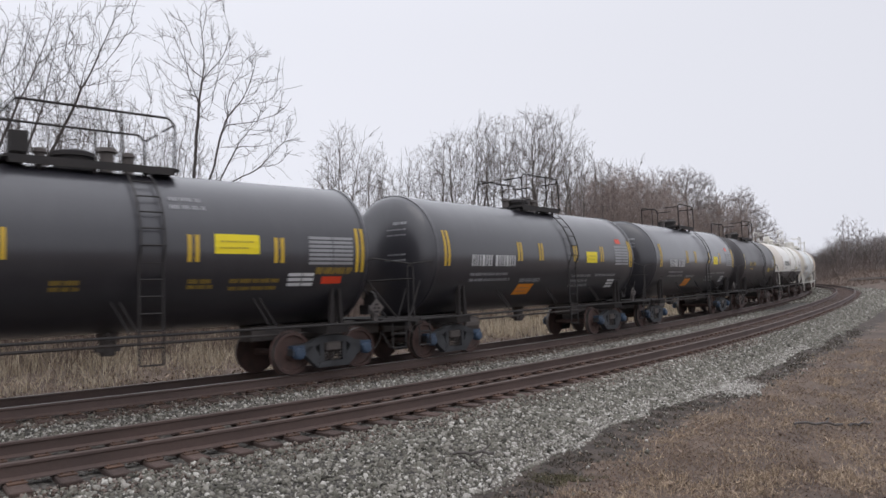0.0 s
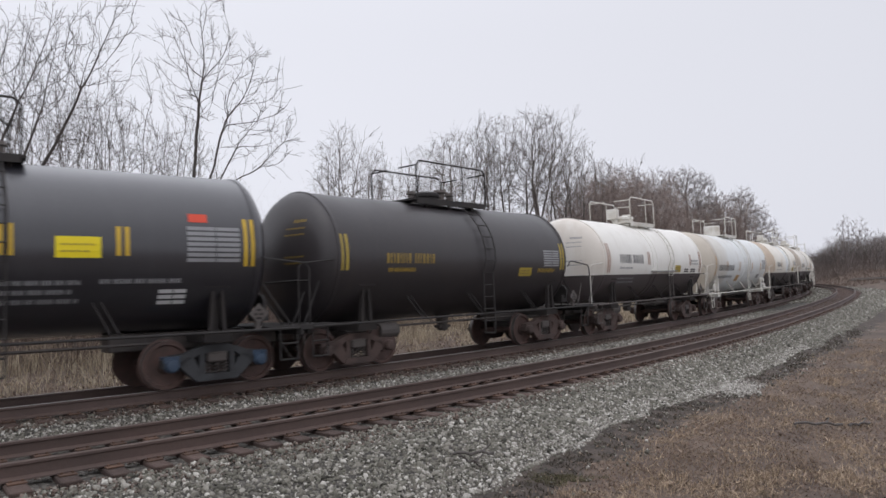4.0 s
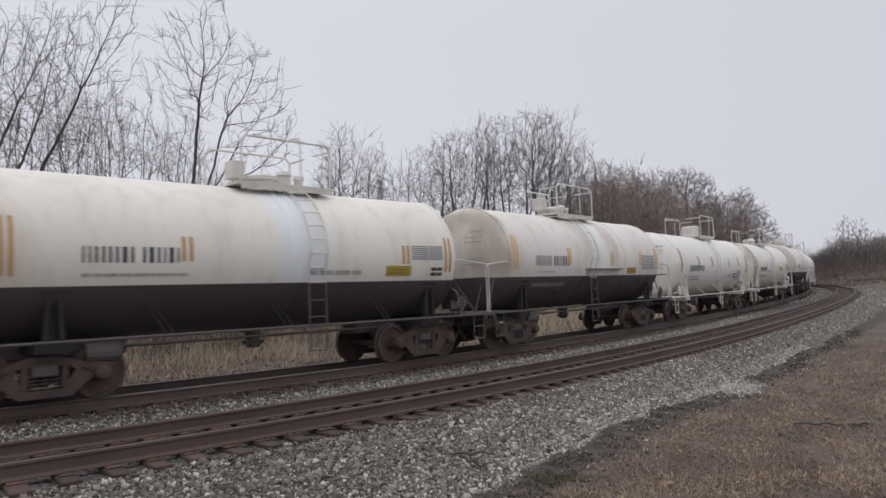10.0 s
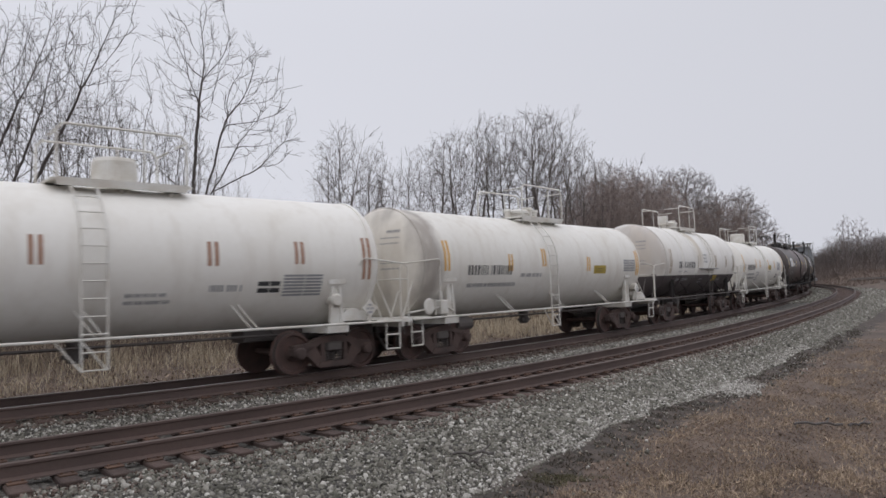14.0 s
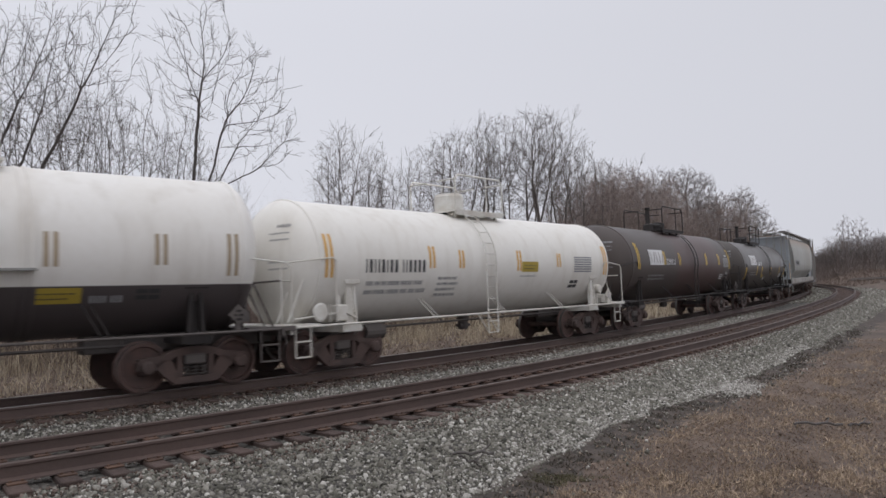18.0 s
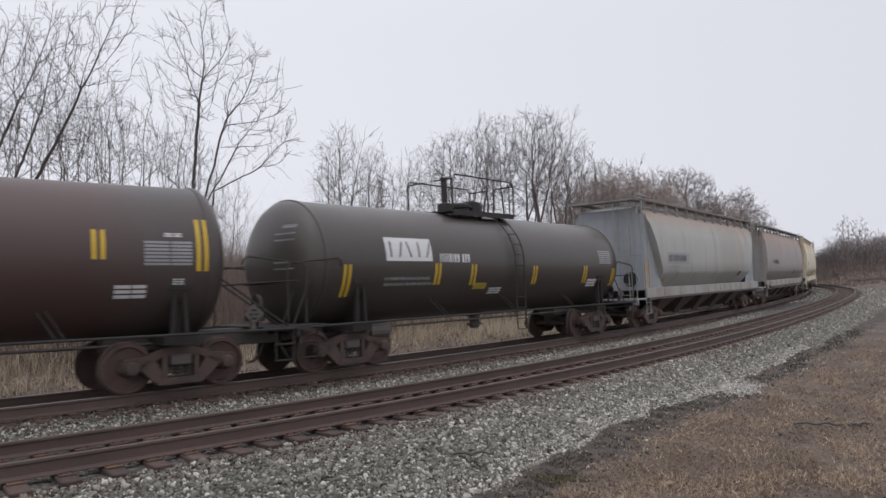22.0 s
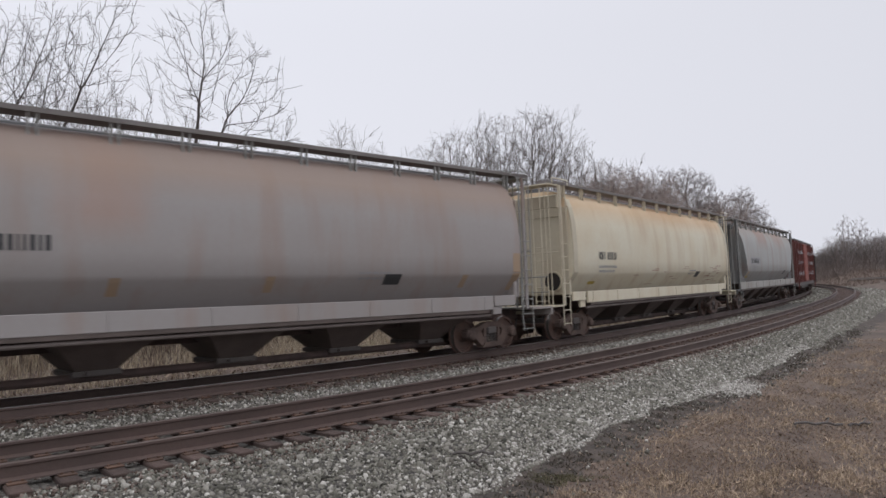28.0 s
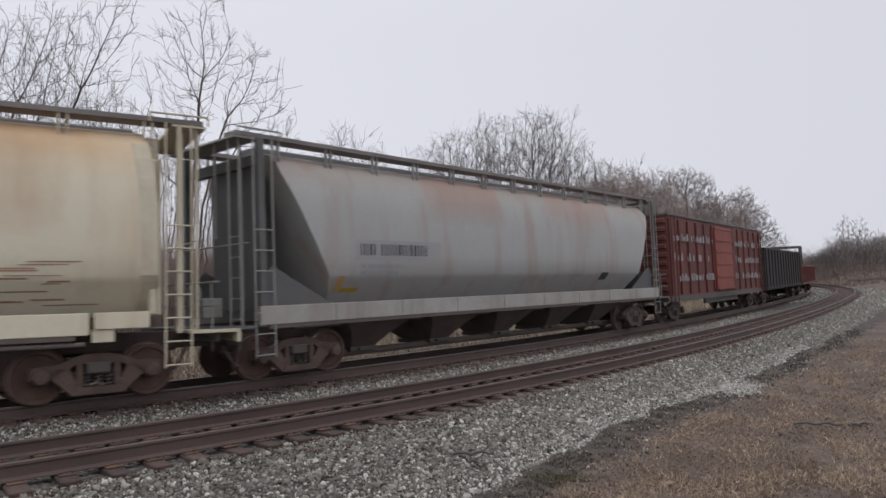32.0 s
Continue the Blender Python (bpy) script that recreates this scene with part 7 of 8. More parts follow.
for px, away, top, mesh, turn in (
        (328, 25, 6, T_MAIN, 0), (-150, 24, 22, T_LEAN, 0), (-67, 24.5, -22, T_LEAN, 12), (-75, 27, 40, T_LEAN2, -6), (-190, 26, 10, T_LEAN2, 5), (-60, 29, 70, T_SLIM, 40),
        (20, 28, 110, T_SLIM2, 0), (62, 30, 150, T_SLIM, 10), (112, 29, 90, T_SLIM, 120), (165, 31, 150, T_SLIM2, 60), (185, 28, 120, T_SLIM, 200), (228, 30, 130, T_SLIM2, -20),
        (285, 31, 190, T_SLIM2, 20), (318, 28, 230, T_SLIM, 60), (130, 34, 190, T_SLIM2, 170), (-20, 33, 160, T_SLIM, 95), (240, 35, 230, T_SLIM2, 15),
        (40, 33, 210, T_SLIM2, 200), (300, 29, 250, T_SLIM2, 140), (395, 33, 318, T_SLIM2, 30), (380, 36, 322, T_SLIM, 75), (412, 36, 340, T_SLIM2, 80),
        (-10, 31, 130, T_SLIM2, 15), (75, 35, 170, T_SLIM2, 50), (120, 31, 165, T_SLIM2, 330), 
        (158, 36, 190, T_SLIM2, 290), (196, 30, 170, T_SLIM2, 125), (248, 31, 170, T_SLIM2, 215), (300, 36, 215, T_SLIM2, 35), 
        (338, 35, 240, T_SLIM2, 95), (358, 33, 260, T_SLIM, 225), (372, 34, 285, T_SLIM2, 305)):
    plant(mesh, (px - 784) / FOCAL, away, 2.7 + (474 - top) / FOCAL * away, NEAR if mesh in (T_MAIN, T_LEAN, T_LEAN2) else "slender bare sapling among the brush", turn, group="trees behind the tracks")

MID = "bare spreading tree in a winter hedgerow beyond the line"


def fan(seed, count, wide, low, high):
    """Stems that spread from one base, and the domes of twigs that they carry."""
    r = random.Random(seed)
    lines, domes = [], []
    for k in range(count):
        a, q = 6.283 * k / count + r.uniform(-0.5, 0.5), (0.15 if k == 0 else 1.0) * wide * r.uniform(0.4, 0.75)
        top = low + (high - low) * r.uniform(0.3, 0.5)
        lines.append(((0.1 * k, 0.05 * k, -0.2), (q * 0.45 * math.cos(a), q * 0.45 * math.sin(a), top * 0.55), (q * math.cos(a), q * math.sin(a), top)))
        h = (high - low) * r.uniform(0.36, 0.5)
        domes.append((q * math.cos(a) * 1.15, q * math.sin(a) * 1.15, high - h, wide * r.uniform(0.5, 0.7), wide * r.uniform(0.5, 0.7), h))
    return lines, domes


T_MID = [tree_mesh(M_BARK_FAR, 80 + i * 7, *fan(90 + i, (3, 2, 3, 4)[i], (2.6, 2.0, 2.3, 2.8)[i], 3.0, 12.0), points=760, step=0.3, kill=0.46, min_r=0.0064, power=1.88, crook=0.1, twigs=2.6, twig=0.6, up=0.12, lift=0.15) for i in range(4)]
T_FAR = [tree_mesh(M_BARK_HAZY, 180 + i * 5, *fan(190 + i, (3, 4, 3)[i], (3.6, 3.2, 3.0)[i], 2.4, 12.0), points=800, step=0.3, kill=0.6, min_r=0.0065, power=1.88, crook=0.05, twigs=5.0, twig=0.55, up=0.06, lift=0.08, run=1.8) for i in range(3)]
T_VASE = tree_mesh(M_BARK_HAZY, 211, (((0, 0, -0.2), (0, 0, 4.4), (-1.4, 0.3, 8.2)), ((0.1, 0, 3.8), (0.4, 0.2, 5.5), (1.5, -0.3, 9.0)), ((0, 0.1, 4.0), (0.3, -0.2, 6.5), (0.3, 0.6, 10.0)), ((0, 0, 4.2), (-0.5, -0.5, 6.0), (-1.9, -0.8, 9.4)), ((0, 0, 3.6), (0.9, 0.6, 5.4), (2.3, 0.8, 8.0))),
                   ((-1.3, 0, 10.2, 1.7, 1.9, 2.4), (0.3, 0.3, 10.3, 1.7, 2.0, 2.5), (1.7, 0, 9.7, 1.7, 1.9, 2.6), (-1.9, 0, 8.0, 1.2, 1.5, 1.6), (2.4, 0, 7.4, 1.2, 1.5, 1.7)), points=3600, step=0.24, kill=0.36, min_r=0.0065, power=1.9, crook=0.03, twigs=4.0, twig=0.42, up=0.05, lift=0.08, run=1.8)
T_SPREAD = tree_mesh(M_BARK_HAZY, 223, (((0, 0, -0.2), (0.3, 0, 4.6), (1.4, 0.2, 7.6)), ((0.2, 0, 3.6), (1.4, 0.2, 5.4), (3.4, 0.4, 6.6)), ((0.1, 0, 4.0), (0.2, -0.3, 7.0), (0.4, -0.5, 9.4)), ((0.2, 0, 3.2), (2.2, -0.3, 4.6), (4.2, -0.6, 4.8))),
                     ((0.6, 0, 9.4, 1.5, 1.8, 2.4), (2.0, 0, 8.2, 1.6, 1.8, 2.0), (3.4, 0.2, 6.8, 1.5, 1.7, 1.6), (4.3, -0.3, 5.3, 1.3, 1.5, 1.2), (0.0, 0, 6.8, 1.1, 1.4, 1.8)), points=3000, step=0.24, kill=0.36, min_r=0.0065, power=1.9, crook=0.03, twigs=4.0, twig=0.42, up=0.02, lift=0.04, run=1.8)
rnd = random.Random(77)
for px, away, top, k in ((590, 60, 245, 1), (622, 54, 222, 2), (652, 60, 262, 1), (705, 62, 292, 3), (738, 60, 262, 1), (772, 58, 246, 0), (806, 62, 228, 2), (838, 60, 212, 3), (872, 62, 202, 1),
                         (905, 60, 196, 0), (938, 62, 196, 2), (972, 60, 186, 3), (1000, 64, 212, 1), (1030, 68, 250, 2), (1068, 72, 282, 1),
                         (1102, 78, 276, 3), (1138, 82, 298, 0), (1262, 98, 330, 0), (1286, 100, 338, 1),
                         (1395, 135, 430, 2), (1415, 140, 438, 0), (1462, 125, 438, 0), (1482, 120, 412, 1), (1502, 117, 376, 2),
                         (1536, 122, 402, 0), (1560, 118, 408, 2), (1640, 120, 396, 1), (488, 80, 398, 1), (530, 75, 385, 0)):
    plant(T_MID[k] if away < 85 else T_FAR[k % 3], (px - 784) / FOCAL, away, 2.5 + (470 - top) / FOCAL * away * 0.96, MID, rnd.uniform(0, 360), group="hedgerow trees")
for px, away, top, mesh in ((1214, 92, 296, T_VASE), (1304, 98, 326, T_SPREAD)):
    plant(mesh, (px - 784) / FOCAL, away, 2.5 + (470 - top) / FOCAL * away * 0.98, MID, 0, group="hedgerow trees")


T_BUSH = [tree_mesh(m, 301 + i * 11, *fan(320 + i, 6, 3.0, 0.6, 9.0), points=900, step=0.28, kill=0.55, min_r=0.005 + 0.003 * i, power=1.9, crook=0.05, twigs=7.0, twig=0.46, up=0.08, lift=0.1, run=1.8) for i, m in enumerate((M_BARK_BRUSH, M_BARK_DIM))]
for px, away, top in ((1030, 70, 320), (1048, 74, 302), (1062, 78, 310), (1078, 72, 315), (1092, 80, 288), (1108, 76, 310), (1122, 84, 300), (1138, 78, 308), (1152, 88, 318), (1168, 82, 338), (1182, 92, 346), (1198, 86, 362),
                      (1215, 94, 372), (1232, 90, 362), (1250, 96, 348), (1268, 94, 342), (1286, 98, 350), (1302, 100, 372), (1322, 102, 404), (1345, 106, 408), (1010, 68, 372), (985, 70, 385), (955, 72, 392), (925, 70, 398), (890, 72, 400),
                      (850, 70, 405), (810, 72, 408), (770, 70, 405), (730, 72, 410), (690, 70, 400), (650, 62, 395), (610, 60, 392), (575, 60, 398)):
    plant(T_BUSH[0], (px - 784) / FOCAL, away, 2.5 + (470 - top) / FOCAL * away * 0.96, "dense brown leafless shrub in the hedgerow", rnd.uniform(0, 360), name="shrub", category="shrub", group="hedgerow shrubs")
for px, away, top in ((1432, 128, 448), (1448, 124, 442), (1464, 122, 434), (1480, 124, 428), (1494, 120, 424), (1510, 124, 428), (1526, 120, 430), (1542, 124, 428), (1558, 121, 422), (1574, 124, 418), (1592, 121, 412), (1612, 124, 415),
                      (1440, 134, 452), (1456, 132, 444), (1472, 130, 436), (1487, 133, 420), (1502, 130, 414), (1518, 133, 418), (1534, 130, 420), (1550, 133, 416), (1566, 130, 412), (1583, 133, 408)):
    plant(T_BUSH[1], (px - 784) / FOCAL, away, 2.5 + (470 - top) / FOCAL * away * 0.96, "hazy grey-brown leafless shrub at the wood's edge", rnd.uniform(0, 360), name="shrub", category="shrub", group="woodland shrubs")


# ---- brush, straw and turf ----
def blades(name, x, y, z, h, w, lean, material, label, category, seed):
    """Upright tapering blades as triangles pairs."""
    r = np.random.RandomState(seed)
    n = len(x)
    a = r.uniform(0, 6.28, n)
    la, ll = r.uniform(0, 6.28, n), lean * np.abs(r.normal(0, 1, n))
    dx, dy = np.cos(a) * w / 2, np.sin(a) * w / 2
    mx, my = np.cos(la) * ll * h * 0.4, np.sin(la) * ll * h * 0.4
    tx, ty = np.cos(la) * ll * h, np.sin(la) * ll * h
    co = np.stack([np.stack([x - dx, y - dy, z], -1), np.stack([x + dx, y + dy, z], -1),
                   np.stack([x + mx + dx * 0.7, y + my + dy * 0.7, z + h * 0.55], -1), np.stack([x + mx - dx * 0.7, y + my - dy * 0.7, z + h * 0.55], -1),
                   np.stack([x + tx + dx * 0.15, y + ty + dy * 0.15, z + h], -1), np.stack([x + tx - dx * 0.15, y + ty - dy * 0.15, z + h], -1)], 1).reshape(-1, 3)
    k = (np.arange(n) * 6)[:, None, None]
    loops = (np.array([[0, 1, 2, 3], [3, 2, 4, 5]])[None] + k).ravel()
    return tagged(quick_mesh(name, co, loops, 4, material), label, category, kind="stuff")


def line_places(sv, lv):
    h = np.interp(sv, S_ALL, H_ALL)
    return np.interp(sv, S_ALL, X_ALL) - lv * np.cos(h), np.interp(sv, S_ALL, Y_ALL) + lv * np.sin(h)


MOSS = (1.49, 9.31)
STICKS = ((0.12, 9.62, 0.7, 9.78), (0.2, 9.56, 0.5, 9.2))


def build_plants():
    r = np.random.RandomState(31)
    n = 95000
    sv, lv = -14 + 54 * r.uniform(0, 1, n), 7.6 + 7.0 * r.uniform(0, 1, n)
    x, y = line_places(sv, lv)
    clump = rough_field(x, y, 1.7, 8) + 0.5 * rough_field(x, y, 0.5, 18) + 0.3
    keep = r.uniform(-0.2, 1.0, n) < clump
    x, y, lv, clump = x[keep], y[keep], lv[keep], clump[keep]
    n = len(x)
    tall = np.clip((lv - 7.8) / 2.6, 0.15, 1.0)
    blades("straw_grass", x, y, ground_z(x, y) - 0.03, r.uniform(0.25, 0.95, n) * np.clip(0.45 + clump, 0.3, 1.3) * tall, r.uniform(0.006, 0.016, n), 0.85, M_STRAW, "tall pale dry grass behind the train", "grass", 32)
    n = 11000
    sv, lv = -14 + 60 * r.uniform(0, 1, n), 6.3 + 4.2 * r.uniform(0, 1, n)
    x, y = line_places(sv, lv)
    z = np.maximum(ground_z(x, y), np.where(lv < 7.6, ballast_z(lv, sv), -9))
    blades("leaf_litter", x, y, z + 0.005, r.uniform(0.03, 0.08, n), r.uniform(0.03, 0.09, n), 1.3, M_LEAF, "brown leaf litter on the far verge", "leaves", 39)
    n = 16000
    sv, lv = 20 + 70 * r.uniform(0, 1, n), 7.6 + 9 * r.uniform(0, 1, n)
    x, y = line_places(sv, lv)
    blades("far_straw_grass", x, y, ground_z(x, y) - 0.03, r.uniform(0.2, 0.7, n), r.uniform(0.025, 0.05, n), 0.5, M_STRAW, "tall pale dry grass along the far verge", "grass", 33)
    # brown brush below the trees
    n = 30000
    sv, lv = -18 + 64 * r.uniform(0, 1, n), 10.5 + 16 * r.uniform(0, 1, n)
    x, y = line_places(sv, lv)
    blades("brush", x, y, ground_z(x, y) - 0.05, (0.5 + 3.6 * r.uniform(0, 1, n) ** 1.3) * np.clip(0.8 + 0.7 * rough_field(x, y, 5, 4), 0.4, 1.35), r.uniform(0.01, 0.024, n), 0.5, M_TWIG, "tangled brown winter brush behind the tracks", "brush", 34)
    n = 90000
    sv, lv = -24 + 80 * r.uniform(0, 1, n), 11.5 + 13 * r.uniform(0, 1, n)
    x, y = line_places(sv, lv)
    tall = 1.0 + 4.8 * r.uniform(0, 1, n) ** 2.2
    blades("thicket", x, y, ground_z(x, y) - 0.05, tall * np.clip(0.85 + 0.6 * rough_field(x, y, 4, 64), 0.4, 1.3), r.uniform(0.006, 0.016, n), 0.4, M_THICKET, "dense pinkish-brown stems of winter undergrowth", "brush", 61)
    n = 26000
    y = r.uniform(36, 75, n)
    x = y * r.uniform(-0.95, -0.12, n)
    blades("back_brush", x, y, ground_z(x, y) - 0.05, (0.6 + 4.4 * r.uniform(0, 1, n) ** 1.8) * np.clip(0.8 + 0.6 * rough_field(x, y, 7, 65), 0.3, 1.3), r.uniform(0.02, 0.05, n), 0.45, M_TWIG, "brown brush in the field behind the trees", "brush", 62)
    n = 60000
    y = r.uniform(46, 112, n)
    x = y * r.uniform(-0.24, 0.5, n)
    lf, _ = beside(x, y)
    keep = lf > 10
    x, y = x[keep], y[keep]
    n = len(x)
    # the thicket stands highest where the hedgerow bends
    bank = np.interp(x / y, [-0.24, -0.02, 0.1, 0.2, 0.28, 0.33, 0.42, 0.5], [0.55, 0.55, 0.75, 1.15, 1.5, 1.35, 1.1, 0.7])
    blades("far_brush", x, y, ground_z(x, y) - 0.05, r.uniform(0.7, 5.5, n) * bank * np.clip(0.7 + 0.8 * rough_field(x, y, 7, 14), 0.25, 1.3), r.uniform(0.025, 0.06, n), 0.45, M_TWIG, "dense brown thicket below the hedgerow trees", "brush", 35)
    n = 9000
    y = r.uniform(96, 124, n)
    x = y * r.uniform(0.5, 0.74, n)
    lf, _ = beside(x, y)
    keep = lf < -5
    x, y = x[keep], y[keep]
    n = len(x)
    blades("bank_grass", x, y, ground_z(x, y) - 0.03, r.uniform(0.15, 0.5, n), r.uniform(0.05, 0.1, n), 0.6, M_TWIG, "dry brown grass on the far bank", "grass", 66)
    n = 30000
    y = r.uniform(112, 175, n)
    x = y * r.uniform(0.46, 0.74, n)
    lf, _ = beside(x, y)
    keep = np.abs(lf - 3) > 8
    x, y = x[keep], y[keep]
    n = len(x)
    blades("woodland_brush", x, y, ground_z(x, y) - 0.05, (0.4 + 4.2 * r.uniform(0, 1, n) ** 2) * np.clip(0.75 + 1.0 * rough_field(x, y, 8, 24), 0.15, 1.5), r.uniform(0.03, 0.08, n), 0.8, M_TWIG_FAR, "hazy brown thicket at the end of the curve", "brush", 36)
    # turf on the near side, thinning out over the bare soil
    n = 190000
    d = 6.0 + 26 * r.uniform(0, 1, n) ** 1.7
    az = r.uniform(-0.08, 0.68, n)
    x, y = d * np.sin(az), d * np.cos(az)
    lf, sl = beside(x, y)
    edge = narrowed(sl, lf * 0 - 3.9)
    patchy = rough_field(x, y, 1.3, 6) + 0.6 * rough_field(x, y, 0.35, 16)
    inside = np.clip((edge - 0.45 - lf) / 0.6 - 0.05 + 0.8 * rough_field(x, y, 0.7, 26) + 0.5 * rough_field(x, y, 0.22, 27), 0, 1)
    keep = (r.uniform(0, 1, n) < inside ** 1.5 + 0.04 * (lf < edge)) & (r.uniform(-0.9, 0.6, n) < patchy + 0.2)
    x, y, d, patchy = x[keep], y[keep], d[keep], patchy[keep]
    n = len(x)
    blades("turf", x, y, ground_z(x, y) - 0.01, r.uniform(0.015, 0.055, n) * np.clip(0.9 + 0.7 * patchy, 0.5, 1.6), r.uniform(0.005, 0.012, n) * (1 + d / 25), 1.1, M_BLADE, "short dry brown winter grass beside the tracks", "grass", 37)
    # paler straw tufts stand in patches
    tufts = rough_field(x, y, 1.6, 46) + 0.5 * rough_field(x, y, 0.35, 47) > r.uniform(-0.05, 0.3, n)
    x, y, d = x[tufts], y[tufts], d[tufts]
    n = len(x)
    blades("straw_tufts", x + r.normal(0, 0.02, n), y + r.normal(0, 0.02, n), ground_z(x, y) - 0.01, r.uniform(0.03, 0.1, n), r.uniform(0.004, 0.008, n) * (1 + d / 22), 1.2, M_TUFT, "pale straw tufts in the worn turf", "grass", 48)
    # matted dead grass lies under it
    n = 130000
    d = 6.0 + 24 * r.uniform(0, 1, n) ** 1.6
    az = r.uniform(-0.08, 0.68, n)
    x, y = d * np.sin(az), d * np.cos(az)
    lf, sl = beside(x, y)
    edge = narrowed(sl, lf * 0 - 3.9)
    keep = r.uniform(0, 1, n) < np.clip((edge - 0.2 - lf) / 0.7 + 0.6 * rough_field(x, y, 0.5, 51), 0, 1) * np.clip(0.75 + 0.6 * rough_field(x, y, 1.1, 52), 0.2, 1)
    x, y, d = x[keep], y[keep], d[keep]
    n = len(x)
    blades("thatch", x, y, ground_z(x, y) + 0.004, r.uniform(0.008, 0.025, n), r.uniform(0.008, 0.02, n) * (1 + d / 30), 2.2, M_THATCH, "matted brown dead grass on the ground", "grass", 53)
    # dark dead weeds along the foot of the stones
    n = 16000
    sv = -8 + 40 * r.uniform(0, 1, n) ** 1.2
    off = narrowed(sv, sv * 0 - 3.9) - 0.02 - 0.55 * r.uniform(0, 1, n) ** 1.4
    h = np.interp(sv, S_ALL, H_ALL)
    x, y = np.interp(sv, S_ALL, X_ALL) - off * np.cos(h), np.interp(sv, S_ALL, Y_ALL) + off * np.sin(h)
    keep = rough_field(x, y, 0.9, 54) + 0.5 * rough_field(x, y, 0.3, 55) > -0.12
    x, y = x[keep], y[keep]
    n = len(x)
    blades("dead_weeds", x, y, ground_z(x, y) + 0.01, r.uniform(0.015, 0.06, n), r.uniform(0.008, 0.02, n), 1.2, M_WEED, "dark dead weeds on the soil beside the stones", "weeds", 56)
    n = 2600
    d = 6.0 + 20 * r.uniform(0, 1, n) ** 1.5
    az = r.uniform(0.0, 0.66, n)
    x, y = d * np.sin(az), d * np.cos(az)
    lf, sl = beside(x, y)
    keep = lf < narrowed(sl, lf * 0 - 3.9) + 0.1
    x, y = x[keep], y[keep]
    n = len(x)
    blades("dead_leaves", x, y, ground_z(x, y) + 0.01, r.uniform(0.015, 0.05, n), r.uniform(0.02, 0.06, n), 1.6, M_LEAF, "scattered dead leaves on the turf", "leaves", 38)
    # green moss by the stones
    n = 1700
    a, q = r.uniform(0, 6.28, n), np.sqrt(r.uniform(0, 1, n))
    q = q * (0.75 + 0.25 * np.sin(3 * a + 1.0) + 0.2 * np.sin(7 * a))
    x, y = MOSS[0] + 0.62 * q * np.cos(a), MOSS[1] + 0.3 * q * np.sin(a)
    blades("moss", x, y, ground_z(x, y) + 0.012, r.uniform(0.01, 0.04, n), r.uniform(0.005, 0.012, n), 0.9, M_MOSS, "small patch of dull green moss on bare soil", "moss", 49)


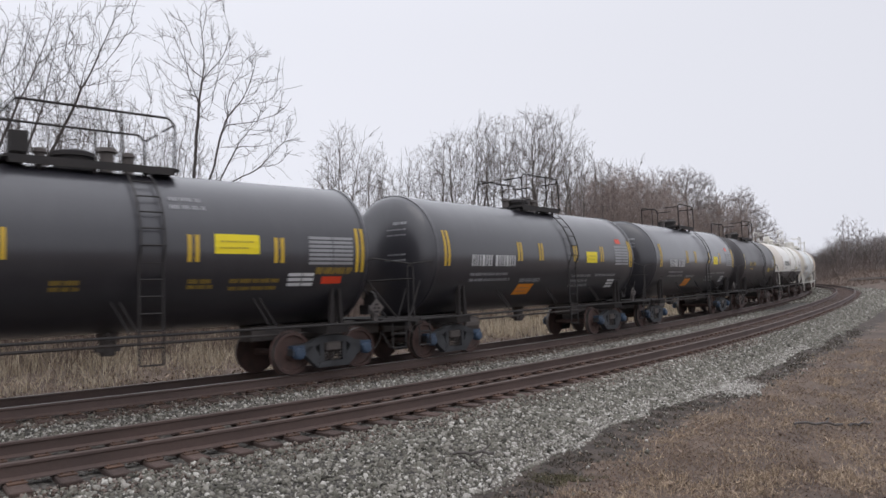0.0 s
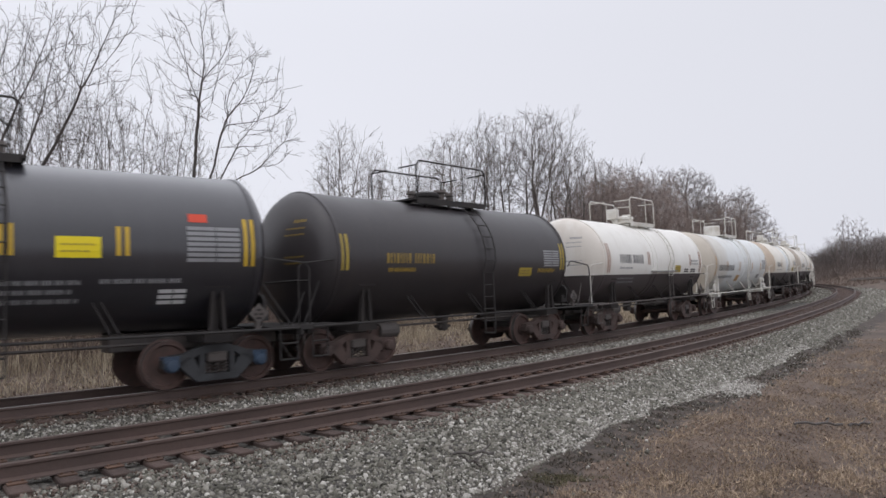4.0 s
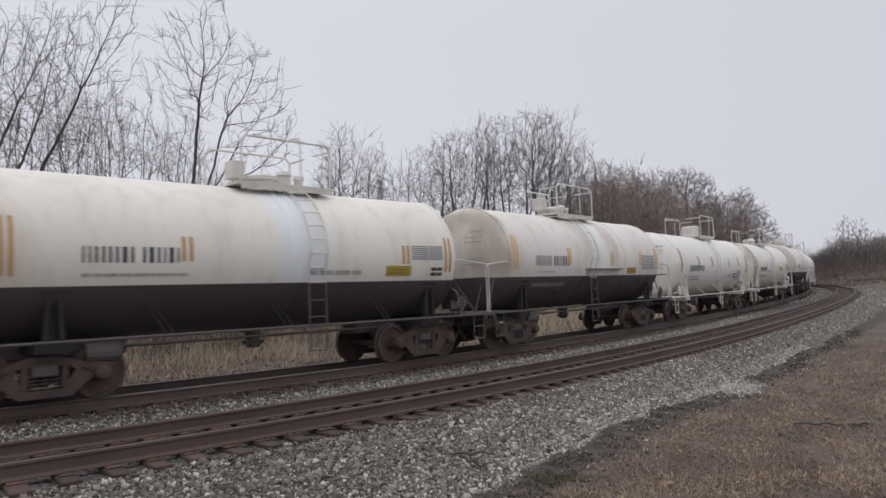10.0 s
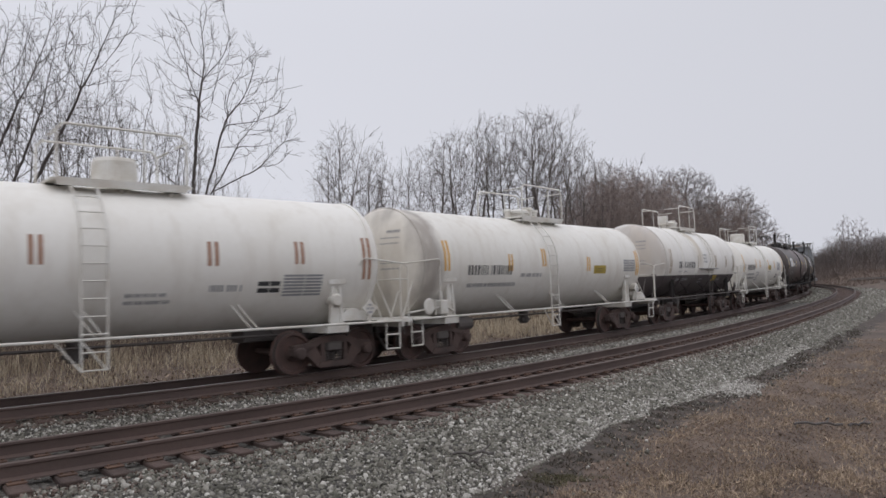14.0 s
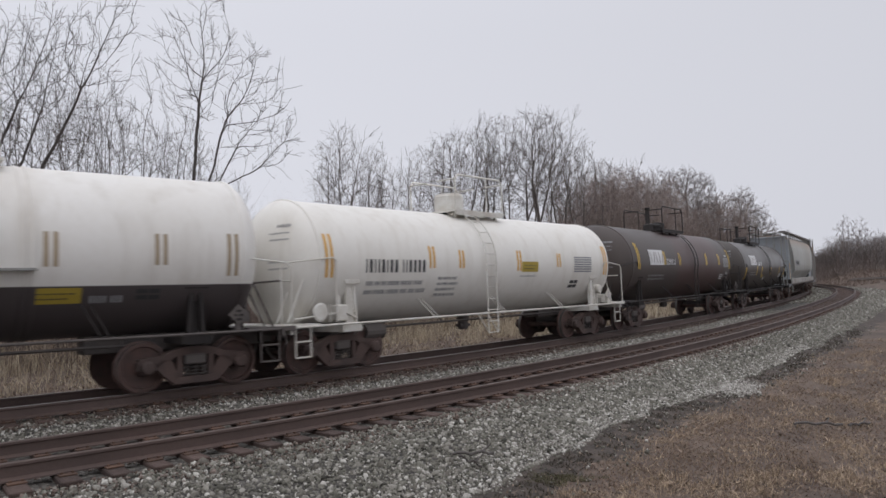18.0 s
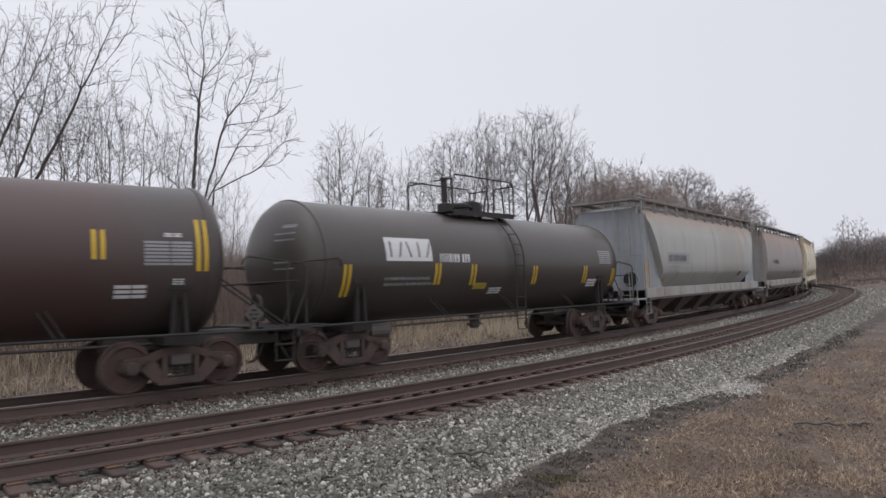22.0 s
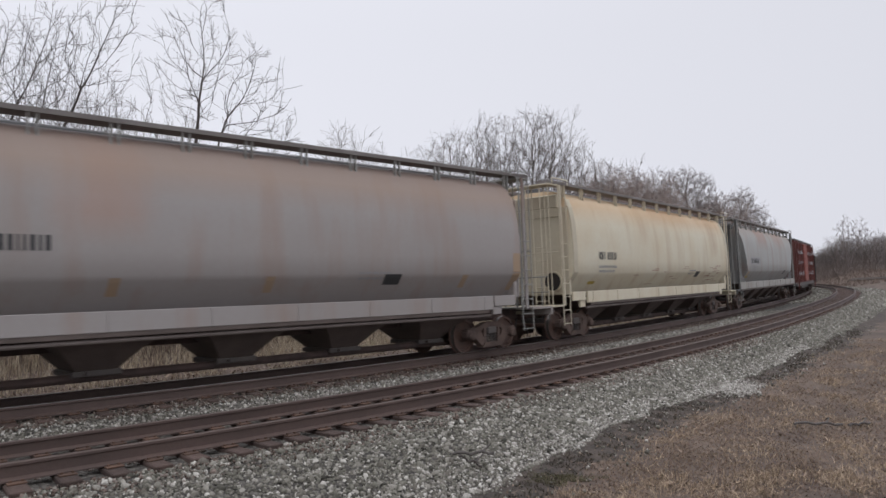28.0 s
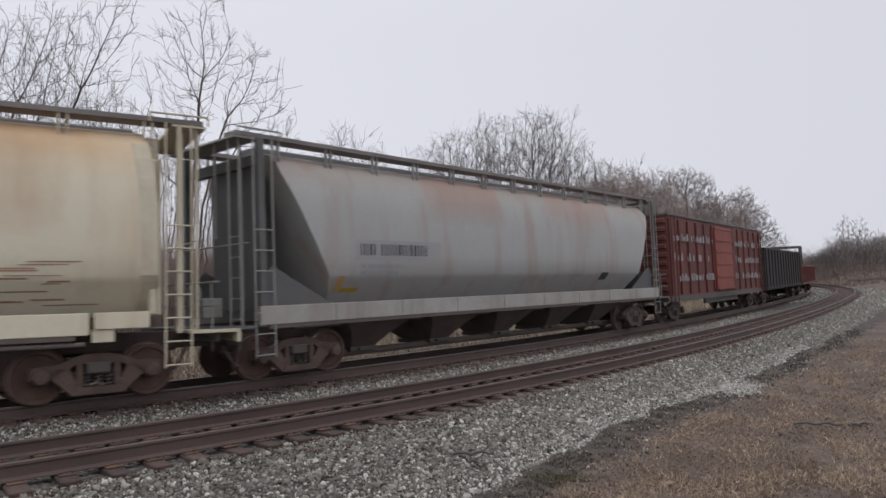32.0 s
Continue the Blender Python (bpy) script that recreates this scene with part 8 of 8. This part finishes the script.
def fallen_branch():
    """A thin dead branch lying on the turf."""
    for label, x0, y0, x1, y1, r0, on_stone in (("thin dark dead branch lying on the dry turf", 6.05, 12.25, 6.85, 12.2, 0.021, 0), ("crooked dead stick with a bent tip on the turf", 6.95, 12.15, 7.4, 12.3, 0.02, 0),
                                                ("broken dark stick lying on the ballast", *STICKS[0], 0.02, 1), ("short dark stick lying on the ballast", *STICKS[1], 0.018, 1)):
        ob = thing("fallen_branch", label, "branch")
        pts = []
        for i in range(8):
            x = x0 + (x1 - x0) * i / 7
            y = y0 + (y1 - y0) * i / 7 + 0.03 * math.sin(i * 1.7 + x0)
            z = ground_at(x, y) + 0.055
            if on_stone:
                lf, sl = beside(np.array([x]), np.array([y]))
                z = max(z, float(ballast_z(lf, sl)[0]) + 0.1)
            pts.append((x, y, z + 0.012 * (i % 3)))
        bm = bmesh.new()
        tube_run(bm, pts, r0, 6)
        part("stem", bm, M_SOOT, ob)
        bm = bmesh.new()
        a = pts[5]
        pipe(bm, [a, (a[0] + 0.1, a[1] + 0.13, a[2] + 0.05), (a[0] + 0.12, a[1] + 0.24, a[2] + 0.02)], r0 * 0.6, 5)
        part("twig", bm, M_SOOT, ob)


build_stones()
build_plants()
fallen_branch()


# ---- the train runs ----
SPEED, GAIN = 7.6129, 0.00869
LEAN = math.degrees(math.atan2(CANT, GAUGE))


def along(s16, t):
    u = t - 16.0
    return s16 - (SPEED * u + GAIN * u * u / 2)


def rail_point(s):
    x, y, h = on_line(s, SPACING + GAUGE / 2)
    return x, y, far_z(s) - CANT / 2, h


def motions():
    times = [i * 0.5 for i in range(65)]
    for car, mid, reach in CARS:
        rows = []
        for t in times:
            s = along(mid, t)
            x0, y0, z0, _ = rail_point(s - reach)
            x1, y1, z1, _ = rail_point(s + reach)
            turn = math.degrees(math.atan2(y1 - y0, x1 - x0))
            pitch = -math.degrees(math.atan2(z1 - z0, 2 * reach))
            rows.append((t, pose((x0 + x1) / 2, (y0 + y1) / 2, (z0 + z1) / 2, 0, 0, turn) @ pose(0, 0, 0, 0, pitch, 0) @ pose(0, 0, 0, -LEAN)))
        walk(car, rows)
    for car, truck, wheels, mid, dx in RIDERS:
        reach = abs(dx)
        rows = []
        for t in times:
            s = along(mid, t)
            x0, y0, _, _ = rail_point(s - reach)
            x1, y1, _, _ = rail_point(s + reach)
            turn = math.degrees(math.atan2(y1 - y0, x1 - x0))
            h = rail_point(s + dx)[3]
            rows.append((t, pose(dx, 0, 0, 0, 0, (90 - math.degrees(h)) - turn)))
        walk(truck, rows)
        # wheels roll while the truck is in view
        seen = [k * 0.09 for k in range(356) if -12 < along(mid + dx, k * 0.09) < 85]
        for w, wx in wheels:
            rows = [(0.0, pose(wx, 0, WHEEL_R))]
            a, last = 0.0, None
            for t in seen:
                s = along(mid + dx, t)
                if last is not None:
                    a += math.degrees((last - s) / WHEEL_R)
                last = s
                if t > 0.05:
                    rows.append((t, pose(wx, 0, WHEEL_R, 0, -a, 0)))
            if rows[-1][0] < 31.95:
                rows.append((32.0, rows[-1][1]))
            walk(w, rows)


motions()
